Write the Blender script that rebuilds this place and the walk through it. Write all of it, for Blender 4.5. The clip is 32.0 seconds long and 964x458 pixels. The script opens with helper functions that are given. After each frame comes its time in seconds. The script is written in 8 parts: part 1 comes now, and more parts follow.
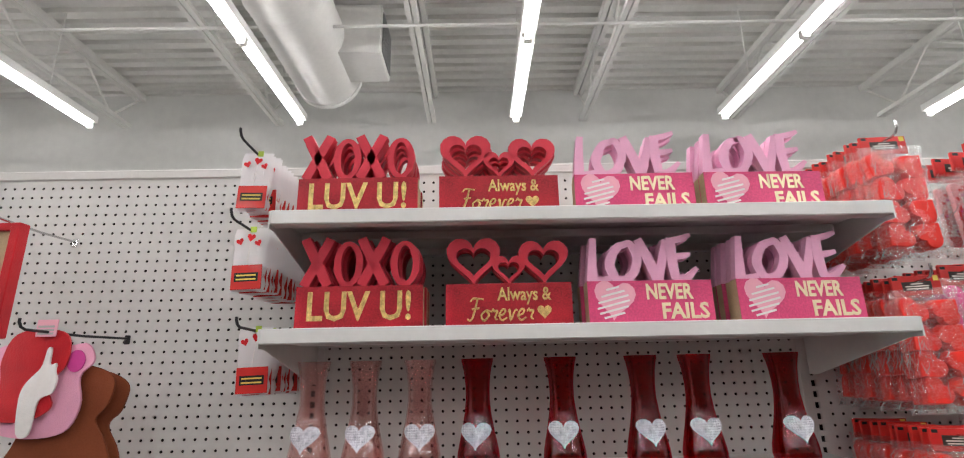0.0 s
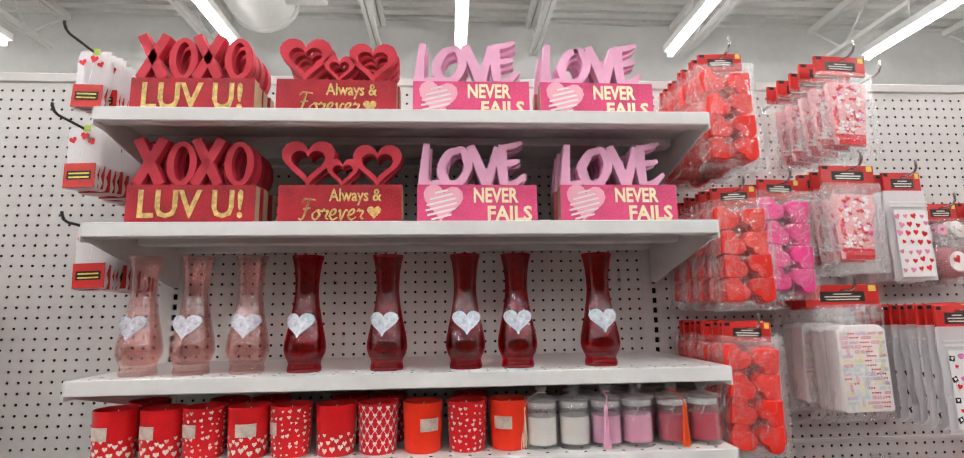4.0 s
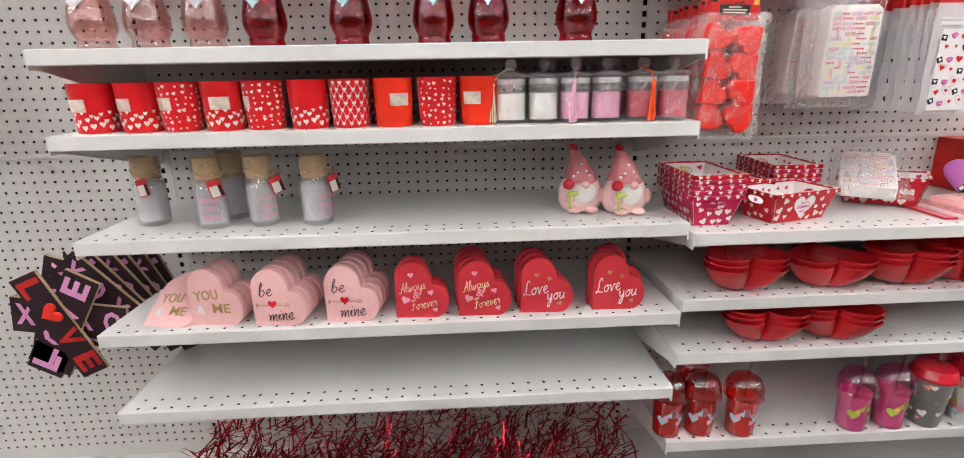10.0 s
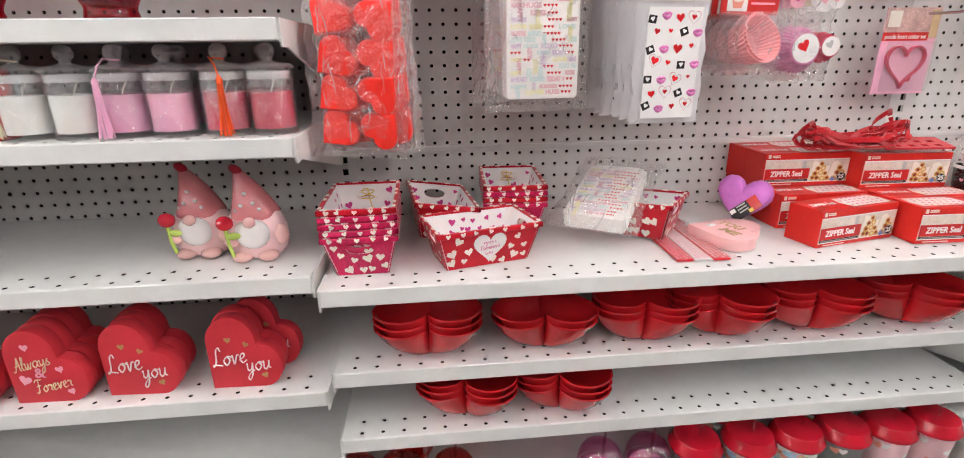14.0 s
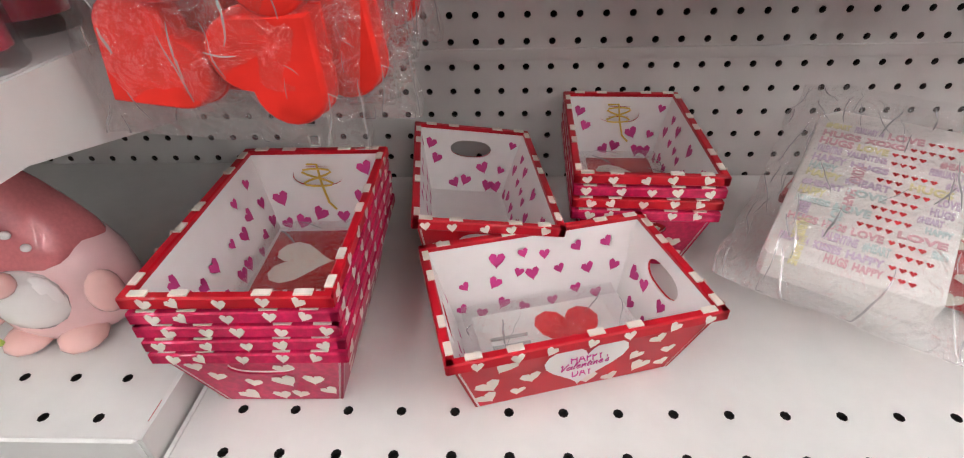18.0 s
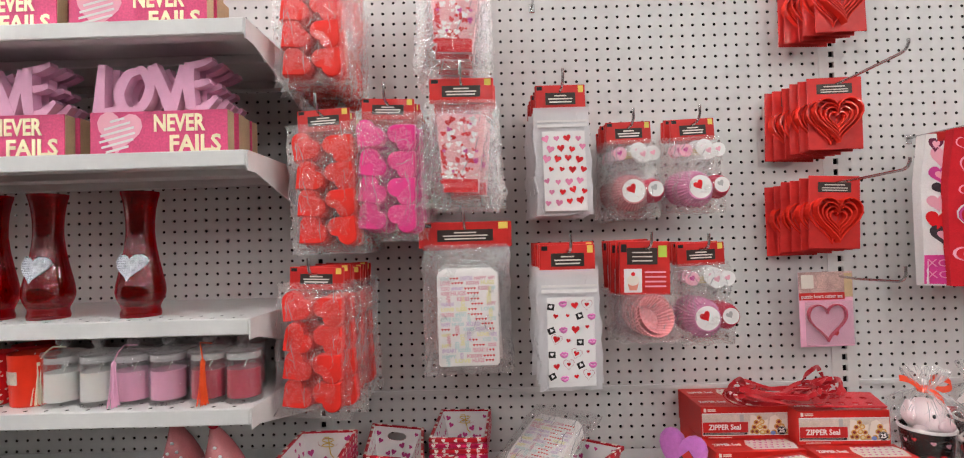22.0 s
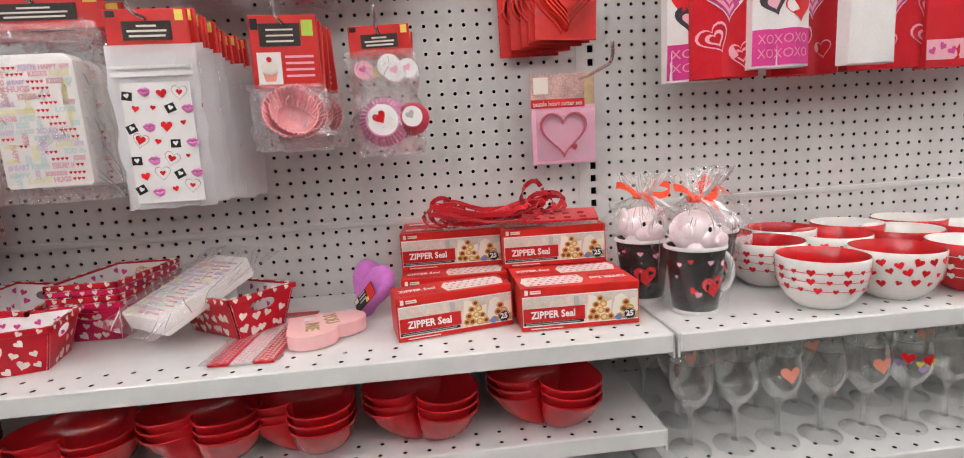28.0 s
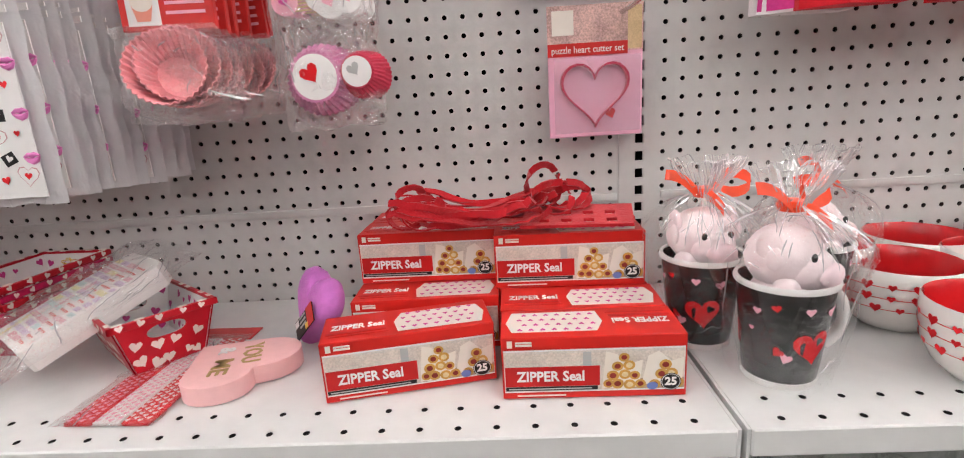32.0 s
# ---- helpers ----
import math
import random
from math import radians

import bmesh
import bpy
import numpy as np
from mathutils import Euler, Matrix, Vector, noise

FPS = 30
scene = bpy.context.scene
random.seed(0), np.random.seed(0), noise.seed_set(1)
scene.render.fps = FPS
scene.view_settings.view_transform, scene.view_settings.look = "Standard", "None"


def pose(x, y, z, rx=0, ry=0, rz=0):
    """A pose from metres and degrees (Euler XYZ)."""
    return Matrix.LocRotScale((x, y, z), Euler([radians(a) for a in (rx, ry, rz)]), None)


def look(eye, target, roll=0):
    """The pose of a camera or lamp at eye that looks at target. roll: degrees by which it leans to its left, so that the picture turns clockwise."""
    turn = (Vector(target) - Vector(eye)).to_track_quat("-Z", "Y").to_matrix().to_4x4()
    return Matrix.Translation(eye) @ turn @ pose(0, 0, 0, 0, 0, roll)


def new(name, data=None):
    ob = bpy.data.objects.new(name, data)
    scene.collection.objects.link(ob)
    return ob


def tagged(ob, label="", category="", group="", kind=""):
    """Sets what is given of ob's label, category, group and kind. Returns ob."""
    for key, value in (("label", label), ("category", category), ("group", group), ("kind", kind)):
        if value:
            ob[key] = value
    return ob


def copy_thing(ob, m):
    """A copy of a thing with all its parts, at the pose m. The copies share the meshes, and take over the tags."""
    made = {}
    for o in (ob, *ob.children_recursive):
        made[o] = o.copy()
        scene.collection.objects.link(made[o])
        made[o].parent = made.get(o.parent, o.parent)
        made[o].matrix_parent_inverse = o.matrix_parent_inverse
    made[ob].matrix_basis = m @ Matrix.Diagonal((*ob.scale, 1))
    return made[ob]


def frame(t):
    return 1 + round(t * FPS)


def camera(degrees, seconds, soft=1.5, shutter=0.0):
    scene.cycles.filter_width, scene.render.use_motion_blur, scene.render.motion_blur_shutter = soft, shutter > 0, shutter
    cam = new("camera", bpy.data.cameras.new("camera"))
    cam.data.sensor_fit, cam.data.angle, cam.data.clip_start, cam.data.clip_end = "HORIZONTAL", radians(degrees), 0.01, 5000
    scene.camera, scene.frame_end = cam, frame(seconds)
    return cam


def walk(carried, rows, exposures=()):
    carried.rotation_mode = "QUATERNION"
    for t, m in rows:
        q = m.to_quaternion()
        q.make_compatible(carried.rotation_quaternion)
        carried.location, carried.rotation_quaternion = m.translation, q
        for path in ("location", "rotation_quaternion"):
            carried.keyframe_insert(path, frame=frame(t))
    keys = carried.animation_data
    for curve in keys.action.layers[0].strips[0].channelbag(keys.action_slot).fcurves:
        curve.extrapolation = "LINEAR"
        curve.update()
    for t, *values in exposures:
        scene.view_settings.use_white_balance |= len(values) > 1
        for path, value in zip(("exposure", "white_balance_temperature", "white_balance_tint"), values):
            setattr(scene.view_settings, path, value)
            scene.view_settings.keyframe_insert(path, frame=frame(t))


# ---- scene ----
cam = camera(86.5, 32.0, 1.1)
PATH = [
    (0, (0.399, -1.302, 1.447), (0.425, 0.626, 1.977), -1.2),
    (0.5, (0.42, -1.306, 1.440), (0.532, 0.617, 1.978), -1.6),
    (1, (0.428, -1.29, 1.422), (0.644, 0.634, 1.927), -2.0),
    (1.5, (0.477, -1.276, 1.411), (0.75, 0.653, 1.866), -2.3),
    (2, (0.552, -1.257, 1.391), (0.843, 0.683, 1.783), -2.3),
    (2.5, (0.589, -1.27, 1.387), (0.847, 0.683, 1.728), -1.8),
    (4.5, (0.691, -1.337, 1.336), (0.769, 0.641, 1.622), -0.7),
    (5, (0.688, -1.332, 1.313), (0.723, 0.657, 1.526), -0.7),
    (5.5, (0.676, -1.322, 1.290), (0.703, 0.673, 1.426), -0.9),
    (6, (0.673, -1.321, 1.278), (0.695, 0.678, 1.329), -1.0),
    (6.5, (0.668, -1.323, 1.264), (0.688, 0.676, 1.234), -1.0),
    (7, (0.669, -1.326, 1.256), (0.69, 0.671, 1.141), -1.1),
    (7.5, (0.669, -1.324, 1.237), (0.703, 0.667, 1.049), -1.2),
    (8, (0.673, -1.32, 1.224), (0.723, 0.659, 0.941), -1.2),
    (8.5, (0.671, -1.317, 1.210), (0.736, 0.647, 0.841), -1.2),
    (9, (0.673, -1.322, 1.196), (0.743, 0.626, 0.747), -1.3),
    (9.5, (0.691, -1.329, 1.191), (0.76, 0.601, 0.670), -1.3),
    (10, (0.747, -1.333, 1.188), (0.837, 0.58, 0.610), -1.1),
    (10.5, (0.803, -1.327, 1.198), (0.968, 0.564, 0.568), -0.9),
    (11, (0.865, -1.293, 1.188), (1.174, 0.577, 0.549), -0.1),
    (11.5, (0.943, -1.227, 1.207), (1.301, 0.629, 0.554), -0.2),
    (12, (1.033, -1.164, 1.208), (1.426, 0.693, 0.579), -0.5),
    (12.5, (1.178, -1.146, 1.204), (1.529, 0.736, 0.623), -0.8),
    (13, (1.311, -1.156, 1.203), (1.602, 0.729, 0.602), -0.3),
    (13.5, (1.372, -1.159, 1.205), (1.571, 0.732, 0.586), -0.7),
    (14, (1.398, -1.066, 1.197), (1.58, 0.817, 0.549), -0.8),
    (14.5, (1.412, -0.927, 1.168), (1.59, 0.988, 0.618), -2.0),
    (16.5, (1.426, -0.55, 1.166), (1.454, 1.218, 0.232), -1.1),
    (17, (1.427, -0.511, 1.153), (1.389, 1.205, 0.127), -1.6),
    (17.5, (1.424, -0.498, 1.148), (1.355, 1.165, 0.039), -1.8),
    (18, (1.431, -0.527, 1.165), (1.355, 1.107, 0.013), -1.6),
    (18.5, (1.431, -0.604, 1.184), (1.314, 1.05, 0.066), -2.3),
    (19, (1.415, -0.703, 1.209), (1.318, 0.993, 0.152), -2.0),
    (19.5, (1.424, -0.823, 1.229), (1.314, 0.944, 0.300), -2.6),
    (20, (1.413, -0.921, 1.257), (1.394, 0.931, 0.503), -1.8),
    (20.5, (1.457, -1.013, 1.281), (1.462, 0.923, 0.777), -1.4),
    (21, (1.528, -1.118, 1.302), (1.52, 0.862, 1.018), -1.1),
    (21.5, (1.585, -1.157, 1.352), (1.574, 0.837, 1.207), -0.9),
    (22, (1.616, -1.21, 1.359), (1.595, 0.789, 1.411), -1.6),
    (22.5, (1.58, -1.238, 1.359), (1.592, 0.756, 1.516), -1.8),
    (23, (1.555, -1.267, 1.336), (1.646, 0.724, 1.509), -2.1),
    (23.5, (1.597, -1.291, 1.299), (1.801, 0.694, 1.435), -2.6),
    (24, (1.741, -1.297, 1.248), (1.944, 0.691, 1.325), -2.3),
    (24.5, (1.862, -1.326, 1.205), (2.017, 0.666, 1.105), -2.3),
    (25, (1.892, -1.35, 1.15), (2.025, 0.636, 0.948), -2.9),
    (25.5, (1.911, -1.358, 1.119), (2.026, 0.62, 0.842), -3.2),
    (27.5, (2.078, -1.103, 1.140), (2.198, 0.867, 0.816), -4.1),
    (28, (2.118, -1.026, 1.148), (2.282, 0.941, 0.829), -3.6),
    (28.5, (2.196, -0.958, 1.165), (2.334, 1.009, 0.830), -4.1),
    (29, (2.253, -0.92, 1.181), (2.28, 1.045, 0.810), -3.3),
    (29.5, (2.28, -0.887, 1.170), (2.193, 1.072, 0.777), -3.9),
    (30, (2.26, -0.835, 1.169), (2.105, 1.117, 0.760), -4.5),
    (30.5, (2.228, -0.788, 1.159), (2.034, 1.154, 0.724), -5.2),
    (31, (2.189, -0.769, 1.154), (2.018, 1.165, 0.672), -4.3),
    (31.5, (2.185, -0.759, 1.144), (2.049, 1.165, 0.616), -4.0),
    (32, (2.241, -0.763, 1.164), (2.14, 1.173, 0.673), -3.7),
]
EXPOSURES = [(t, e + 0.04, 6470, 12) for t, e in ((0.0, -0.02), (2.0, 0.17), (6.0, 0.38), (9.0, 0.60), (14.0, 0.60), (17.0, 0.34), (20.0, 0.43), (23.0, 0.10), (25.5, 0.42), (28.0, 0.36), (32.0, 0.34))]
walk(cam, [(t, look(eye, target, roll)) for t, eye, target, roll in PATH], EXPOSURES)

# ---- light ----
world = bpy.data.worlds.new("world")
scene.world = world
world.use_nodes = True
world.node_tree.nodes["Background"].inputs[0].default_value = (0.9, 0.95, 1.0, 1)
world.node_tree.nodes["Background"].inputs[1].default_value = 0.02

TUBE_GLOW = 30.0

# ---- materials ----
MATS = {}


def mat(name, colour, rough=0.5, metal=0.0, vary=0.06, scale=6.0, bump=0.0, bump_scale=120.0, coat=0.0, trans=0.0, ior=1.45, alpha=1.0, sss=0.0, spec=0.32, sheen=0.0):
    """A painted, printed or plain surface: base colour varied at two scales, with fine relief."""
    if name in MATS:
        return MATS[name]
    m = bpy.data.materials.new(name)
    m.use_nodes = True
    nt = m.node_tree
    b = nt.nodes["Principled BSDF"]
    c = (*colour, 1)
    b.inputs["Base Color"].default_value = c
    b.inputs["Roughness"].default_value = rough
    b.inputs["Metallic"].default_value = metal
    b.inputs["IOR"].default_value = ior
    b.inputs["Specular IOR Level"].default_value = spec
    b.inputs["Coat Weight"].default_value = coat
    b.inputs["Transmission Weight"].default_value = trans
    b.inputs["Alpha"].default_value = alpha
    b.inputs["Sheen Weight"].default_value = sheen
    if sss:
        b.inputs["Subsurface Weight"].default_value = sss
        b.inputs["Subsurface Radius"].default_value = (0.02, 0.01, 0.008)
        b.inputs["Subsurface Scale"].default_value = 0.5
    tc = nt.nodes.new("ShaderNodeTexCoord")
    if vary > 0:
        n1 = nt.nodes.new("ShaderNodeTexNoise")
        n1.inputs["Scale"].default_value = scale
        n1.inputs["Detail"].default_value = 4
        n2 = nt.nodes.new("ShaderNodeTexNoise")
        n2.inputs["Scale"].default_value = scale * 14
        n2.inputs["Detail"].default_value = 3
        add = nt.nodes.new("ShaderNodeMath")
        add.operation = "ADD"
        mr = nt.nodes.new("ShaderNodeMapRange")
        mr.inputs[1].default_value, mr.inputs[2].default_value = 0.7, 1.3
        mr.inputs[3].default_value, mr.inputs[4].default_value = 1 - vary, 1 + vary * 0.6
        mul = nt.nodes.new("ShaderNodeMix")
        mul.data_type, mul.blend_type = "RGBA", "MULTIPLY"
        mul.inputs[0].default_value = 1
        mul.inputs[6].default_value = c
        for n in (n1, n2):
            nt.links.new(tc.outputs["Object"], n.inputs["Vector"])
        nt.links.new(n1.outputs["Fac"], add.inputs[0])
        nt.links.new(n2.outputs["Fac"], add.inputs[1])
        nt.links.new(add.outputs[0], mr.inputs[0])
        nt.links.new(mr.outputs[0], mul.inputs[7])
        nt.links.new(mul.outputs[2], b.inputs["Base Color"])
    if bump:
        n3 = nt.nodes.new("ShaderNodeTexNoise")
        n3.inputs["Scale"].default_value = bump_scale
        n3.inputs["Detail"].default_value = 3
        bp = nt.nodes.new("ShaderNodeBump")
        bp.inputs["Strength"].default_value = bump
        bp.inputs["Distance"].default_value = 0.004
        nt.links.new(tc.outputs["Object"], n3.inputs["Vector"])
        nt.links.new(n3.outputs["Fac"], bp.inputs["Height"])
        nt.links.new(bp.outputs[0], b.inputs["Normal"])
    MATS[name] = m
    return m


def glow(name, colour, strength):
    m = bpy.data.materials.new(name)
    m.use_nodes = True
    b = m.node_tree.nodes["Principled BSDF"]
    b.inputs["Base Color"].default_value = (*colour, 1)
    b.inputs["Emission Color"].default_value = (*colour, 1)
    b.inputs["Emission Strength"].default_value = strength
    return m


def sheer(name, tint, gloss=0.06, rough=0.04, wrinkle=0.0, wrinkle_scale=60.0, edge=0.4, haze=0.0, power=4.0):
    """Thin clear glass or film: light goes straight through, tinted; the gloss grows towards the edges."""
    if name in MATS:
        return MATS[name]
    m = bpy.data.materials.new(name)
    m.use_nodes = True
    nt = m.node_tree
    nt.nodes.remove(nt.nodes["Principled BSDF"])
    out = nt.nodes["Material Output"]
    tr = nt.nodes.new("ShaderNodeBsdfTransparent")
    tr.inputs[0].default_value = (*tint, 1)
    gl = nt.nodes.new("ShaderNodeBsdfGlossy")
    gl.inputs["Roughness"].default_value = rough
    gl.inputs[0].default_value = (0.95, 0.95, 0.95, 1)
    fr = nt.nodes.new("ShaderNodeLayerWeight")
    fr.inputs[0].default_value = 0.5
    pw = nt.nodes.new("ShaderNodeMath")
    pw.operation = "POWER"
    pw.inputs[1].default_value = power
    add = nt.nodes.new("ShaderNodeMath")
    add.operation, add.use_clamp = "MULTIPLY_ADD", True
    add.inputs[1].default_value = edge
    add.inputs[2].default_value = gloss
    nt.links.new(fr.outputs["Facing"], pw.inputs[0])
    mx = nt.nodes.new("ShaderNodeMixShader")
    nt.links.new(pw.outputs[0], add.inputs[0])
    nt.links.new(add.outputs[0], mx.inputs[0])
    body = tr
    if haze:
        milk = nt.nodes.new("ShaderNodeMixShader")
        df, tl = nt.nodes.new("ShaderNodeBsdfDiffuse"), nt.nodes.new("ShaderNodeBsdfTranslucent")
        white = nt.nodes.new("ShaderNodeMixShader")
        white.inputs[0].default_value, milk.inputs[0].default_value = 0.5, haze
        df.inputs[0].default_value = tl.inputs[0].default_value = (0.92, 0.91, 0.92, 1)
        nt.links.new(df.outputs[0], white.inputs[1])
        nt.links.new(tl.outputs[0], white.inputs[2])
        nt.links.new(tr.outputs[0], milk.inputs[1])
        nt.links.new(white.outputs[0], milk.inputs[2])
        body = milk
    nt.links.new(body.outputs[0], mx.inputs[1])
    nt.links.new(gl.outputs[0], mx.inputs[2])
    nt.links.new(mx.outputs[0], out.inputs[0])
    if wrinkle:
        tc = nt.nodes.new("ShaderNodeTexCoord")
        no = nt.nodes.new("ShaderNodeTexNoise")
        no.inputs["Scale"].default_value, no.inputs["Detail"].default_value = wrinkle_scale, 2
        no.inputs["Distortion"].default_value = 1.5
        bp = nt.nodes.new("ShaderNodeBump")
        bp.inputs["Strength"].default_value, bp.inputs["Distance"].default_value = wrinkle, 0.01
        nt.links.new(tc.outputs["Object"], no.inputs["Vector"])
        nt.links.new(no.outputs["Fac"], bp.inputs["Height"])
        nt.links.new(bp.outputs[0], gl.inputs["Normal"])
        nt.links.new(bp.outputs[0], fr.inputs["Normal"])
    MATS[name] = m
    return m


M_PEG = mat("pegboard_paint", (0.63, 0.62, 0.60), 0.55, vary=0.05, scale=2.5, bump=0.05, bump_scale=300)
# near-black for the hole walls, so the holes' shade is in the colour
M_PEGDARK = mat("pegboard_hole_shade", (0.05, 0.042, 0.035), 0.9, vary=0.1)
M_UP = mat("upright_paint", (0.63, 0.615, 0.595), 0.42, vary=0.04)
# near-black standing for the shade in shelf holes and behind the pegboard
M_DARK = mat("painted_shade", (0.012, 0.011, 0.01), 0.9, vary=0)
M_SHELF = mat("shelf_paint", (0.72, 0.72, 0.705), 0.30, vary=0.05, scale=3, bump=0.03, bump_scale=200)
M_WALL = mat("wall_paint", (0.66, 0.66, 0.64), 0.8, vary=0.06, scale=0.8, bump=0.15, bump_scale=40)
M_DECK = mat("roof_deck_paint", (0.80, 0.79, 0.76), 0.6, vary=0.06, scale=1.5)
M_STEEL = mat("joist_paint", (0.76, 0.75, 0.72), 0.5, vary=0.05)
M_DUCT = mat("duct_paint", (0.78, 0.77, 0.74), 0.45, vary=0.05, scale=2)
M_FIX = mat("fixture_enamel", (0.85, 0.85, 0.83), 0.35, vary=0.03)
M_TUBE = glow("fluorescent_tube", (1.0, 0.985, 0.975), TUBE_GLOW)
M_FLOOR = mat("floor_vinyl", (0.19, 0.18, 0.165), 0.3, vary=0.12, scale=2.0, coat=0.2)
M_CHROME = mat("hook_steel", (0.55, 0.55, 0.55), 0.25, metal=1.0, vary=0.05)
M_BLACKMETAL = mat("black_hook", (0.05, 0.05, 0.055), 0.35, metal=0.6, vary=0.05)
M_WHITE = mat("white_print", (0.82, 0.80, 0.78), 0.5, vary=0.03)
M_CREAM = mat("cream_print", (0.80, 0.74, 0.66), 0.5, vary=0.03)
M_BLACK = mat("black_print", (0.015, 0.014, 0.014), 0.45, vary=0.0)
M_RED = mat("red_print", (0.70, 0.012, 0.018), 0.38, vary=0.06)
M_REDCARD = mat("red_card", (0.60, 0.028, 0.024), 0.35, vary=0.1, coat=0.12)
M_GREYPRINT = mat("grey_print", (0.45, 0.45, 0.44), 0.5, vary=0.0)
M_PINK = mat("pink_print", (0.86, 0.42, 0.52), 0.5, vary=0.04)
M_MAGENTA = mat("magenta_print", (0.62, 0.06, 0.30), 0.45, vary=0.06)
M_YELLOW = mat("yellow_print", (0.80, 0.62, 0.12), 0.5, vary=0.05)
M_GREEN = mat("green_print", (0.45, 0.62, 0.08), 0.5, vary=0.05)


# whitish strips that stand for the glints of tubes on crinkled film
M_GLINT = sheer("crease_glint", (0.99, 0.99, 0.99), 0.30, 0.16, 0.0, edge=0.1, haze=0.50)
M_FILM = [sheer("cellophane", (0.985, 0.985, 0.985), 0.11, 0.06, 0.7, 60.0, 0.25, haze=0.035), M_GLINT]
M_POLY = sheer("milky_polythene", (0.97, 0.97, 0.97), 0.08, 0.10, 0.5, 40.0, 0.3, haze=0.86)


# ---- mesh helpers ----
def link_mesh(name, bm, material, parent=None, label="", smooth=False):
    me = bpy.data.meshes.new(name)
    bm.to_mesh(me)
    bm.free()
    for m in (material if isinstance(material, (list, tuple)) else [material]):
        me.materials.append(m)
    if smooth:
        me.shade_smooth()
        me.set_sharp_from_angle(angle=radians(40))
    ob = new(name, me)
    if parent is not None:
        ob.parent = parent
    if label:
        tagged(ob, label)
    return ob


def pieces(bm):
    """The loose pieces of a bmesh, each as a list of faces."""
    seen, out = set(), []
    for f in bm.faces:
        if f in seen:
            continue
        stack, isle = [f], []
        seen.add(f)
        while stack:
            g = stack.pop()
            isle.append(g)
            for v in g.verts:
                for k in v.link_faces:
                    if k not in seen:
                        seen.add(k)
                        stack.append(k)
        out.append(isle)
    return out


def part(name, bm, material, parent, label="", smooth=True):
    """One mesh under a thing; a few printed marks become parts of their own, many stay joined."""
    if name.endswith(("_print", "_bars", "_pick")):
        isles = pieces(bm)
        single = name[:-1] if name.endswith("bars") else name
        if 1 < len(isles) <= 5:
            first = None
            for isle in isles:
                b2 = bmesh.new()
                done = {}
                for f in isle:
                    for v in f.verts:
                        if v not in done:
                            done[v] = b2.verts.new(v.co)
                    b2.faces.new([done[v] for v in f.verts])
                ob = link_mesh(single, b2, material, parent, label, smooth)
                first = first or ob
            bm.free()
            return first
        if len(isles) > 5:
            ob = link_mesh(name, bm, material, parent, label, smooth)
            ob["kind"] = "stuff"
            return ob
        name = single
    marks = [f for f in bm.faces if f.material_index] if isinstance(material, list) and material[0].name == "cellophane" else []
    if marks:
        # the white strips that paint a film's glints are one joined part under it
        b2 = bmesh.new()
        for f in marks:
            b2.faces.new([b2.verts.new(v.co) for v in f.verts])
        bmesh.ops.remove_doubles(b2, verts=b2.verts, dist=1e-6)
        bmesh.ops.delete(bm, geom=marks, context="FACES")
        film = link_mesh(name, bm, material[0], parent, label, smooth)
        link_mesh("film_fold", b2, material[1], film, "white crease strips painting the film glints", False)["kind"] = "stuff"
        return film
    return link_mesh(name, bm, material, parent, label, smooth)


def thing(name, m, label, category, group="", kind=""):
    ob = new(name)
    ob.empty_display_size = 0.02
    ob.matrix_basis = m
    return tagged(ob, label, category, group, kind)


def box(bm, a, b, bev=0.0, m=None, seg=1):
    (x0, y0, z0), (x1, y1, z1) = a, b
    vs = [bm.verts.new(p) for p in ((x0, y0, z0), (x1, y0, z0), (x1, y1, z0), (x0, y1, z0), (x0, y0, z1), (x1, y0, z1), (x1, y1, z1), (x0, y1, z1))]
    fs = [bm.faces.new([vs[i] for i in f]) for f in ((0, 3, 2, 1), (4, 5, 6, 7), (0, 1, 5, 4), (1, 2, 6, 5), (2, 3, 7, 6), (3, 0, 4, 7))]
    if bev:
        es = list({e for f in fs for e in f.edges})
        r = bmesh.ops.bevel(bm, geom=es, offset=bev, segments=seg, profile=0.6, affect="EDGES")
        vs = list({v for f in r["faces"] for v in f.verts} | {v for v in vs if v.is_valid})
    if m is not None:
        bmesh.ops.transform(bm, matrix=m, verts=[v for v in vs if v.is_valid])
    return bm


def boxes(*args, bev=0.0):
    bm = bmesh.new()
    for a, b in args:
        box(bm, a, b, bev)
    return bm


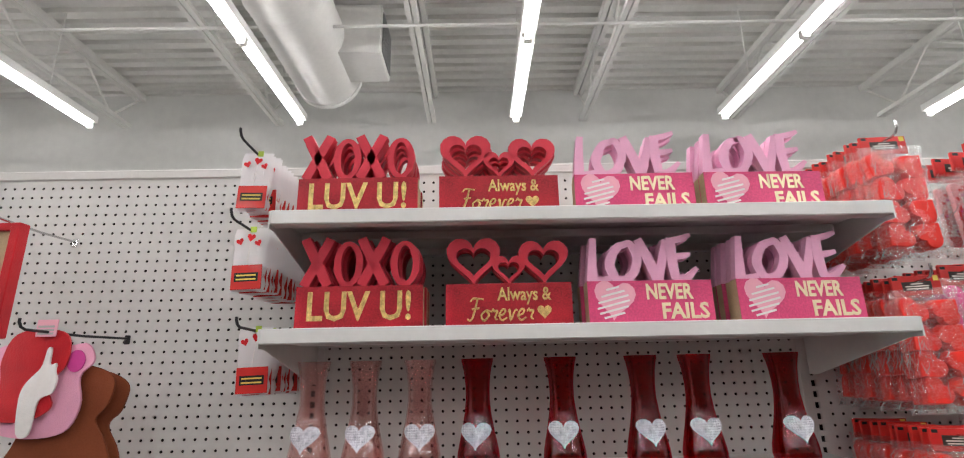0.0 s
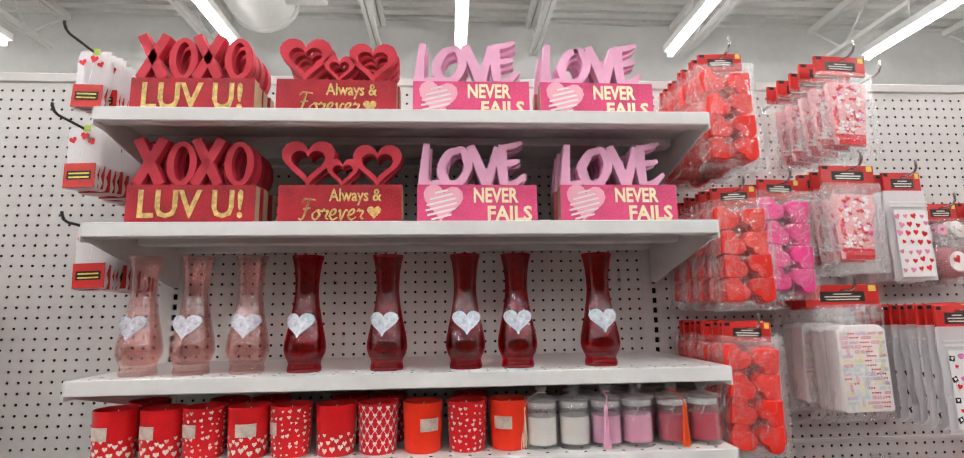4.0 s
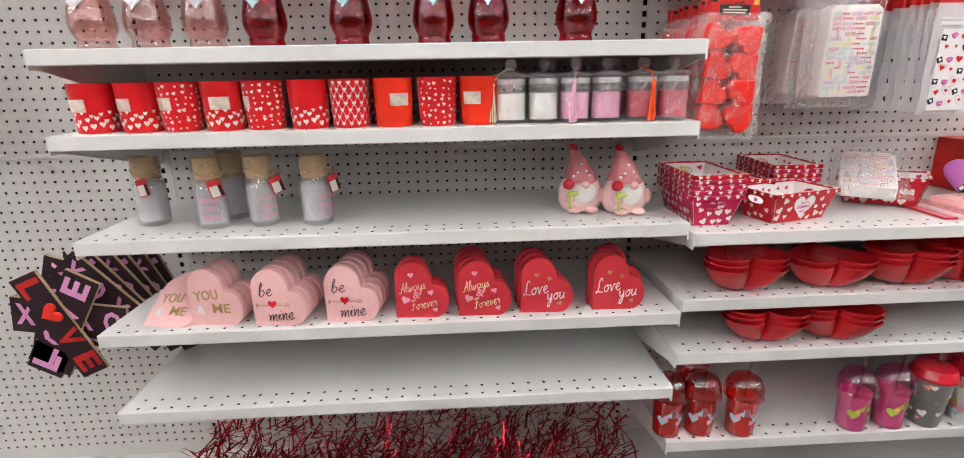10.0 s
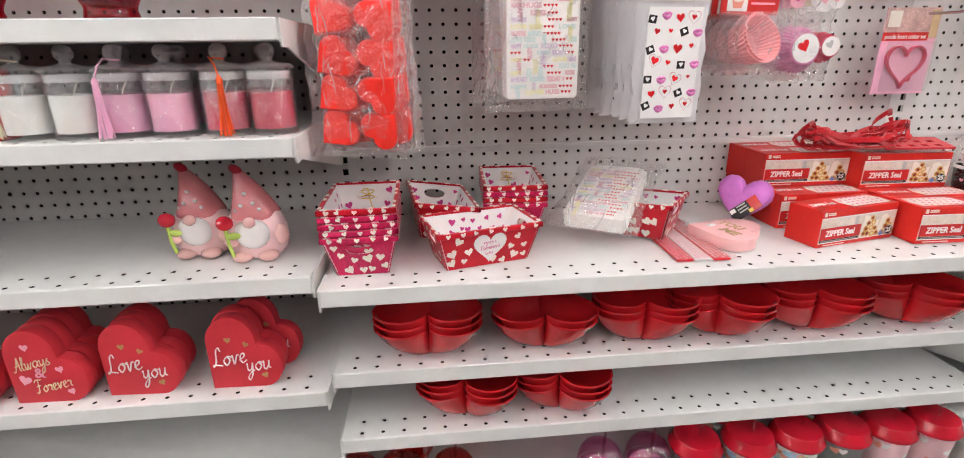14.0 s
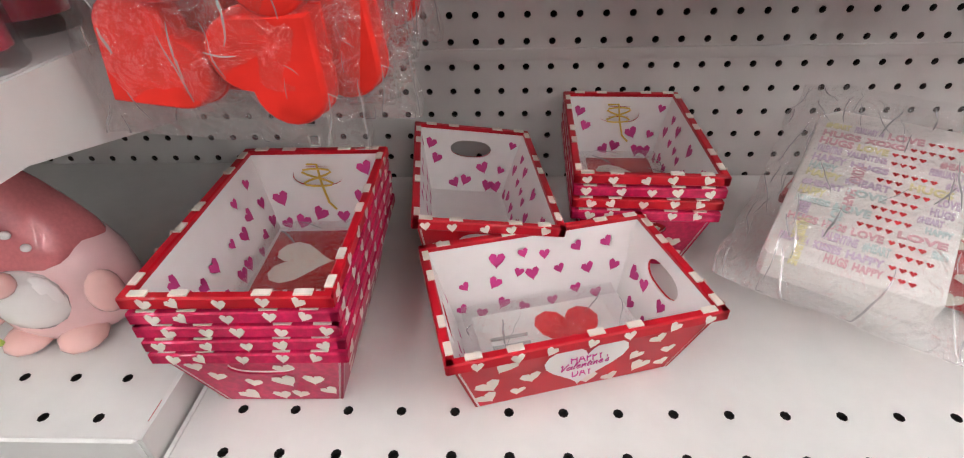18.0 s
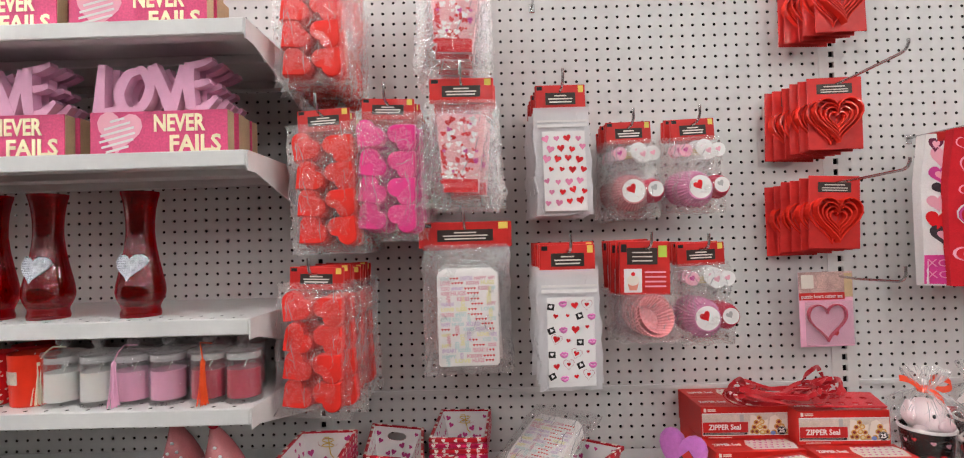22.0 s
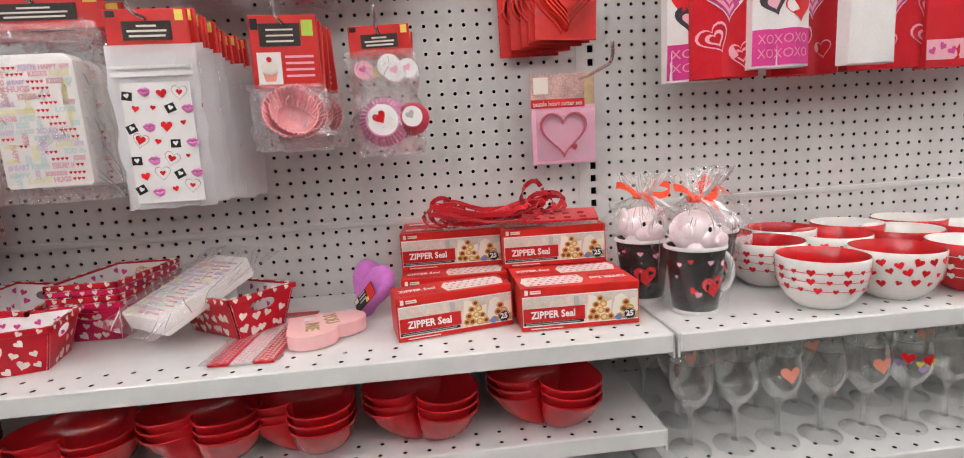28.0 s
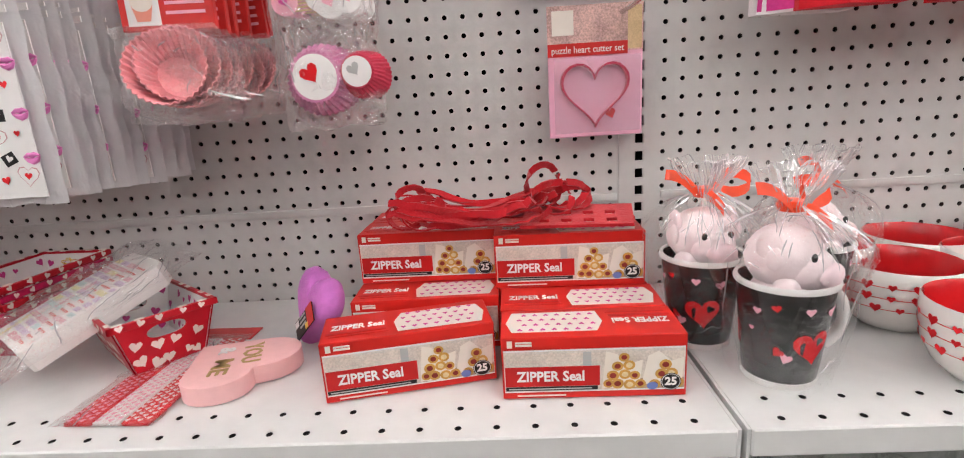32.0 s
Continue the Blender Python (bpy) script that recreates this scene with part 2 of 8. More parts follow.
def lathe(bm, prof, seg=24, c=(0, 0, 0), m=None, wob=None, sx=1.0, sy=1.0):
    """Turns a profile of (radius, height) about z; radius 0 closes an end."""
    rings = []
    made = []
    for r, z in prof:
        if r <= 1e-6:
            v = bm.verts.new((c[0], c[1], c[2] + z))
            rings.append([v])
        else:
            ring = []
            for i in range(seg):
                a = 2 * math.pi * i / seg
                k = r * (wob(a, z) if wob else 1)
                ring.append(bm.verts.new((c[0] + k * math.cos(a) * sx, c[1] + k * math.sin(a) * sy, c[2] + z)))
            rings.append(ring)
        made += rings[-1]
    for p, q in zip(rings, rings[1:]):
        for i in range(seg):
            j = (i + 1) % seg
            if len(p) == 1 and len(q) == 1:
                continue
            if len(p) == 1:
                bm.faces.new((p[0], q[j], q[i]))
            elif len(q) == 1:
                bm.faces.new((p[i], p[j], q[0]))
            else:
                bm.faces.new((p[i], p[j], q[j], q[i]))
    if m is not None:
        bmesh.ops.transform(bm, matrix=m, verts=made)
    return bm


def tube(bm, pts, r, seg=6, taper=None):
    """A round rod along points."""
    pts = [Vector(p) for p in pts]
    rings = []
    up = Vector((0.13, 0.31, 0.94))
    for i, p in enumerate(pts):
        d = (pts[min(i + 1, len(pts) - 1)] - pts[max(i - 1, 0)]).normalized()
        u = d.cross(up)
        if u.length < 0.05:
            u = d.cross(Vector((1, 0, 0)))
        u.normalize()
        w = d.cross(u)
        k = r * (taper(i / (len(pts) - 1)) if taper else 1)
        rings.append([bm.verts.new(p + k * (math.cos(2 * math.pi * j / seg) * u + math.sin(2 * math.pi * j / seg) * w)) for j in range(seg)])
    for a, b in zip(rings, rings[1:]):
        for j in range(seg):
            bm.faces.new((a[j], a[(j + 1) % seg], b[(j + 1) % seg], b[j]))
    bm.faces.new(rings[0][::-1])
    bm.faces.new(rings[-1])
    return bm


def prism(bm, poly, y0, y1, bev=0.0, holes=(), m=None):
    """A flat outline in x and z, drawn out from y0 to y1 (y0 nearer to the aisle)."""
    made = []
    loops = [poly, *holes]
    front, back = [], []
    for lp in loops:
        f = [bm.verts.new((x, y0, z)) for x, z in lp]
        k = [bm.verts.new((x, y1, z)) for x, z in lp]
        made += f + k
        for i in range(len(lp)):
            j = (i + 1) % len(lp)
            bm.faces.new((f[i], k[i], k[j], f[j]))
        front.append(f)
        back.append(k)
    if holes:
        for side in (front, back):
            es = []
            for lp in side:
                for i in range(len(lp)):
                    e = bm.edges.get((lp[i], lp[(i + 1) % len(lp)]))
                    es.append(e)
            bmesh.ops.triangle_fill(bm, use_beauty=True, use_dissolve=False, edges=es)
    else:
        bm.faces.new(front[0])
        bm.faces.new(back[0][::-1])
    if bev:
        rim = [e for e in bm.edges if e.is_valid and len(e.link_faces) == 2 and all(v in set(made) for v in e.verts) and abs(e.verts[0].co.y - e.verts[1].co.y) < 1e-7 and any(abs(f.normal.y) < 0.5 for f in e.link_faces)]
        bm.normal_update()
        rim = [e for e in bm.edges if len(e.link_faces) == 2 and abs(e.verts[0].co.y - e.verts[1].co.y) < 1e-7 and abs(abs(e.link_faces[0].normal.y) - abs(e.link_faces[1].normal.y)) > 0.5]
        bmesh.ops.bevel(bm, geom=rim, offset=bev, segments=2, profile=0.5, affect="EDGES")
    bmesh.ops.recalc_face_normals(bm, faces=bm.faces)
    if m is not None:
        bmesh.ops.transform(bm, matrix=m, verts=bm.verts)
    return bm


def heart_outline(w, h, n=24, cx=0.0, cz=0.0):
    """A heart w wide and h high about (cx, cz), counted from its tip."""
    pts = []
    for i in range(n):
        a = math.pi + 2 * math.pi * i / n
        x = 16 * math.sin(a) ** 3
        z = 13 * math.cos(a) - 5 * math.cos(2 * a) - 2 * math.cos(3 * a) - math.cos(4 * a)
        pts.append((cx + x / 32 * w, cz + (z + 17) / 29 * h))
    return pts[::-1]


def ngon(bm, pts3):
    return bm.faces.new([bm.verts.new(p) for p in pts3])


def shrink(ob, k):
    """Scales a built thing by remaking its meshes."""
    done = set()
    for o in (ob, *ob.children_recursive):
        if o.type == "MESH" and o.data.name not in done:
            done.add(o.data.name)
            o.data.transform(Matrix.Scale(k, 4))
        if o is not ob:
            o.location = o.location * k
    return ob


def text_mesh(body, size, width=None, depth=0.0005, shear=0.0, bold=0.0):
    """Letters in x and y about their middle, as a bmesh; squeezed to the given width."""
    cu = bpy.data.curves.new("letters", "FONT")
    cu.body, cu.size, cu.extrude, cu.offset, cu.shear = body, size, depth, bold, shear
    cu.align_x, cu.align_y, cu.resolution_u = "CENTER", "CENTER", 2
    ob = bpy.data.objects.new("letters", cu)
    scene.collection.objects.link(ob)
    me = bpy.data.meshes.new_from_object(ob)
    bm = bmesh.new()
    bm.from_mesh(me)
    bpy.data.objects.remove(ob)
    bpy.data.curves.remove(cu)
    bpy.data.meshes.remove(me)
    if width and bm.verts:
        xs = [v.co.x for v in bm.verts]
        k = width / max(1e-6, max(xs) - min(xs))
        mid = (max(xs) + min(xs)) / 2
        for v in bm.verts:
            v.co.x = (v.co.x - mid) * k
    return bm


def letters(name, body, size, place, material, parent, width=None, label="", depth=0.0005, shear=0.0, bold=0.0, tilt=0.0, face="front"):
    """Printed or cut letters as one part on the front (facing -y) or top of a thing."""
    bm = text_mesh(body, size, width, depth, shear, bold)
    turn = pose(0, 0, 0, 90, 0, 0) if face == "front" else pose(0, 0, 0, 0, 0, 0)
    bmesh.ops.transform(bm, matrix=Matrix.Translation(place) @ turn @ pose(0, 0, 0, 0, 0, tilt), verts=bm.verts)
    return part(name, bm, material, parent, label, smooth=False)


def smooth_line(pts, n=4):
    """Points along a smooth open curve through the given ones."""
    v = [Vector(p) for p in pts]
    v = [2 * v[0] - v[1], *v, 2 * v[-1] - v[-2]]
    out = []
    for p0, p1, p2, p3 in zip(v, v[1:], v[2:], v[3:]):
        for k in range(n):
            t = k / n
            out.append(0.5 * (2 * p1 + (p2 - p0) * t + (2 * p0 - 5 * p1 + 4 * p2 - p3) * t * t + (3 * p1 - p0 - 3 * p2 + p3) * t ** 3))
    return out + [v[-2]]


# pen strokes of a flowing hand, one unit high without risers: width, then strokes
GLYPHS = {
    "a": (0.95, ((0.75, 0.85), (0.4, 1.0), (0.08, 0.5), (0.35, 0.02), (0.7, 0.5), (0.78, 0.95), (0.74, 0.25), (0.95, 0.02))),
    "b": (0.85, ((0.0, 0.3), (0.35, 1.5), (0.3, 2.0), (0.15, 1.4), (0.12, 0.3), (0.35, 0.0), (0.68, 0.45), (0.45, 0.9), (0.2, 0.6))),
    "e": (0.75, ((0.0, 0.35), (0.45, 0.6), (0.5, 0.95), (0.25, 0.95), (0.1, 0.45), (0.35, 0.0), (0.75, 0.25))),
    "i": (0.42, ((0.0, 0.3), (0.2, 0.95), (0.15, 0.2), (0.4, 0.05)), ((0.24, 1.35), (0.28, 1.42))),
    "l": (0.42, ((0.0, 0.3), (0.35, 1.5), (0.28, 2.0), (0.12, 1.3), (0.15, 0.15), (0.4, 0.05))),
    "m": (1.08, ((0.0, 0.8), (0.12, 0.95), (0.12, 0.0), (0.3, 0.8), (0.48, 0.9), (0.5, 0.0), (0.68, 0.8), (0.86, 0.9), (0.88, 0.15), (1.05, 0.05))),
    "n": (0.75, ((0.0, 0.8), (0.12, 0.95), (0.12, 0.0), (0.32, 0.8), (0.52, 0.9), (0.54, 0.15), (0.72, 0.05))),
    "o": (0.82, ((0.4, 0.95), (0.08, 0.5), (0.35, 0.0), (0.68, 0.5), (0.4, 0.95), (0.85, 0.8))),
    "r": (0.60, ((0.0, 0.75), (0.15, 1.05), (0.22, 0.85), (0.5, 0.85), (0.38, 0.25), (0.6, 0.05))),
    "s": (0.60, ((0.0, 0.2), (0.32, 1.0), (0.3, 0.6), (0.5, 0.2), (0.25, 0.0), (0.05, 0.1))),
    "t": (0.42, ((0.05, 0.4), (0.25, 1.6), (0.15, 0.2), (0.4, 0.05)), ((0.0, 1.1), (0.45, 1.15))),
    "u": (0.82, ((0.0, 0.8), (0.1, 0.95), (0.1, 0.25), (0.3, 0.0), (0.55, 0.4), (0.62, 0.95), (0.6, 0.2), (0.8, 0.05))),
    "v": (0.75, ((0.0, 0.75), (0.12, 0.95), (0.28, 0.0), (0.55, 0.9), (0.75, 0.85))),
    "w": (1.00, ((0.0, 0.8), (0.1, 0.95), (0.14, 0.15), (0.32, 0.05), (0.48, 0.85), (0.5, 0.15), (0.68, 0.05), (0.86, 0.85), (1.0, 0.85))),
    "y": (0.80, ((0.0, 0.8), (0.1, 0.95), (0.12, 0.3), (0.3, 0.1), (0.55, 0.5), (0.6, 0.95), (0.55, -0.3), (0.3, -0.95), (0.1, -0.75), (0.35, -0.2), (0.8, 0.1))),
    "'": (0.25, ((0.15, 2.0), (0.1, 1.6))),
    "A": (1.05, ((-0.1, 0.1), (0.2, 0.0), (0.65, 1.6), (0.75, 2.0), (0.8, 1.0), (0.85, 0.1), (1.0, 0.05)), ((0.2, 0.75), (0.9, 0.85))),
    "F": (1.00, ((0.05, 1.75), (0.3, 2.05), (1.1, 1.95)), ((0.6, 1.95), (0.5, 0.8), (0.3, 0.05), (0.0, 0.15)), ((0.25, 1.05), (0.85, 1.15))),
    "L": (0.95, ((0.75, 1.6), (0.6, 2.0), (0.35, 1.7), (0.3, 0.6), (0.1, 0.05), (0.0, 0.2), (0.4, 0.15), (0.9, 0.0))),
    "V": (0.95, ((0.0, 1.7), (0.2, 1.95), (0.35, 0.9), (0.42, 0.0), (0.7, 1.2), (1.0, 2.0))),
}


def script(name, body, width, size, place, material, parent, pen=0.0011, tilt=0.0, shear=0.2, label="", front=None):
    """A word in a flowing hand on the front of a thing: width across, size the height of a small letter."""
    total = sum(GLYPHS[ch][0] for ch in body)
    bm, x = bmesh.new(), -total / 2
    c, sn = math.cos(radians(tilt)), math.sin(radians(tilt))
    for ch in body:
        for stroke in GLYPHS[ch][1:]:
            pts = []
            for q in smooth_line([(u, v, 0) for u, v in stroke]):
                u, v = (x + q.x) * width / total + shear * q.y * size, q.y * size
                a, b = place[0] + u * c - v * sn, place[2] + u * sn + v * c
                pts.append((a, place[1] if front is None else front(a, b), b))
            tube(bm, pts, pen, 4, lambda t: 0.8 + 0.35 * math.sin(math.pi * t))
        x += GLYPHS[ch][0]
    return part(name, bm, material, parent, label, smooth=False)


def brush(bm, pts, y0, y1, n=5):
    """A painted stroke cut out of board: points are (x, z, width)."""
    line = smooth_line(pts, n)
    left, right = [], []
    for i, p in enumerate(line):
        d = line[min(i + 1, len(line) - 1)] - line[max(i - 1, 0)]
        k = math.hypot(d.x, d.y) or 1.0
        ex, ez = -d.y / k * p.z / 2, d.x / k * p.z / 2
        left.append((p.x + ex, p.y + ez))
        right.append((p.x - ex, p.y - ez))
    f = [[bm.verts.new((x, y, z)) for x, z in side] for y in (y0, y1) for side in (left, right)]
    for i in range(len(line) - 1):
        bm.faces.new((f[0][i], f[0][i + 1], f[1][i + 1], f[1][i]))
        bm.faces.new((f[2][i], f[3][i], f[3][i + 1], f[2][i + 1]))
        bm.faces.new((f[0][i], f[2][i], f[2][i + 1], f[0][i + 1]))
        bm.faces.new((f[1][i], f[1][i + 1], f[3][i + 1], f[3][i]))
    for i in (0, -1):
        bm.faces.new((f[0][i], f[1][i], f[3][i], f[2][i]))
    bmesh.ops.recalc_face_normals(bm, faces=bm.faces)
    return bm


# ---- the setting ----
SEC = 1.219
X0, X1 = -3 * SEC, 5 * SEC
TOP = 1.985
SEAM = 1.01

bm = boxes(((-9.5, -12.0, -0.1), (12.0, 4.1, 0.0)))
tagged(link_mesh("floor", bm, M_FLOOR), "pale vinyl store floor", "floor", kind="structure")
for nm, a, b in (("wall_north", (-9.5, 3.9, 0), (12.0, 4.1, 4.7)), ("wall_south", (-9.5, -12.2, 0), (12.0, -12.0, 4.7)), ("wall_west", (-9.7, -12.2, 0), (-9.5, 4.1, 4.7)), ("wall_east", (12.0, -12.2, 0), (12.2, 4.1, 4.7))):
    tagged(link_mesh(nm, boxes((a, b)), M_WALL), "grey painted masonry store wall", "wall", kind="structure")

# corrugated roof deck, its ribs run along x
bm = bmesh.new()
y = -12.2
prof = []
while y < 4.1:
    prof += [(y, 4.50), (y + 0.085, 4.50), (y + 0.10, 4.535), (y + 0.135, 4.535)]
    y += 0.15
lo = [[bm.verts.new((x, yy, zz)) for yy, zz in prof] for x in (-9.7, 12.2)]
for i in range(len(prof) - 1):
    bm.faces.new((lo[0][i], lo[0][i + 1], lo[1][i + 1], lo[1][i]))
box(bm, (-9.7, -12.2, 4.56), (12.2, 4.1, 4.7))
tagged(link_mesh("ceiling", bm, M_DECK), "white painted corrugated steel roof deck", "ceiling", kind="structure")


def joist(x):
    j = thing("roof_joist", pose(x, 0, 0), "white painted open-web steel roof joist", "joist", "roof joists")
    part("top_chord", boxes(((-0.055, -12.0, 4.43), (-0.006, 3.9, 4.498)), ((0.006, -12.0, 4.43), (0.055, 3.9, 4.498))), M_STEEL, j, smooth=False)
    part("bottom_chord", boxes(((-0.045, -12.0, 4.03), (-0.006, 3.75, 4.07)), ((0.006, -12.0, 4.03), (0.045, 3.75, 4.07))), M_STEEL, j, smooth=False)
    rods = []
    for k in range(31):
        if k < 2:
            rods.append(part("web_rod", tube(bmesh.new(), ((0, 0, 4.05 if k % 2 else 4.46), (0, 0.5, 4.46 if k % 2 else 4.05)), 0.012, 6), M_STEEL, j))
        else:
            rods.append(new("web_rod", rods[k % 2].data))
            rods[-1].parent = j
        rods[-1].location.y = -12.0 + 0.5 * k
    part("web_rod", tube(bmesh.new(), ((0, 3.5, 4.05), (0, 3.88, 4.44)), 0.012, 6), M_STEEL, j)
    return j


for k in range(-5, 8):
    joist(-0.05 + 1.64 * k)
for yy, zz in ((2.1, 4.02), (-1.2, 4.02), (-5.0, 4.02)):
    br = thing("bridging_rod", pose(0, yy, zz), "thin white steel bridging rod across the joists", "rod", "bridging rods")
    part("rod", tube(bmesh.new(), ((-9.4, 0, 0), (11.9, 0, 0)), 0.014, 6), M_STEEL, br)


def strip_light(x, y_end):
    s = thing("strip_light", pose(x, y_end, 3.65), "white enamelled fluorescent strip light with bare tubes", "ceiling light", "strip lights")
    n = 11
    L = 1.215
    part("channel", boxes(((-0.055, -n * L, 0.045), (0.055, 0, 0.11)), bev=0.004), M_FIX, s, smooth=False)
    for i in range(n):
        y1, y0 = -i * L - 0.03, -(i + 1) * L + 0.03
        t = part("tube", tube(bmesh.new(), ((0, y0, 0.018), (0, y1, 0.018)), 0.024, 10), M_TUBE, s, "lit fluorescent tube")
        for ye in (y0 - 0.012, y1 + 0.012):
            part("lamp_holder", boxes(((-0.03, ye - 0.008, -0.012), (0.03, ye + 0.008, 0.05)), bev=0.004), M_FIX, s)
    for yy in (-0.5, -2.9, -5.3, -7.7, -10.1):
        part("hanger", tube(bmesh.new(), ((0, yy, 0.11), (0, yy, 0.84)), 0.006, 5), M_STEEL, s)
    return s


for x in (-6.98, -5.04, -3.10, -1.19, 0.79, 2.73, 4.65, 6.60, 8.54):
    strip_light(x, 3.0)

duct = thing("air_duct", pose(-0.95, 0, 4.12), "white painted round sheet-metal air duct", "duct")
bm = lathe(bmesh.new(), [(0.0, 0), (0.30, 0), (0.312, 0.004), (0.312, 0.05), (0.30, 0.054)] + [q for k in range(1, 8) for q in ((0.30, 1.2 * k - 0.02), (0.307, 1.2 * k), (0.30, 1.2 * k + 0.02))] + [(0.30, 8.9)], 32, m=Matrix.Translation((0, 3.0, 0)) @ pose(0, 0, 0, 90))
part("pipe", bm, M_DUCT, duct)
part("outlet_box", boxes(((0.15, 2.35, -0.16), (0.60, 2.8, 0.30)), bev=0.008), M_DUCT, duct)
bm = boxes(*[((0.602, 2.39, -0.12 + 0.03 * i), (0.612, 2.76, -0.103 + 0.03 * i)) for i in range(13)])
part("grille", bm, mat("grille_grey", (0.22, 0.22, 0.22), 0.5), duct, "dark slatted outlet grille", smooth=False)


# pegboard with real holes on an inch grid
def pegboard_panel(name, x0, nx, z0, nz, pitch=0.0254, r=0.0035, depth=0.0045):
    oct8 = [(r * math.cos(math.pi / 8 + k * math.pi / 4), r * math.sin(math.pi / 8 + k * math.pi / 4)) for k in range(8)]
    h = pitch / 2
    sq = [(h, h), (0, h), (-h, h), (-h, 0), (-h, -h), (0, -h), (h, -h), (h, 0)]
    sq = [sq[(7 - 0 + i + 1) % 8] for i in range(8)]
    verts, faces = [], []
    inner = sorted(oct8, key=lambda p: math.atan2(p[1], p[0]))
    outer = sorted(sq, key=lambda p: math.atan2(p[1], p[0] + 1e-9))
    # start both rings at the corner nearest to 45 degrees
    i0 = min(range(8), key=lambda i: abs(math.atan2(inner[i][1], inner[i][0]) - math.pi / 8))
    o0 = min(range(8), key=lambda i: abs(math.atan2(outer[i][1], outer[i][0]) - 0))
    inner = inner[i0:] + inner[:i0]
    outer = outer[o0:] + outer[:o0]
    for ix in range(nx):
        for iz in range(nz):
            cx, cz = x0 + (ix + 0.5) * pitch, z0 + (iz + 0.5) * pitch
            b = len(verts)
            verts += [(cx + x, 0, cz + z) for x, z in outer]
            verts += [(cx + x, 0, cz + z) for x, z in inner]
            verts += [(cx + x, depth, cz + z) for x, z in inner]
            for k in range(8):
                j = (k + 1) % 8
                faces.append((b + k, b + j, b + 8 + k))
                faces.append((b + j, b + 8 + j, b + 8 + k))
                faces.append((b + 8 + k, b + 8 + j, b + 16 + j, b + 16 + k))
    me = bpy.data.meshes.new(name)
    me.from_pydata(verts, [], faces)
    me.materials.append(M_PEG)
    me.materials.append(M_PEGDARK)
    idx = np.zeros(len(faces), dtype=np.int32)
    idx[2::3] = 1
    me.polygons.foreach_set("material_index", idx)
    return me


gond = thing("gondola_wall", pose(0, 0, 0), "tall grey pegboard gondola with slotted uprights", "gondola", kind="structure")
NCOL = 46
XOFF = 0.0215
rows_low = int((SEAM - 0.13) / 0.0254)
rows_high = int((TOP - 0.022 - SEAM) / 0.0254)
lowz, highz = SEAM - rows_low * 0.0254, SEAM
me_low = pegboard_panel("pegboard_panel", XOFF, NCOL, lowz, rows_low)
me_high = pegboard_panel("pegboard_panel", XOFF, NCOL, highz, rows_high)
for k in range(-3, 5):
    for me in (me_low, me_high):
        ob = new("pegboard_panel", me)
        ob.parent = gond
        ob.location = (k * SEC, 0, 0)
    # rounded rail between the two panels
    bm = bmesh.new()
    box(bm, (k * SEC + 0.032, -0.0035, SEAM - 0.0062), (k * SEC + SEC - 0.032, 0.003, SEAM + 0.0062), 0.003, seg=2)
    part("joint_rail", bm, M_PEG, gond)
for k in range(-3, 6):
    # upright: a folded steel channel with a column of slots
    x = k * SEC
    bm = bmesh.new()
    w, s = 0.022, 0.006
    z, zs = 0.13, []
    box(bm, (x - w - 0.0075, -0.002, 0.0), (x - s, 0.004, TOP))
    box(bm, (x + s, -0.002, 0.0), (x + w, 0.004, TOP))
    n = int((TOP - 0.10) / 0.0254)
    for i in range(n):
        z0 = 0.06 + i * 0.0254
        box(bm, (x - s, -0.002, z0), (x + s, 0.004, z0 + 0.0114))
    part("upright", bm, M_UP, gond, smooth=False)
part("top_rail", boxes(((X0 - 0.05, -0.006, TOP - 0.026), (X1 + 0.05, 0.05, TOP)), bev=0.003), M_UP, gond, smooth=False)
# backing painted near-black to stand for the shade inside the gondola
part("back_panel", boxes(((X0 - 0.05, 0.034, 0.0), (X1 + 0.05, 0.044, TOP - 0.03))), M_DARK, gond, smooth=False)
part("kick_plate", boxes(((X0 - 0.05, -0.40, 0.0), (X1 + 0.05, 0.004, 0.115)), bev=0.003), M_UP, gond, smooth=False)
part("edge_strip", boxes(((X0, -0.0005, highz + rows_high * 0.0254 - 0.001), (X1, 0.004, TOP - 0.02))), M_PEG, gond, smooth=False)
part("edge_strip", boxes(((X0, -0.0005, 0.115), (X1, 0.004, lowz + 0.001))), M_PEG, gond, smooth=False)

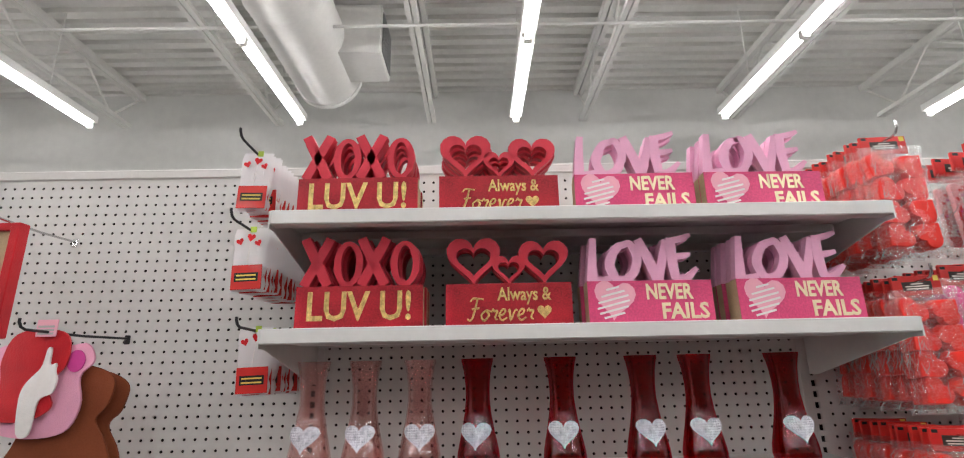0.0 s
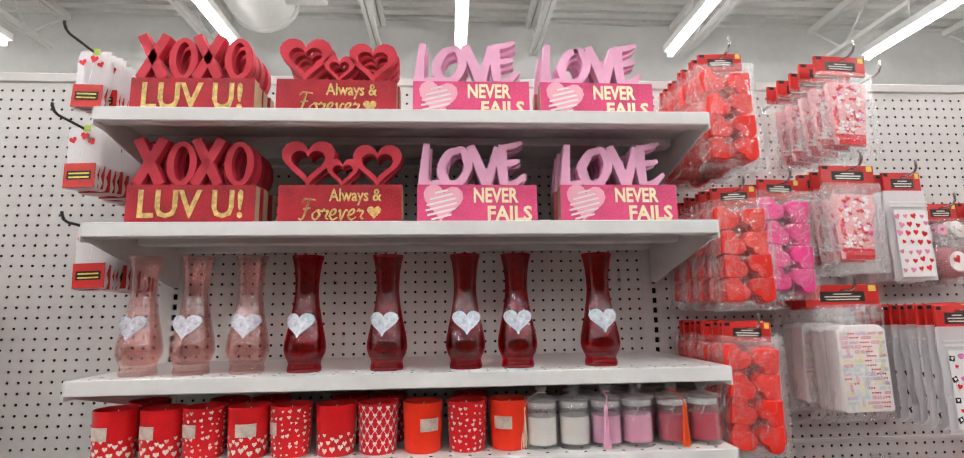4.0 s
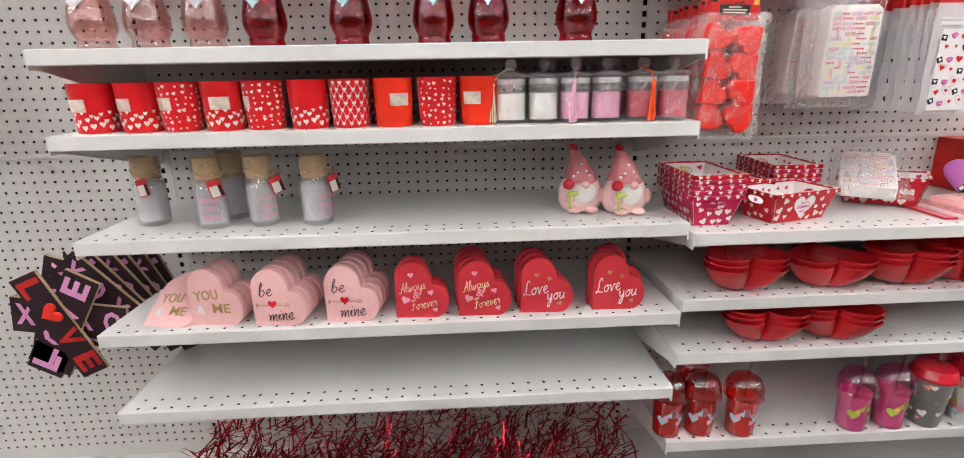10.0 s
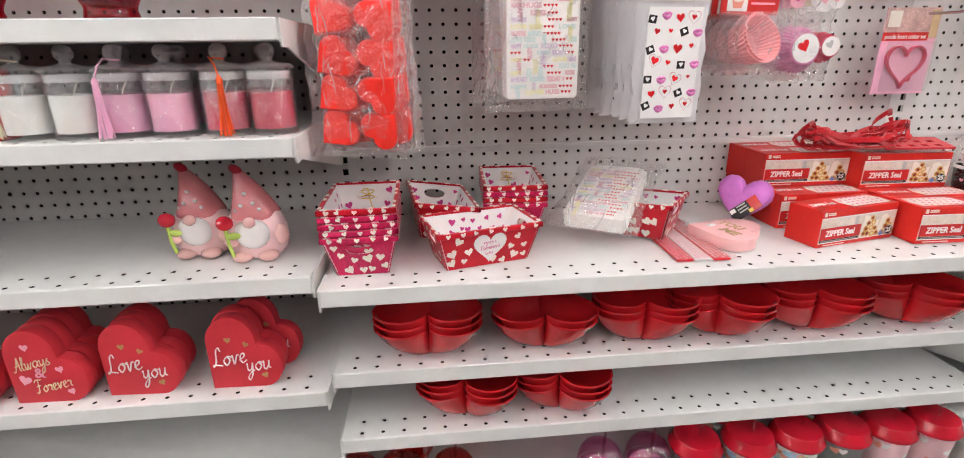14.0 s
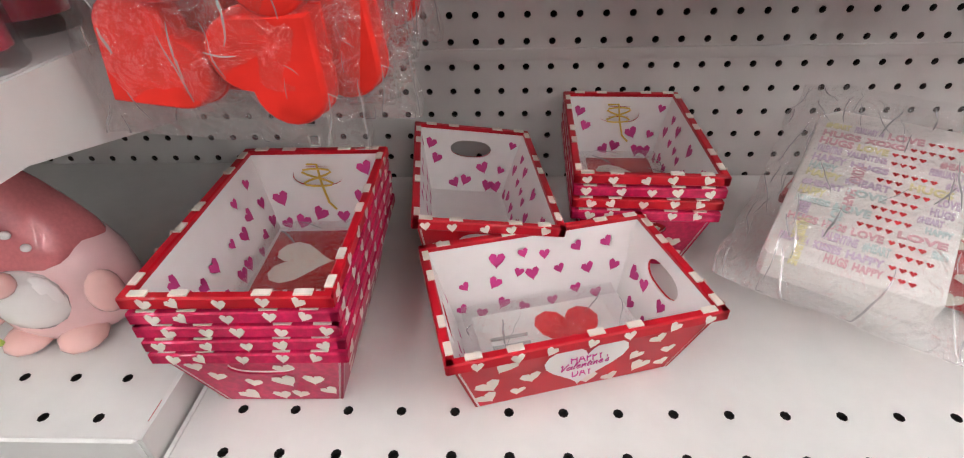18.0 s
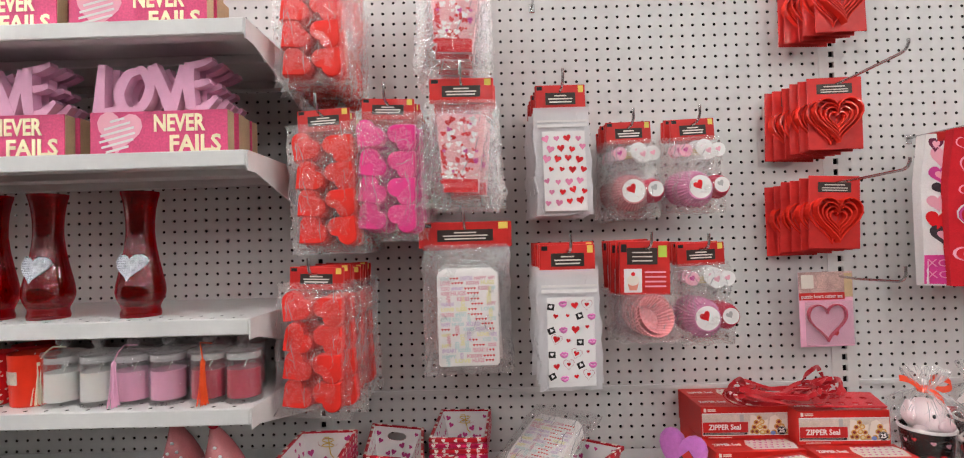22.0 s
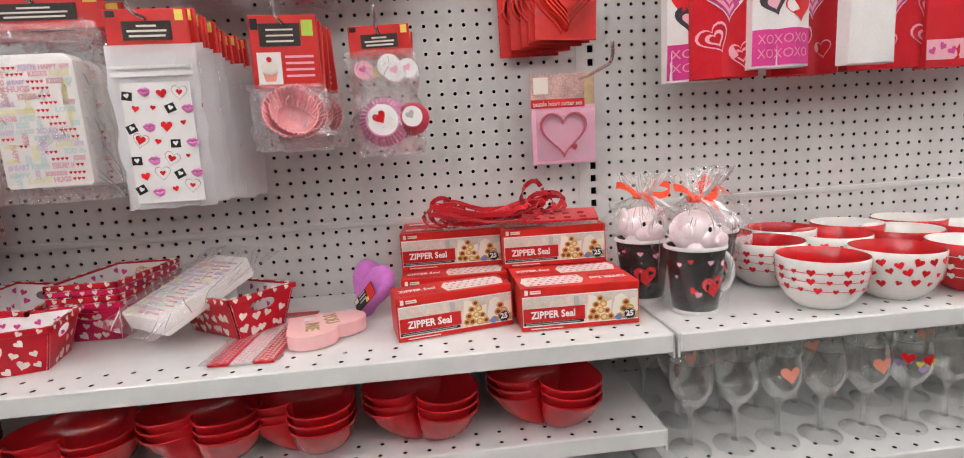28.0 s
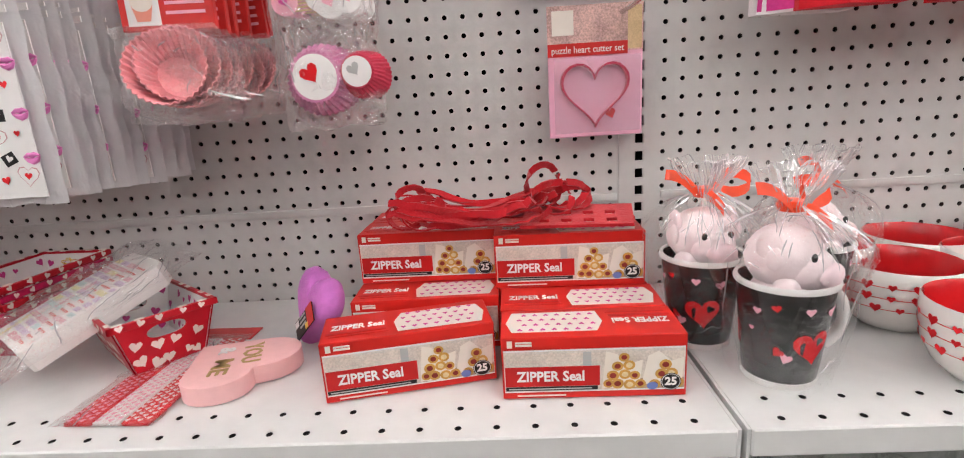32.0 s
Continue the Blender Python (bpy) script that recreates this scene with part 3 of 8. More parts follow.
# ---- shelves ----
def shelf_mesh():
    """A steel gondola shelf from x 0 to 1.207: top sheet with punched front holes, folded front lip, side flanges."""
    W, D, L = 1.207, 0.352, 0.027
    bm = bmesh.new()
    p, q = 0.0357, 0.030
    r = 0.0034
    n = 33
    xoff = (W - n * p) / 2
    # top: plain sheet behind, a punched strip in front
    y_strip = -D + 2 * q
    box(bm, (0, y_strip, -0.003), (W, -0.004, 0.0))
    box(bm, (0, -D - 0.001, -L), (W, -D + 0.003, 0.0005), 0.0016)
    box(bm, (0, -D + 0.004, -L), (W, -D + 0.03, -L + 0.002))
    for row in range(2):
        for i in range(n):
            cx = xoff + (i + 0.5) * p + 0.0
            cy = -D + (row + 0.5) * q
            o = [(cx + p / 2, cy), (cx + p / 2, cy + q / 2), (cx, cy + q / 2), (cx - p / 2, cy + q / 2), (cx - p / 2, cy), (cx - p / 2, cy - q / 2), (cx, cy - q / 2), (cx + p / 2, cy - q / 2)]
            vo = [bm.verts.new((min(max(a, 0), W), b, 0)) for a, b in o]
            vi = [bm.verts.new((cx + r * math.cos(k * math.pi / 4), cy + r * math.sin(k * math.pi / 4), 0)) for k in range(8)]
            vd = [bm.verts.new((v.co.x, v.co.y, -0.004)) for v in vi]
            for k in range(8):
                j = (k + 1) % 8
                bm.faces.new((vo[k], vo[j], vi[j], vi[k]))
                # hole walls and closing discs are near-black, painting in the shade below the sheet
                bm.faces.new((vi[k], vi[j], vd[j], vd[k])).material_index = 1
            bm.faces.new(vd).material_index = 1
    for row in range(2):
        cy0, cy1 = -D + row * q, -D + (row + 1) * q
        for a, b in ((0, xoff + 0.0), (xoff + n * p + 0.0, W)):
            ngon(bm, [(a, cy0, 0), (b, cy0, 0), (b, cy1, 0), (a, cy1, 0)])
    bm.normal_update()
    return bm


def bracket_mesh(side):
    """The welded end bracket: a tapered plate with a hooked rear edge."""
    D = 0.352
    poly = [(-D + 0.001, 0.0), (-D + 0.001, -0.035), (-D + 0.03, -0.035), (-0.03, -0.105), (0.0, -0.105), (0.0, 0.0)]
    bm = bmesh.new()
    a = [bm.verts.new((0, y, z)) for y, z in poly]
    b = [bm.verts.new((0.003, y, z)) for y, z in poly]
    for i in range(len(poly)):
        j = (i + 1) % len(poly)
        bm.faces.new((a[i], a[j], b[j], b[i]))
    bm.faces.new(a[::-1])
    bm.faces.new(b)
    bmesh.ops.recalc_face_normals(bm, faces=bm.faces)
    return bm


sh_me = None


def shelf(x, z, label, depth=0.357):
    """A shelf on its brackets, drawn out to the given depth."""
    global sh_me
    s = thing("shelf", pose(x, 0, z), label, "shelf", "gondola shelves")
    if sh_me is None:
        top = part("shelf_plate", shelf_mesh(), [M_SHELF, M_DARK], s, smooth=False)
        l = part("bracket", bracket_mesh(0), M_SHELF, s, smooth=False)
        r = part("bracket", bracket_mesh(1), M_SHELF, s, smooth=False)
        lip = part("rear_lip", boxes(((0.01, -0.03, -0.02), (1.197, -0.004, -0.0035))), M_SHELF, s, smooth=False)
        brace = part("under_brace", boxes(((0.01, -0.20, -0.022), (1.197, -0.16, -0.0035)), bev=0.002), M_SHELF, s, smooth=False)
        l.location.x, r.location.x = -0.0035, 1.2075
        sh_me = (top.data, l.data, lip.data, brace.data)
    else:
        for nm, me, dx in (("shelf_plate", sh_me[0], 0), ("bracket", sh_me[1], -0.0035), ("bracket", sh_me[1], 1.2075), ("rear_lip", sh_me[2], 0), ("under_brace", sh_me[3], 0)):
            ob = new(nm, me)
            ob.parent = s
            ob.location.x = dx
    for ob in s.children:
        ob.scale.y = depth / 0.352
    return s


A_Z = (1.751, 1.526, 1.243, 1.094, 0.891, 0.691, 0.506)
B_Z = (0.871, 0.712, 0.581, 0.345)
C_Z = (0.871, 0.645, 0.487, 0.345)
for z in A_Z:
    shelf(0.006, z, "pale grey steel shelf with punched front edge")
for z in B_Z:
    shelf(SEC + 0.006, z, "pale grey steel shelf with punched front edge", 0.367 if z == B_Z[0] else 0.342)
for z in C_Z:
    shelf(2 * SEC + 0.006, z, "pale grey steel shelf with punched front edge", 0.367)

# opposite gondola closes the aisle behind the camera
opp = thing("opposite_gondola", pose(0, -2.55, 0), "plain grey gondola across the aisle", "gondola", kind="structure")
part("panel", boxes(((X0, -0.6, 0), (X1, -0.02, 1.75)), bev=0.01), mat("far_gondola", (0.17, 0.12, 0.11), 0.6, vary=0.5, scale=4), opp, smooth=False)

# ---- prints on curved and flat faces ----
def wrap(r0, r1, h):
    """Maps arc length and height to a slightly flaring cup's side, front at -y."""
    def f(u, v):
        r = r0 + (r1 - r0) * v / h + 0.0005
        a = -math.pi / 2 + u / ((r0 + r1) / 2)
        return (r * math.cos(a), r * math.sin(a), v)
    return f


def flat(y):
    return lambda u, v: (u, y, v)


def hearts_on(f, spots, n=14):
    """A bmesh of small printed hearts: spots are (u, v, width, turn)."""
    bm = bmesh.new()
    for u, v, w, turn in spots:
        c, s = math.cos(turn), math.sin(turn)
        pts = [(x * c - z * s, x * s + z * c) for x, z in heart_outline(w, w * 0.95, n, 0, -w * 0.45)]
        ngon(bm, [f(u + x, v + z) for x, z in pts])
    return bm


def rect_on(f, u0, v0, u1, v1, n=6):
    bm = bmesh.new()
    for i in range(n):
        a, b = u0 + (u1 - u0) * i / n, u0 + (u1 - u0) * (i + 1) / n
        ngon(bm, [f(a, v0), f(b, v0), f(b, v1), f(a, v1)])
    return bm


def clusters(bm, n0, idx):
    for i, fc in enumerate(bm.faces):
        if i >= n0:
            fc.material_index = idx
    return len(bm.faces)


# ---- section A: word signs ----
M_GLITTER = mat("gold_glitter", (0.74, 0.55, 0.20), 0.35, metal=0.55, vary=0.6, scale=90, bump=0.6, bump_scale=900)
M_SIGNRED = mat("sign_red_mottled", (0.40, 0.014, 0.026), 0.4, vary=0.45, scale=22)
M_SIGNPINK = mat("sign_pink_mottled", (0.70, 0.075, 0.20), 0.4, vary=0.25, scale=18)
M_MDF = mat("raw_fibreboard", (0.50, 0.36, 0.22), 0.8, vary=0.15, scale=30)
M_LETRED = mat("letter_red_paint", (0.55, 0.032, 0.055), 0.5, vary=0.05)
M_LETPINK = mat("letter_pink_paint", (0.82, 0.42, 0.60), 0.5, vary=0.05)
M_PALEGOLD = mat("pale_gold_foil", (0.85, 0.76, 0.50), 0.3, metal=0.35, vary=0.12, scale=60)


def ring(w, h, t, n=26):
    outer = [(w / 2 * math.cos(2 * math.pi * i / n), h / 2 * math.sin(2 * math.pi * i / n)) for i in range(n)]
    inner = [((w / 2 - t) * math.cos(2 * math.pi * i / n), (h / 2 - t * 0.7) * math.sin(2 * math.pi * i / n)) for i in range(n)]
    return outer, inner


def word_sign(kind):
    label = {"xoxo": "red XOXO word sign with gold glitter lettering", "hearts": "red three-hearts word sign with gold glitter lettering", "love": "pink LOVE word sign with pale gold lettering"}[kind]
    s = thing("word_sign", pose(0, 0, 0), label + " on a steel shelf", "sign", "valentine word signs")
    W, H, D = 0.246, 0.084, 0.026
    body = M_SIGNPINK if kind == "love" else M_SIGNRED
    part("block", boxes(((-W / 2, 0.002, 0), (W / 2, D, H)), bev=0.001), M_MDF, s, "bare fibreboard block", smooth=False)
    part("face_print", boxes(((-W / 2, 0, 0), (W / 2, 0.002, H))), body, s, "glossy mottled printed face", smooth=False)
    if kind == "xoxo":
        for i, ch in enumerate("XOXO"):
            cx = -0.088 + 0.056 * i + (0.006 if ch == "O" else 0)
            bm = bmesh.new()
            if ch == "X":
                for sg in (-1, 1):
                    m = Matrix.Translation((cx, 0, H + 0.047)) @ pose(0, 0, 0, 0, sg * 27, 0)
                    box(bm, (-0.010, 0.004, -0.052), (0.010, D - 0.002, 0.056), 0.001, m)
            else:
                o, inn = ring(0.058, 0.092, 0.014)
                prism(bm, o, 0.005, D - 0.003, 0.0, [inn], Matrix.Translation((cx, 0, H + 0.045)))
            part("letter", bm, M_LETRED, s, smooth=False)
        letters("lettering", "LUV U!", 0.078, (0, -0.0006, H * 0.5), M_GLITTER, s, width=0.20, label="gold glitter letters", bold=0.0015)
    elif kind == "hearts":
        for cx, w, h, dz in ((-0.068, 0.108, 0.098, -0.004), (0.002, 0.066, 0.060, -0.004), (0.072, 0.100, 0.090, -0.004)):
            o = heart_outline(w, h, 30, cx, H + dz)
            inn = heart_outline(w * 0.64, h * 0.60, 30, cx, H + dz + h * 0.19)
            part("heart_ring", prism(bmesh.new(), o, 0.005, D - 0.003, 0.0, [inn]), M_LETRED, s, smooth=False)
        letters("lettering", "Always &", 0.036, (0.030, -0.0006, H * 0.73), M_GLITTER, s, width=0.105, bold=0.0006)
        script("lettering", "Forever", 0.128, 0.021, (-0.018, -0.0006, 0.012), M_GLITTER, s, 0.0021, 0, 0.15)
        part("heart_print", hearts_on(flat(-0.0006), [(0.068, H * 0.30, 0.028, 0)], 20), M_GLITTER, s)
    else:
        cut = {
            "L": (((-0.104, 0.091, 0.013), (-0.108, 0.050, 0.017), (-0.111, 0.004, 0.022)), ((-0.118, 0.004, 0.012), (-0.092, 0.006, 0.013), (-0.068, 0.012, 0.009))),
            "O": (((-0.036, 0.078, 0.012), (-0.058, 0.070, 0.017), (-0.074, 0.036, 0.020), (-0.060, 0.006, 0.017), (-0.034, 0.012, 0.017), (-0.018, 0.046, 0.018), (-0.030, 0.078, 0.015), (-0.046, 0.076, 0.011)),),
            "V": (((-0.014, 0.088, 0.018), (0.000, 0.056, 0.020), (0.020, 0.004, 0.022)), ((0.020, 0.004, 0.020), (0.034, 0.050, 0.017), (0.042, 0.086, 0.012))),
            "E": (((0.054, 0.090, 0.018), (0.052, 0.050, 0.021), (0.056, 0.006, 0.018)), ((0.052, 0.084, 0.012), (0.074, 0.088, 0.013), (0.095, 0.096, 0.008)), ((0.054, 0.050, 0.012), (0.072, 0.052, 0.013), (0.090, 0.056, 0.008)), ((0.052, 0.006, 0.014), (0.076, 0.006, 0.016), (0.102, 0.028, 0.008))),
        }
        for ch, strokes in cut.items():
            bm = bmesh.new()
            for k, pts in enumerate(strokes):
                brush(bm, [(x, H + z - 0.003, w) for x, z, w in pts], 0.004 + 0.0004 * k, D - 0.003 - 0.0004 * k)
            part("letter", bm, M_LETPINK, s, "pink brush letter cut out of board", smooth=False)
        part("heart_print", hearts_on(flat(-0.0004), [(-0.072, H * 0.50, 0.082, -0.12)], 24), M_PINK, s)
        for i in range(6):
            bm = bmesh.new()
            z = H * 0.2 + i * 0.0105
            half = 0.033 * math.sin(math.pi * (0.22 + 0.13 * i))
            m = Matrix.Translation((-0.074, -0.0012, z)) @ pose(0, 0, 0, 0, -14, 0)
            box(bm, (-half, 0, -0.002), (half, 0.0006, 0.002), 0, m)
            part("stripe", bm, M_WHITE, s, smooth=False)
        letters("lettering", "NEVER", 0.042, (0.038, -0.0006, H * 0.72), M_PALEGOLD, s, width=0.092, bold=0.0012)
        letters("lettering", "FAILS", 0.042, (0.066, -0.0006, H * 0.27), M_PALEGOLD, s, width=0.092, bold=0.0012)
    return s


SIGNS = {k: word_sign(k) for k in ("xoxo", "hearts", "love")}
placed = set()


def put(proto, m, used=placed):
    """First use moves the built thing itself, later ones copy it."""
    if proto.name not in used:
        used.add(proto.name)
        proto.matrix_basis = m
        return proto
    return copy_thing(proto, m)


rnd = random.Random(4)
for z, cols in ((A_Z[0], (("xoxo", 0.165, 4), ("hearts", 0.455, 4), ("love", 0.735, 2), ("love", 1.005, 3))), (A_Z[1], (("xoxo", 0.178, 4), ("hearts", 0.468, 2), ("love", 0.745, 3), ("love", 1.04, 4)))):
    for kind, x, n in cols:
        for i in range(n):
            put(SIGNS[kind], pose(x - 0.006 + (rnd.uniform(-0.006, 0.006) if i else 0), -0.306 + 0.031 * i, z, 0, 0, rnd.uniform(-1.2, 1.2)))

# ---- vases ----
M_VASERED = sheer("red_glass", (0.74, 0.004, 0.060), 0.045, 0.025, edge=0.22, power=3.0)
M_VASEPINK = sheer("pink_glass", (0.92, 0.74, 0.72), 0.075, 0.02, edge=0.50, haze=0.015, power=2.5)
M_RHINE = mat("rhinestones", (0.86, 0.84, 0.92), 0.15, metal=0.45, vary=0.45, scale=140, bump=0.6, bump_scale=700)


def vase(material, label):
    v = thing("bud_vase", pose(0, 0, 0), label, "vase", "bud vases")
    out = [(0, 0.0), (0.031, 0.0), (0.0328, 0.004), (0.0322, 0.009), (0.0295, 0.014), (0.0310, 0.020), (0.0365, 0.030), (0.0398, 0.042), (0.0385, 0.058), (0.0340, 0.078), (0.0292, 0.100), (0.0250, 0.125), (0.0226, 0.150), (0.0228, 0.172), (0.0248, 0.195), (0.0282, 0.214), (0.0305, 0.220), (0.0305, 0.225)]
    inn = [(0.0275, 0.224), (0.0225, 0.195), (0.0203, 0.172), (0.0200, 0.150), (0.0222, 0.125), (0.0262, 0.100), (0.0310, 0.078), (0.0355, 0.058), (0.0368, 0.042), (0.0335, 0.030), (0.027, 0.020), (0, 0.016)]
    ribs = lambda a, h: 1 + (0.017 * math.cos(26 * a) * math.sin(math.pi * (h - 0.055) / 0.095) if 0.055 < h < 0.150 else 0)
    zz = [q[1] for q in out[1:]]
    fine = [(0, 0.0)]
    for k in range(46):
        h = 0.225 * k / 45
        lo = sum(np.interp(min(max(h + d, 0.0), 0.225), zz, [q[0] for q in out[1:]]) for d in (-0.003, 0.0, 0.003)) / 3
        fine.append((float(lo), h))
    part("glass_body", lathe(bmesh.new(), fine + inn, 120, wob=ribs), material, v)
    zs, rs = [q[1] for q in out[1:]], [q[0] for q in out[1:]]
    side = lambda x, z: -math.sqrt(max(1e-6, np.interp(z, zs, rs) ** 2 - x * x * 0.55))
    bm = prism(bmesh.new(), heart_outline(0.056, 0.046, 24, 0, 0.066), -0.003, 0.0)
    for q in bm.verts:
        q.co.y += side(q.co.x, q.co.z) + 0.0005
    part("rhinestone_heart", bm, M_RHINE, v, "sparkling silver rhinestone heart", smooth=False)
    bm = bmesh.new()
    shape = heart_outline(0.053, 0.043, 40, 0, 0.0675)
    for i in range(-6, 7):
        for j in range(11):
            x, z = i * 0.0042, 0.068 + j * 0.0042
            cross = 0
            for (xa, za), (xb, zb) in zip(shape, shape[1:] + shape[:1]):
                if (za > z) != (zb > z) and x < xa + (z - za) / (zb - za) * (xb - xa):
                    cross ^= 1
            if cross:
                lathe(bm, [(0.0019, 0), (0.0013, 0.0010), (0, 0.0014)], 6, m=Matrix.Translation((x, side(x, z) - 0.0022, z)) @ pose(0, 0, 0, 90))
    part("rhinestone", bm, M_RHINE, v, smooth=False)["kind"] = "stuff"
    return v


VP = vase(M_VASEPINK, "pink tinted glass bud vase with a rhinestone heart")
VR = vase(M_VASERED, "deep red glass bud vase with a rhinestone heart")
for i, x in enumerate((0.087, 0.185, 0.289, 0.398, 0.557, 0.712, 0.816, 0.985)):
    put(VP if i < 3 else VR, pose(x, -0.285, A_Z[2], 0, 0, rnd.uniform(-10, 10)))

# ---- paper-wrapped cup candles ----
M_CANRED = mat("candle_red", (0.66, 0.012, 0.016), 0.32, vary=0.08, scale=12, coat=0.2)
M_CANORANGE = mat("candle_scarlet", (0.78, 0.035, 0.012), 0.32, vary=0.06, coat=0.2)
M_WAX = mat("red_wax", (0.40, 0.02, 0.025), 0.5, vary=0.1, sss=0.15)
M_LABEL = mat("candle_label", (0.66, 0.58, 0.50), 0.4, vary=0.35, scale=60)
HR0, HR1, HH = 0.0345, 0.0385, 0.091


def cup_candle(kind):
    c = thing("cup_candle", pose(0, 0, 0), {"rows": "red cup candle with white hearts round its foot", "scatter": "red cup candle with scattered white hearts", "lattice": "red cup candle with a lattice of hearts", "plain": "plain scarlet cup candle with a small label"}[kind], "candle", "cup candles")
    f = wrap(HR0, HR1, HH)
    prof = [(0, 0), (HR0 - 0.002, 0), (HR0, 0.002), (HR1, HH - 0.001), (HR1 - 0.0008, HH), (HR1 - 0.002, HH - 0.001), (HR1 - 0.003, HH - 0.012), (0, HH - 0.012)]
    part("cup", lathe(bmesh.new(), prof, 28), M_CANORANGE if kind == "plain" else M_CANRED, c)
    part("wax", lathe(bmesh.new(), [(0, 0.001), (HR1 - 0.0032, 0)], 24, (0, 0, HH - 0.0112)), M_WAX, c)
    part("wick", tube(bmesh.new(), ((0, 0, HH - 0.011), (0.002, 0, HH - 0.003)), 0.0008, 5), M_CREAM, c)
    r = random.Random(len(kind))
    circ = 2 * math.pi * (HR0 + HR1) / 2
    spots = []
    if kind == "rows":
        n = 15
        for k, (v, w) in enumerate(((0.010, 0.0115), (0.022, 0.0095), (0.032, 0.0078))):
            spots += [(circ * (i + (0.5 if k % 2 else 0)) / n, v + 0.003 * ((i * 7 + k) % 3), w, 0) for i in range(n)]
    elif kind == "scatter":
        spots = [(circ * (i % 16 + r.random() * 0.6) / 16, 0.007 + 0.0105 * (i // 16) + r.uniform(-0.003, 0.003), r.uniform(0.004, 0.0085), r.uniform(-0.5, 0.5)) for i in range(128) if 0.007 + 0.0105 * (i // 16) < 0.085]
    elif kind == "lattice":
        n = 15
        spots = [(circ * (i + (0.5 if k % 2 else 0)) / n, 0.008 + k * 0.0126, 0.0085, 0) for k in range(7) for i in range(n)]
        bm = bmesh.new()
        for i in range(n):
            for sg in (-1, 1):
                for k in range(6):
                    u0, u1 = circ * i / n + sg * k * circ / n / 2 + circ / n / 2 * 0, circ * i / n + sg * (k + 1) * circ / n / 2
                    v0, v1 = 0.0017 + k * 0.0126 + 0.0, 0.0017 + (k + 1) * 0.0126
                    g = wrap(HR0, HR1, HH)
                    e = 0.0007
                    ngon(bm, [g(u0 - e, v0 + 0.006), g(u0 + e, v0 + 0.006), g(u1 + e, v1 + 0.006), g(u1 - e, v1 + 0.006)])
        part("lattice_print", bm, M_PINK, c)
    if spots:
        o = hearts_on(f, spots, 10)
        part("heart_print", o, M_CREAM, c, "cream printed hearts")
    if kind != "lattice":
        u = -0.006 if kind != "plain" else 0.012
        part("label", rect_on(lambda a, b: tuple(q * (1.0 if i == 2 else 1.012) for i, q in enumerate(f(a, b))), u - 0.021, 0.040, u + 0.015, 0.063), M_LABEL, c, "small printed picture label")
    return c


CAN = {k: cup_candle(k) for k in ("rows", "scatter", "lattice", "plain")}
kinds = ("rows", "rows", "scatter", "rows", "scatter", "rows", "lattice", "plain", "scatter", "plain")
turns = (-4, -10, -14, 24, -40, 120, 10, 10, 150, -40)
for i, (x, k) in enumerate(zip((0.061, 0.146, 0.220, 0.303, 0.380, 0.465, 0.543, 0.628, 0.713, 0.795), kinds)):
    put(CAN[k], pose(x, -0.292 + rnd.uniform(-0.003, 0.003), A_Z[3], 0, 0, turns[i]))
    if i in (0, 2, 3, 5, 6, 8):
        put(CAN[k], pose(x + 0.01, -0.205, A_Z[3], 0, 0, 90 + turns[i]))

# ---- lidded jar candles with tassels ----
M_GLASS = sheer("clear_glass", (0.985, 0.99, 0.99), 0.05, 0.03, edge=0.35, haze=0.08, power=3.0)
WAX = {"white": mat("white_wax", (0.82, 0.79, 0.74), 0.45, vary=0.05, sss=0.2), "pink": mat("pink_wax", (0.80, 0.36, 0.52), 0.45, vary=0.05, sss=0.2), "red": mat("crimson_wax", (0.50, 0.02, 0.06), 0.45, vary=0.05, sss=0.15)}
TASS = {"white": mat("cream_thread", (0.80, 0.72, 0.55), 0.8), "pink": mat("pink_thread", (0.85, 0.45, 0.62), 0.8), "red": mat("orange_thread", (0.85, 0.10, 0.02), 0.8)}


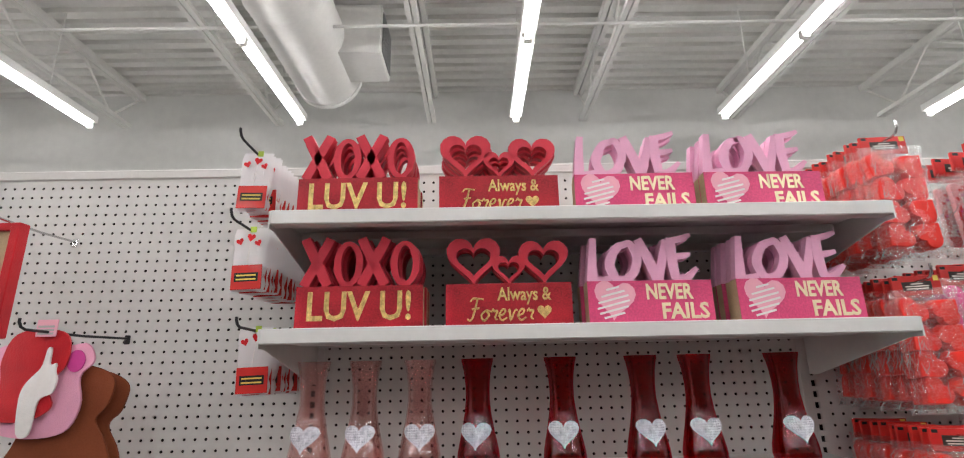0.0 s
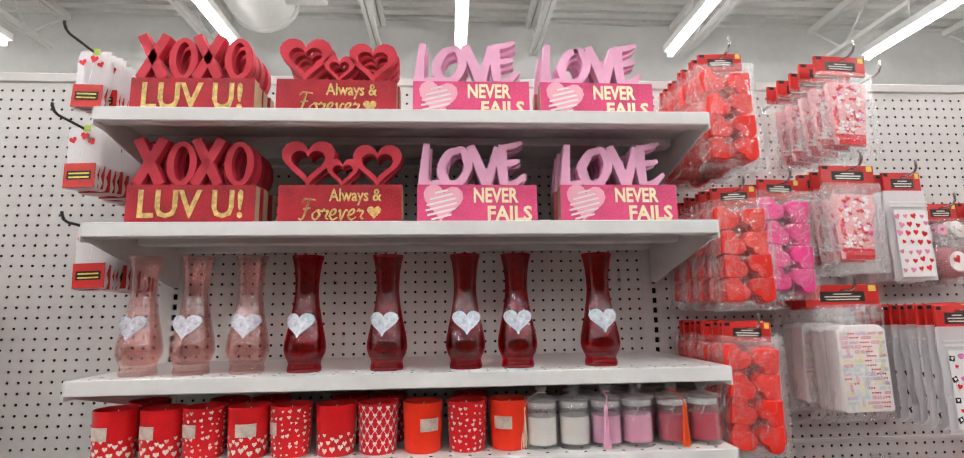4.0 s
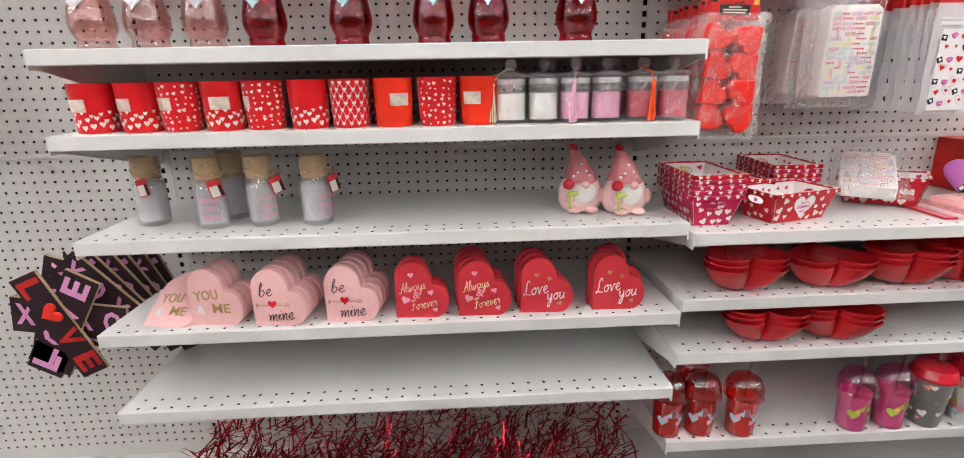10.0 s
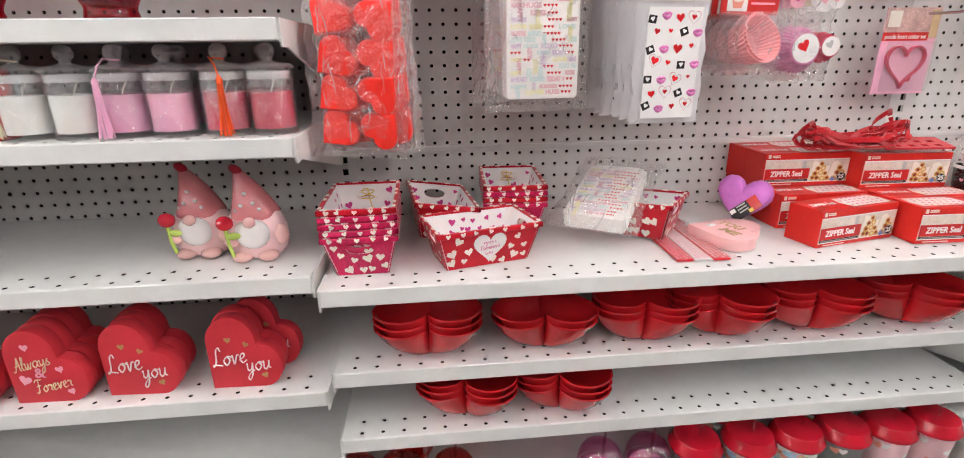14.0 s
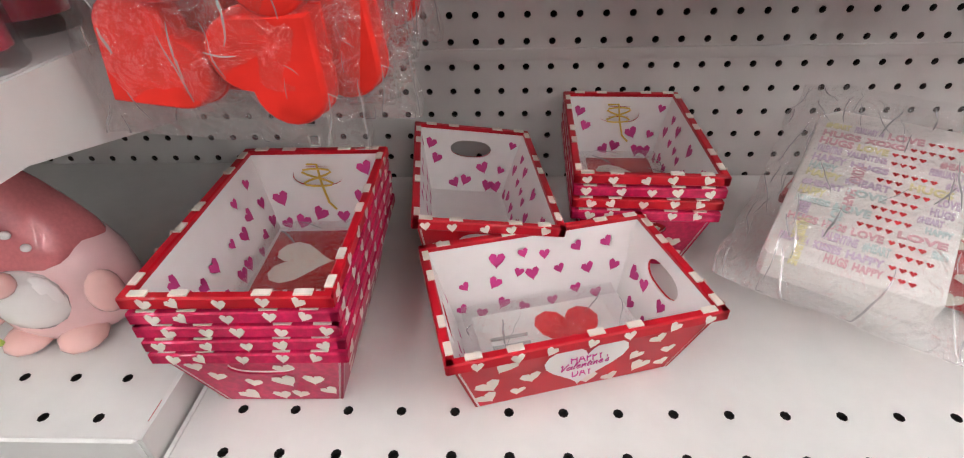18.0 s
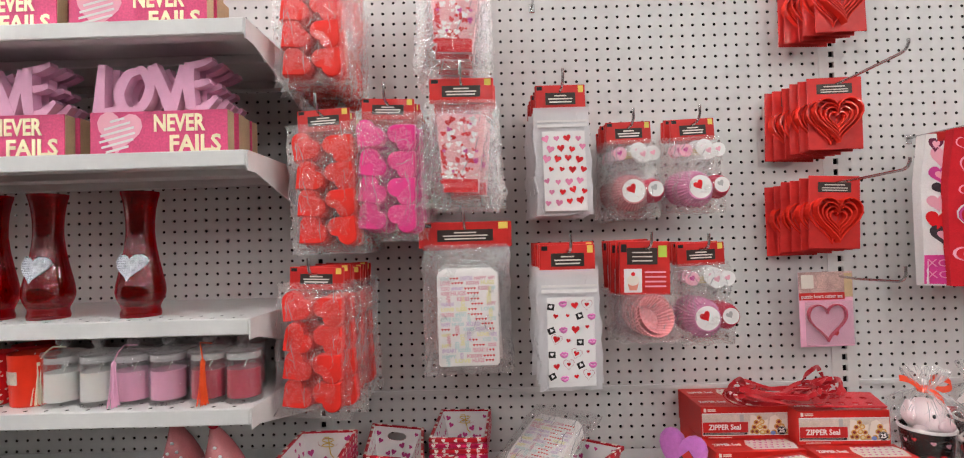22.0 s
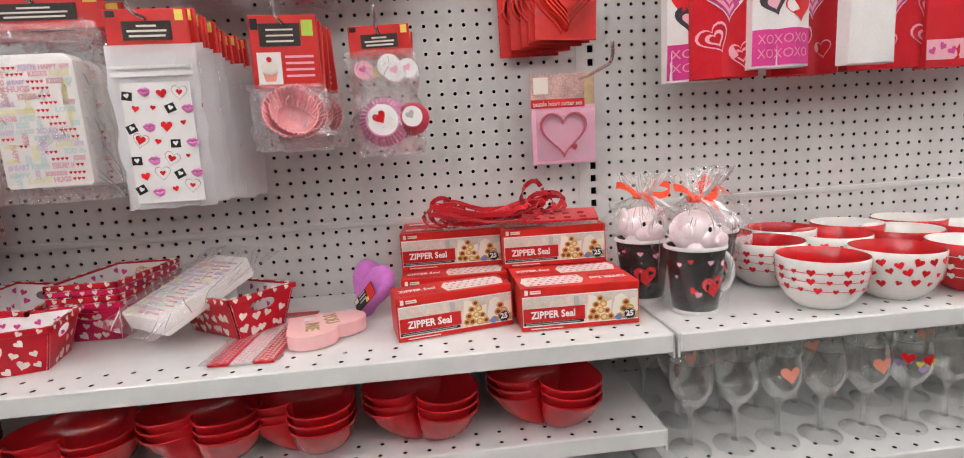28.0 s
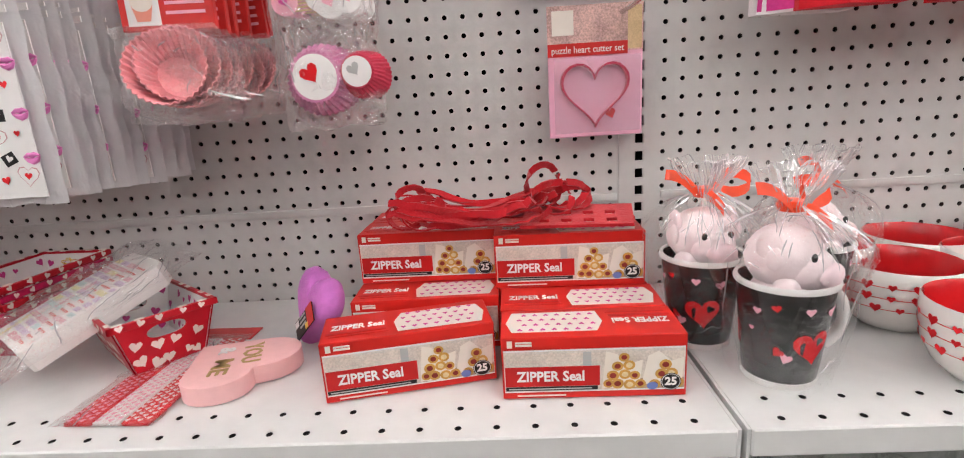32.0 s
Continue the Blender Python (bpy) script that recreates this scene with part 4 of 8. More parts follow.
def jar_candle(col, tassel):
    j = thing("jar_candle", pose(0, 0, 0), f"{col} candle in a lidded clear glass jar" + (" with a thread tassel" if tassel else ""), "candle", "jar candles")
    R = 0.0295
    part("glass_jar", lathe(bmesh.new(), [(0, 0), (R, 0), (R + 0.001, 0.003), (R, 0.006), (R, 0.078), (R - 0.002, 0.082), (R - 0.004, 0.08), (R - 0.0025, 0.074), (R - 0.0025, 0.008), (0, 0.006)], 26), M_GLASS, j)
    part("wax", lathe(bmesh.new(), [(0, 0.0065), (R - 0.0031, 0.0082), (R - 0.0031, 0.055), (R - 0.006, 0.0545), (0, 0.054)], 24), WAX[col], j)
    part("stopper_ring", lathe(bmesh.new(), [(R - 0.0045, 0.071), (R - 0.003, 0.071), (R - 0.003, 0.0805), (R - 0.0045, 0.0805)], 26), sheer("milky_seal", (0.95, 0.95, 0.95), 0.10, 0.15, haze=0.75), j, "milky plastic stopper ring")
    part("wick", tube(bmesh.new(), ((0, 0, 0.054), (0.003, 0, 0.062), (0.008, 0, 0.070)), 0.0009, 5), M_CREAM, j)
    part("lid", lathe(bmesh.new(), [(0, 0.083), (R + 0.0025, 0.083), (R + 0.003, 0.086), (R, 0.089), (0.012, 0.0915), (0.006, 0.094), (0.007, 0.097), (0.0105, 0.101), (0.0115, 0.106), (0.009, 0.112), (0.004, 0.115), (0, 0.1155)], 24), sheer("lid_glass", (0.985, 0.988, 0.988), 0.12, 0.06, edge=0.55, haze=0.20, power=2.0), j, "clear glass lid with a ball knob")
    if tassel:
        r = random.Random(7)
        bm = bmesh.new()
        x0 = -0.012 if col != "red" else 0.012
        if col == "white":
            x0 = -0.034
        y0 = -R - 0.005 if col != "white" else -0.012
        pts = [(0.008, -0.004, 0.096), (-0.008, -0.012, 0.098), (x0 * 0.6, y0 * 0.9, 0.090), (x0, y0, 0.074)]
        tube(bm, pts, 0.0011, 5)
        lathe(bm, [(0, 0.0), (0.0035, 0.001), (0.004, 0.006), (0.002, 0.010), (0, 0.011)], 10, (x0, y0, 0.066))
        for k in range(26):
            a, d = r.uniform(0, 6.28), r.uniform(0.001, 0.0035)
            e = r.uniform(1.8, 3.2)
            zb = r.uniform(0.001, 0.006)
            yy = min(y0 + d * e * math.sin(a), -R - 0.0015) if col != "white" else y0 + d * e * math.sin(a)
            tube(bm, ((x0 + d * math.cos(a), y0 + d * math.sin(a), 0.068), (x0 + d * 1.5 * math.cos(a), (y0 + yy) / 2, 0.036), (x0 + d * e * math.cos(a), yy, zb)), 0.0008, 4)
        part("tassel", bm, TASS[col], j, "long thread tassel")
    return j


JAR = {(c, t): shrink(jar_candle(c, t), 1.05) for c, t in (("white", 1), ("white", 0), ("pink", 1), ("pink", 0), ("red", 1), ("red", 0))}
for x, c, t in ((0.857, "white", 1), (0.921, "white", 0), (0.983, "pink", 1), (1.045, "pink", 0), (1.117, "red", 1), (1.179, "red", 0)):
    put(JAR[(c, t)], pose(x, -0.302, A_Z[3], 0, 0, rnd.uniform(-6, 6)))
for x, c in ((1.085, "red"), (1.150, "red"), (1.03, "pink"), (0.95, "white")):
    put(JAR[(c, 0)], pose(x, -0.222, A_Z[3]))

# ---- cork bottles ----
M_CORK = mat("cork", (0.56, 0.38, 0.20), 0.8, vary=0.25, scale=40, bump=0.4, bump_scale=150)
M_FROST = sheer("frosted_glass", (0.93, 0.93, 0.94), 0.10, 0.10, edge=0.4, haze=0.28, power=3.0)
M_TWINE = mat("jute_twine", (0.48, 0.34, 0.18), 0.9, vary=0.2, scale=80)
M_TAGRED = mat("tag_red", (0.55, 0.03, 0.03), 0.5, vary=0.15, scale=50)


def cork_bottle(script):
    b = thing("cork_bottle", pose(0, 0, 0), "frosted glass bottle with a fat cork and a picture tag", "bottle", "cork bottles")
    sq = lambda a, z: 1.0 + 0.055 * math.cos(4 * a + math.pi) * (1 if z < 0.085 else 0.3)
    part("glass_body", lathe(bmesh.new(), [(0, 0), (0.026, 0), (0.0290, 0.003), (0.0300, 0.010), (0.0302, 0.082), (0.0290, 0.090), (0.0235, 0.096), (0.0225, 0.101), (0.0205, 0.101), (0.0205, 0.096), (0.0265, 0.088), (0.0278, 0.080), (0.0276, 0.012), (0, 0.006)], 28, wob=sq), M_FROST, b)
    part("filling", lathe(bmesh.new(), [(0, 0.007), (0.0262, 0.012), (0.0266, 0.082), (0.022, 0.088), (0, 0.089)], 24, wob=sq), mat("white_filling", (0.80, 0.80, 0.83), 0.7, vary=0.18, scale=30), b)
    part("cork", lathe(bmesh.new(), [(0, 0.094), (0.0200, 0.094), (0.0203, 0.1015), (0.0240, 0.1022), (0.0255, 0.106), (0.0258, 0.142), (0.0245, 0.146), (0, 0.1465)], 24), M_CORK, b)
    part("twine", tube(bmesh.new(), [(0.0275 * math.cos(a), 0.0275 * math.sin(a), 0.106 + 0.02 * max(0, math.sin(a * 0.5 + 0.6))) for a in [k * 0.42 for k in range(14)]] + [(0.036, -0.018, 0.118), (0.044, -0.01, 0.108), (0.038, -0.006, 0.100), (0.022, -0.02, 0.100)], 0.0016, 6), M_TWINE, b)
    tag = part("tag", boxes(((-0.0135, -0.0015, -0.036), (0.0135, 0, 0)), bev=0.0004), M_TAGRED, b, "small red picture tag")
    part("tag_picture", boxes(((-0.0110, -0.0021, -0.034), (0.0050, -0.0015, -0.012))), M_CREAM, tag, smooth=False)
    part("tag_print", boxes(((0.0060, -0.0021, -0.034), (0.0120, -0.0015, -0.012))), M_BLACK, tag, smooth=False)
    tag.location = (0.014, -0.0345, 0.104)
    tag.rotation_euler = (radians(-4), radians(-14), 0)
    bm = bmesh.new()
    lathe(bm, [(0.0320, 0.086), (0.0300, 0.094), (0.0275, 0.102), (0.0278, 0.120), (0.0284, 0.138), (0.0274, 0.147), (0.0265, 0.152)], 30, wob=lambda a, z: 1 + 0.05 * noise.noise((3 * math.cos(a), 3 * math.sin(a), z * 60)) + 0.02 * math.sin(11 * a + z * 90))
    part("shrink_film", bm, M_FILM, b, "shiny clear film round the cork", smooth=False)
    if script:
        f = lambda u, v: (0.0320 * math.sin(u / 0.032), -0.0320 * math.cos(u / 0.032), v)
        bm = bmesh.new()
        r = random.Random(3)
        for row, z in enumerate((0.062, 0.044, 0.026)):
            u = -0.018
            while u < 0.014:
                w = r.uniform(0.003, 0.006)
                pts = [f(u + w * k / 5, z + 0.006 * math.sin(k * 1.3 + row)) for k in range(6)]
                tube(bm, pts, 0.0006, 4)
                u += w + 0.0015
        part("script_print", bm, mat("rose_print", (0.62, 0.25, 0.33), 0.5), b)
    return b


CB = (cork_bottle(False), cork_bottle(True))
for i, (x, y, turn) in enumerate(((0.092, -0.228, -12), (0.236, -0.265, 12), (0.250, -0.190, 60), (0.335, -0.256, 45), (0.450, -0.264, 55))):
    put(CB[0 if i in (0, 2) else 1], pose(x, y, A_Z[4], 0, 0, turn))


# ---- gnomes: glazed figurines, one mesh each ----
def gnome():
    mats = [mat("gnome_pink_glaze", (0.86, 0.58, 0.58), 0.10, vary=0.05, coat=0.6), mat("gnome_hat_glaze", (0.60, 0.19, 0.20), 0.10, vary=0.12, scale=30, coat=0.6), mat("gnome_white_glaze", (0.85, 0.82, 0.80), 0.12, vary=0.04, coat=0.6), mat("gnome_red_glaze", (0.55, 0.012, 0.03), 0.12, vary=0.05, coat=0.6), mat("gnome_green_glaze", (0.45, 0.60, 0.12), 0.15, vary=0.05, coat=0.5), mat("gnome_skin_glaze", (0.84, 0.52, 0.48), 0.12, vary=0.04, coat=0.6)]
    bm = bmesh.new()
    n = 0
    lathe(bm, [(0, 0.004), (0.034, 0.004), (0.041, 0.014), (0.044, 0.032), (0.042, 0.052), (0.036, 0.068), (0.028, 0.076), (0, 0.078)], 24, sy=0.85)
    n = clusters(bm, n, 0)
    lathe(bm, [(0.0, 0.066), (0.031, 0.064), (0.0335, 0.069), (0.0315, 0.077), (0.0255, 0.094), (0.0190, 0.111), (0.0125, 0.126), (0.0085, 0.135), (0.0055, 0.139), (0, 0.140)], 24, sy=0.95, wob=lambda a, z: 1 + 0.06 * math.sin(5 * a) * (1 if z < 0.09 else 0.3))
    n = clusters(bm, n, 1)
    def ball(c, r, sx=1, sy=1, sz=1, k=2):
        lathe(bm, [(0, -r * sz)] + [(r * math.cos(t), r * sz * math.sin(t)) for t in [-1.2, -0.8, -0.4, 0, 0.4, 0.8, 1.2]] + [(0, r * sz)], 12, c, sx=sx, sy=sy)
    ball((0, -0.002, 0.142), 0.0080)
    n = clusters(bm, n, 3)
    ball((0.002, -0.033, 0.046), 0.023, 1.0, 0.5, 1.05)
    ball((-0.008, -0.034, 0.050), 0.013, 1.0, 0.5, 1.3)
    ball((0.012, -0.034, 0.050), 0.013, 1.0, 0.5, 1.3)
    n = clusters(bm, n, 2)
    ball((0.002, -0.043, 0.068), 0.0085)
    n = clusters(bm, n, 5)
    ball((-0.026, -0.034, 0.036), 0.010)
    ball((0.036, -0.018, 0.038), 0.011, 1, 1, 1.6)
    n = clusters(bm, n, 5)
    ball((-0.016, -0.030, 0.009), 0.012, 1.2, 1.3, 0.75)
    ball((0.018, -0.030, 0.009), 0.012, 1.2, 1.3, 0.75)
    n = clusters(bm, n, 5)
    ball((-0.030, -0.040, 0.068), 0.0115, 1, 0.9, 1.0)
    n = clusters(bm, n, 3)
    tube(bm, ((-0.030, -0.041, 0.060), (-0.027, -0.043, 0.030), (-0.025, -0.040, 0.014)), 0.0026, 6)
    ball((-0.020, -0.043, 0.048), 0.0065, 1.4, 0.5, 0.9)
    n = clusters(bm, n, 4)
    for a, z in ((-1.9, 0.09), (-1.3, 0.093), (-1.55, 0.108), (-1.1, 0.083), (-2.2, 0.082)):
        ball((0.028 * math.cos(a) * (1.75 - z / 0.12), 0.027 * math.sin(a) * (1.75 - z / 0.12), z), 0.0028)
    n = clusters(bm, n, 2)
    for q in bm.verts:
        q.co.x -= 3.2 * max(0.0, q.co.z - 0.072) ** 2
    ob = link_mesh("garden_gnome", bm, mats, smooth=True)
    return tagged(ob, "pink glazed ceramic gnome holding a red rose", "figurine", "ceramic gnomes")


G = gnome()
G.data.transform(Matrix.Diagonal((1.12, 1.08, 1.0, 1.0)))
put(G, pose(1.020, -0.224, A_Z[4], 0, 0, -2))
put(G, pose(1.112, -0.250, A_Z[4], 0, 0, 4))


# ---- heart blocks: thick wooden hearts standing on one edge ----
def block_outline(s=0.096):
    pts = [(0.0, 0.0), (s, 0.0)]
    for k in range(1, 12):
        a = -math.pi / 2 + math.pi * k / 12
        pts.append((s + 0.36 * s * math.cos(a), s * 0.46 + 0.46 * s * math.sin(a)))
    pts.append((s * 0.93, s * 0.93))
    for k in range(1, 12):
        a = 0 + math.pi * k / 12
        pts.append((s * 0.46 + 0.46 * s * math.cos(a), s + 0.52 * s * math.sin(a)))
    pts.append((0.0, s))
    return pts


M_HBPINK = mat("block_pink_paint", (0.86, 0.50, 0.49), 0.5, vary=0.05)
M_HBRED = mat("block_red_paint", (0.60, 0.035, 0.05), 0.5, vary=0.06)
M_INK = mat("dark_ink", (0.06, 0.035, 0.03), 0.5, vary=0)
M_GOLDINK = mat("gold_ink", (0.50, 0.33, 0.12), 0.4, metal=0.3, vary=0.1)


def heart_block(kind):
    pink = kind in ("you", "be")
    label = {"you": "pink wooden heart block lettered YOU & ME", "be": "pink wooden heart block lettered be mine", "always": "red wooden heart block lettered Always & Forever", "love": "red wooden heart block lettered Love you"}[kind]
    b = thing("heart_block", pose(0, 0, 0), label, "heart block", "wooden heart blocks")
    bm = prism(bmesh.new(), block_outline(), 0, 0.026, 0.0012)
    part("block", bm, M_HBPINK if pink else M_HBRED, b, smooth=True)
    y = -0.0004
    if kind == "you":
        letters("lettering", "YOU", 0.036, (0.044, y, 0.078), M_GOLDINK, b, width=0.060, tilt=6, bold=0.0006)
        letters("lettering", "&", 0.030, (0.026, y, 0.040), M_WHITE, b, bold=0.0008)
        letters("lettering", "ME", 0.034, (0.078, y, 0.044), M_GOLDINK, b, width=0.044, bold=0.0006)
    elif kind == "be":
        script("lettering", "be", 0.034, 0.018, (0.034, y, 0.078), M_INK, b, 0.0011, 4)
        script("lettering", "mine", 0.064, 0.018, (0.066, y, 0.014), M_INK, b, 0.0011, 5)
        part("arrow", boxes(((0.008, y, 0.0535), (0.090, y + 0.0006, 0.0550)), ((0.008, y, 0.049), (0.012, y + 0.0006, 0.059)), ((0.076, y, 0.057), (0.090, y + 0.0006, 0.0585)), ((0.076, y, 0.050), (0.090, y + 0.0006, 0.0515))), M_GOLDINK, b, smooth=False)
        part("heart_print", hearts_on(flat(y - 0.0005), [(0.048, 0.055, 0.022, 0)], 18), M_RED, b)
    elif kind == "always":
        for t, z, x, w, tl in (("Always", 0.082, 0.044, 0.066, 12), ("&", 0.061, 0.052, None, 0), ("Forever", 0.036, 0.070, 0.066, 12)):
            if t == "&":
                letters("lettering", t, 0.028, (x, y, z), M_PINK, b, bold=0.0004)
            else:
                script("lettering", t, w, 0.013, (x, y, z - 0.010), M_PALEGOLD, b, 0.0010, tl)
        part("heart_print", hearts_on(flat(y), [(0.040, 0.112, 0.015, 0), (0.024, 0.046, 0.022, -0.4), (0.088, 0.066, 0.015, 0.2), (0.098, 0.020, 0.014, 0.3)], 16), M_PINK, b)
    else:
        script("lettering", "Love", 0.062, 0.019, (0.038, y, 0.050), M_WHITE, b, 0.0013, 8)
        script("lettering", "you", 0.046, 0.018, (0.088, y, 0.036), M_WHITE, b, 0.0013, 8)
        part("heart_print", hearts_on(flat(y), [(0.040, 0.100, 0.013, 0), (0.070, 0.090, 0.012, -0.5), (0.098, 0.024, 0.013, 0.4)], 14), M_GOLDINK, b)
    return shrink(b, 0.86)


HB = {k: heart_block(k) for k in ("you", "be", "always", "love")}
z = A_Z[5]
for kind, x, y0, yaw, n in (("you", 0.158, -0.322, -6, 3), ("be", 0.293, -0.337, -4, 4), ("be", 0.440, -0.332, -3, 4), ("always", 0.586, -0.326, -4, 2), ("always", 0.720, -0.330, -2, 4), ("love", 0.853, -0.326, -3, 3), ("love", 1.010, -0.326, -2, 2)):
    for i in range(n):
        put(HB[kind], pose(x + 0.022 + 0.004 * i * (1 if kind in ("be", "you") else -0.8), y0 + 0.027 * i, z, 0, 0, yaw))
put(HB["you"], pose(0.070, -0.315, z, -52, 0, -14))
put(HB["you"], pose(0.078, -0.286, z, -52, 0, -14))
put(HB["love"], pose(1.046, -0.262, z, 0, 0, -4))

# ---- section B: things on hooks ----
def hook(x, z, length, rise=0.025, black=False):
    """A peg hook: back plate in two holes, a rod out into the aisle, a turned-up tip."""
    h = thing("peg_hook", pose(x, 0, z), "black steel peg hook" if black else "chromed steel peg hook in the pegboard", "hook", "peg hooks")
    pts = [(0, -0.004, 0.0), (0, -length * 0.5, -0.003), (0, -length, 0.0), (0, -length - 0.010, 0.004), (0, -length - 0.016, 0.013), (0, -length - 0.016, rise)]
    part("rod", tube(bmesh.new(), pts, 0.0028, 8), M_BLACKMETAL if black else M_CHROME, h)
    part("back_plate", boxes(((-0.007, -0.0045, -0.014), (0.007, -0.001, 0.008)), bev=0.0015), M_BLACKMETAL if black else M_CHROME, h, smooth=False)
    return h


def crease_glints(bm, grid, r, count, lift=(0, -0.0007, 0)):
    """Glints painted as white strips where a film is crinkled: thin bent ridges along its skin, narrowing at both ends.
    """
    nz, nx = len(grid) - 1, len(grid[0]) - 1
    lift = Vector(lift)

    def at(u, v):
        i, j = min(int(u), nx - 1), min(int(v), nz - 1)
        a, b = u - i, v - j
        return (grid[j][i].co * (1 - a) + grid[j][i + 1].co * a) * (1 - b) + (grid[j + 1][i].co * (1 - a) + grid[j + 1][i + 1].co * a) * b + lift

    for _ in range(count):
        u, v = r.choice((r.uniform(0, nx), r.uniform(0, nx * 0.25), r.uniform(nx * 0.75, nx))), r.uniform(0, nz)
        turn = r.gauss(1.57, r.choice((0.2, 0.35, 0.6)))
        n, wid = r.randrange(4, 11), r.choice((0.0002, 0.0003, 0.0004, 0.0006))
        path = []
        for k in range(n):
            path.append(at(min(max(u, 0), nx), min(max(v, 0), nz)))
            u += math.cos(turn) * 0.4
            v += math.sin(turn) * 0.4
            turn += r.uniform(-0.22, 0.22)
        prev = None
        for k, p in enumerate(path):
            d = path[min(k + 1, n - 1)] - path[max(k - 1, 0)]
            side = d.cross(Vector((0, 1, 0)))
            side = side.normalized() if side.length > 1e-6 else Vector((1, 0, 0))
            e = side * wid * (0.25 + math.sin(math.pi * (k + 0.4) / n))
            low, high = (p - e, p + e) if e.z > 0 else (p + e, p - e)
            pair = (bm.verts.new(low - Vector((0, abs(e.z) + 0.0002, 0))), bm.verts.new(high))
            if prev:
                bm.faces.new((prev[0], prev[1], pair[1], pair[0])).material_index = 1
            prev = pair


def film_sheet(w, h, y, puff, seed, nx=15, nz=22, flare=0.0, back=0.012):
    """A puffed, crumpled bag: front and back skins meeting in a crimped edge; hangs down from z = 0."""
    r = random.Random(seed)
    off = r.uniform(0, 50)
    bm = bmesh.new()
    for sgn, depth in ((-1, puff), (1, back)):
        grid = []
        for j in range(nz + 1):
            row = []
            for i in range(nx + 1):
                u, v = i / nx, j / nz
                edge = min(1.0, 5 * min(u, 1 - u)) * min(1.0, 5 * v + 0.25, 6 * (1 - v) + 0.05)
                wd = w * (1 + flare * v)
                x = (u - 0.5) * wd + 0.0035 * noise.noise((off, v * 9, u * 3)) * (1 if 0 < i < nx else 2)
                z = -v * h + 0.004 * noise.noise((u * 5, off, 3.1)) * (v > 0.8)
                k = noise.noise((u * 7 + off, v * 9, 1.7)) * 0.5 + (0.5 - abs(noise.noise((u * 13 + off, v * 19, 5.7)))) * 0.7 - 0.2
                row.append(bm.verts.new((x, y + sgn * depth * edge * (0.75 + 0.5 * k), z)))
            grid.append(row)
        for j in range(nz):
            for i in range(nx):
                q = (grid[j][i], grid[j][i + 1], grid[j + 1][i + 1], grid[j + 1][i])
                bm.faces.new(q if sgn > 0 else q[::-1])
        if sgn < 0:
            crease_glints(bm, grid, r, int(1800 * w * h * (1 if puff > 0.008 else 0.3)) + 6)
    return bm


def header_card(parent, w, h, y=-0.002, dark=True, tag=True, material=None):
    card = part("header_card", boxes(((-w / 2, y - 0.0012, -h), (w / 2, y + 0.006, 0)), bev=0.001), material or M_REDCARD, parent, "folded red header card", smooth=False)
    if dark:
        part("title_panel", boxes(((-w * 0.30, y - 0.0020, -h * 0.76), (w * 0.30, y - 0.0012, -h * 0.30))), mat("dark_panel", (0.05, 0.035, 0.03), 0.35, vary=0.2, scale=60), card, smooth=False)
        bm = bmesh.new()
        for k in range(3):
            ww = w * (0.12, 0.24, 0.22)[k]
            box(bm, (-ww, y - 0.0026, -h * (0.42 + 0.12 * k) - 0.0012), (ww, y - 0.0020, -h * (0.42 + 0.12 * k) + 0.0012))
        part("title_bars", bm, M_CREAM, card, smooth=False)
    part("mark_patch", boxes(((-w * 0.47, y - 0.0020, -h * 0.2), (-w * 0.36, y - 0.0012, -h * 0.05))), M_BLACK, card, smooth=False)
    if tag:
        part("price_tag", boxes(((w * 0.36, y - 0.0020, -h * 0.3), (w * 0.46, y - 0.0012, -h * 0.04))), M_YELLOW, card, smooth=False)
    return card


def heart_pillow(w, h, d):
    """A cushion-edged heart lying in x and z, about its middle."""
    bm = bmesh.new()
    o = heart_outline(w, h, 20, 0, -h * 0.5)
    levels = ((1.0, 0.0), (0.97, -d * 0.45), (0.84, -d * 0.8), (0.5, -d), )
    rings = [[bm.verts.new((x * k, y, z * k)) for x, z in o] for k, y in levels]
    for a, b in zip(rings, rings[1:]):
        for i in range(len(o)):
            j = (i + 1) % len(o)
            bm.faces.new((a[i], b[i], b[j], a[j]))
    bm.faces.new(rings[-1][::-1])
    bm.faces.new(rings[0])
    bmesh.ops.recalc_face_normals(bm, faces=bm.faces)
    return bm


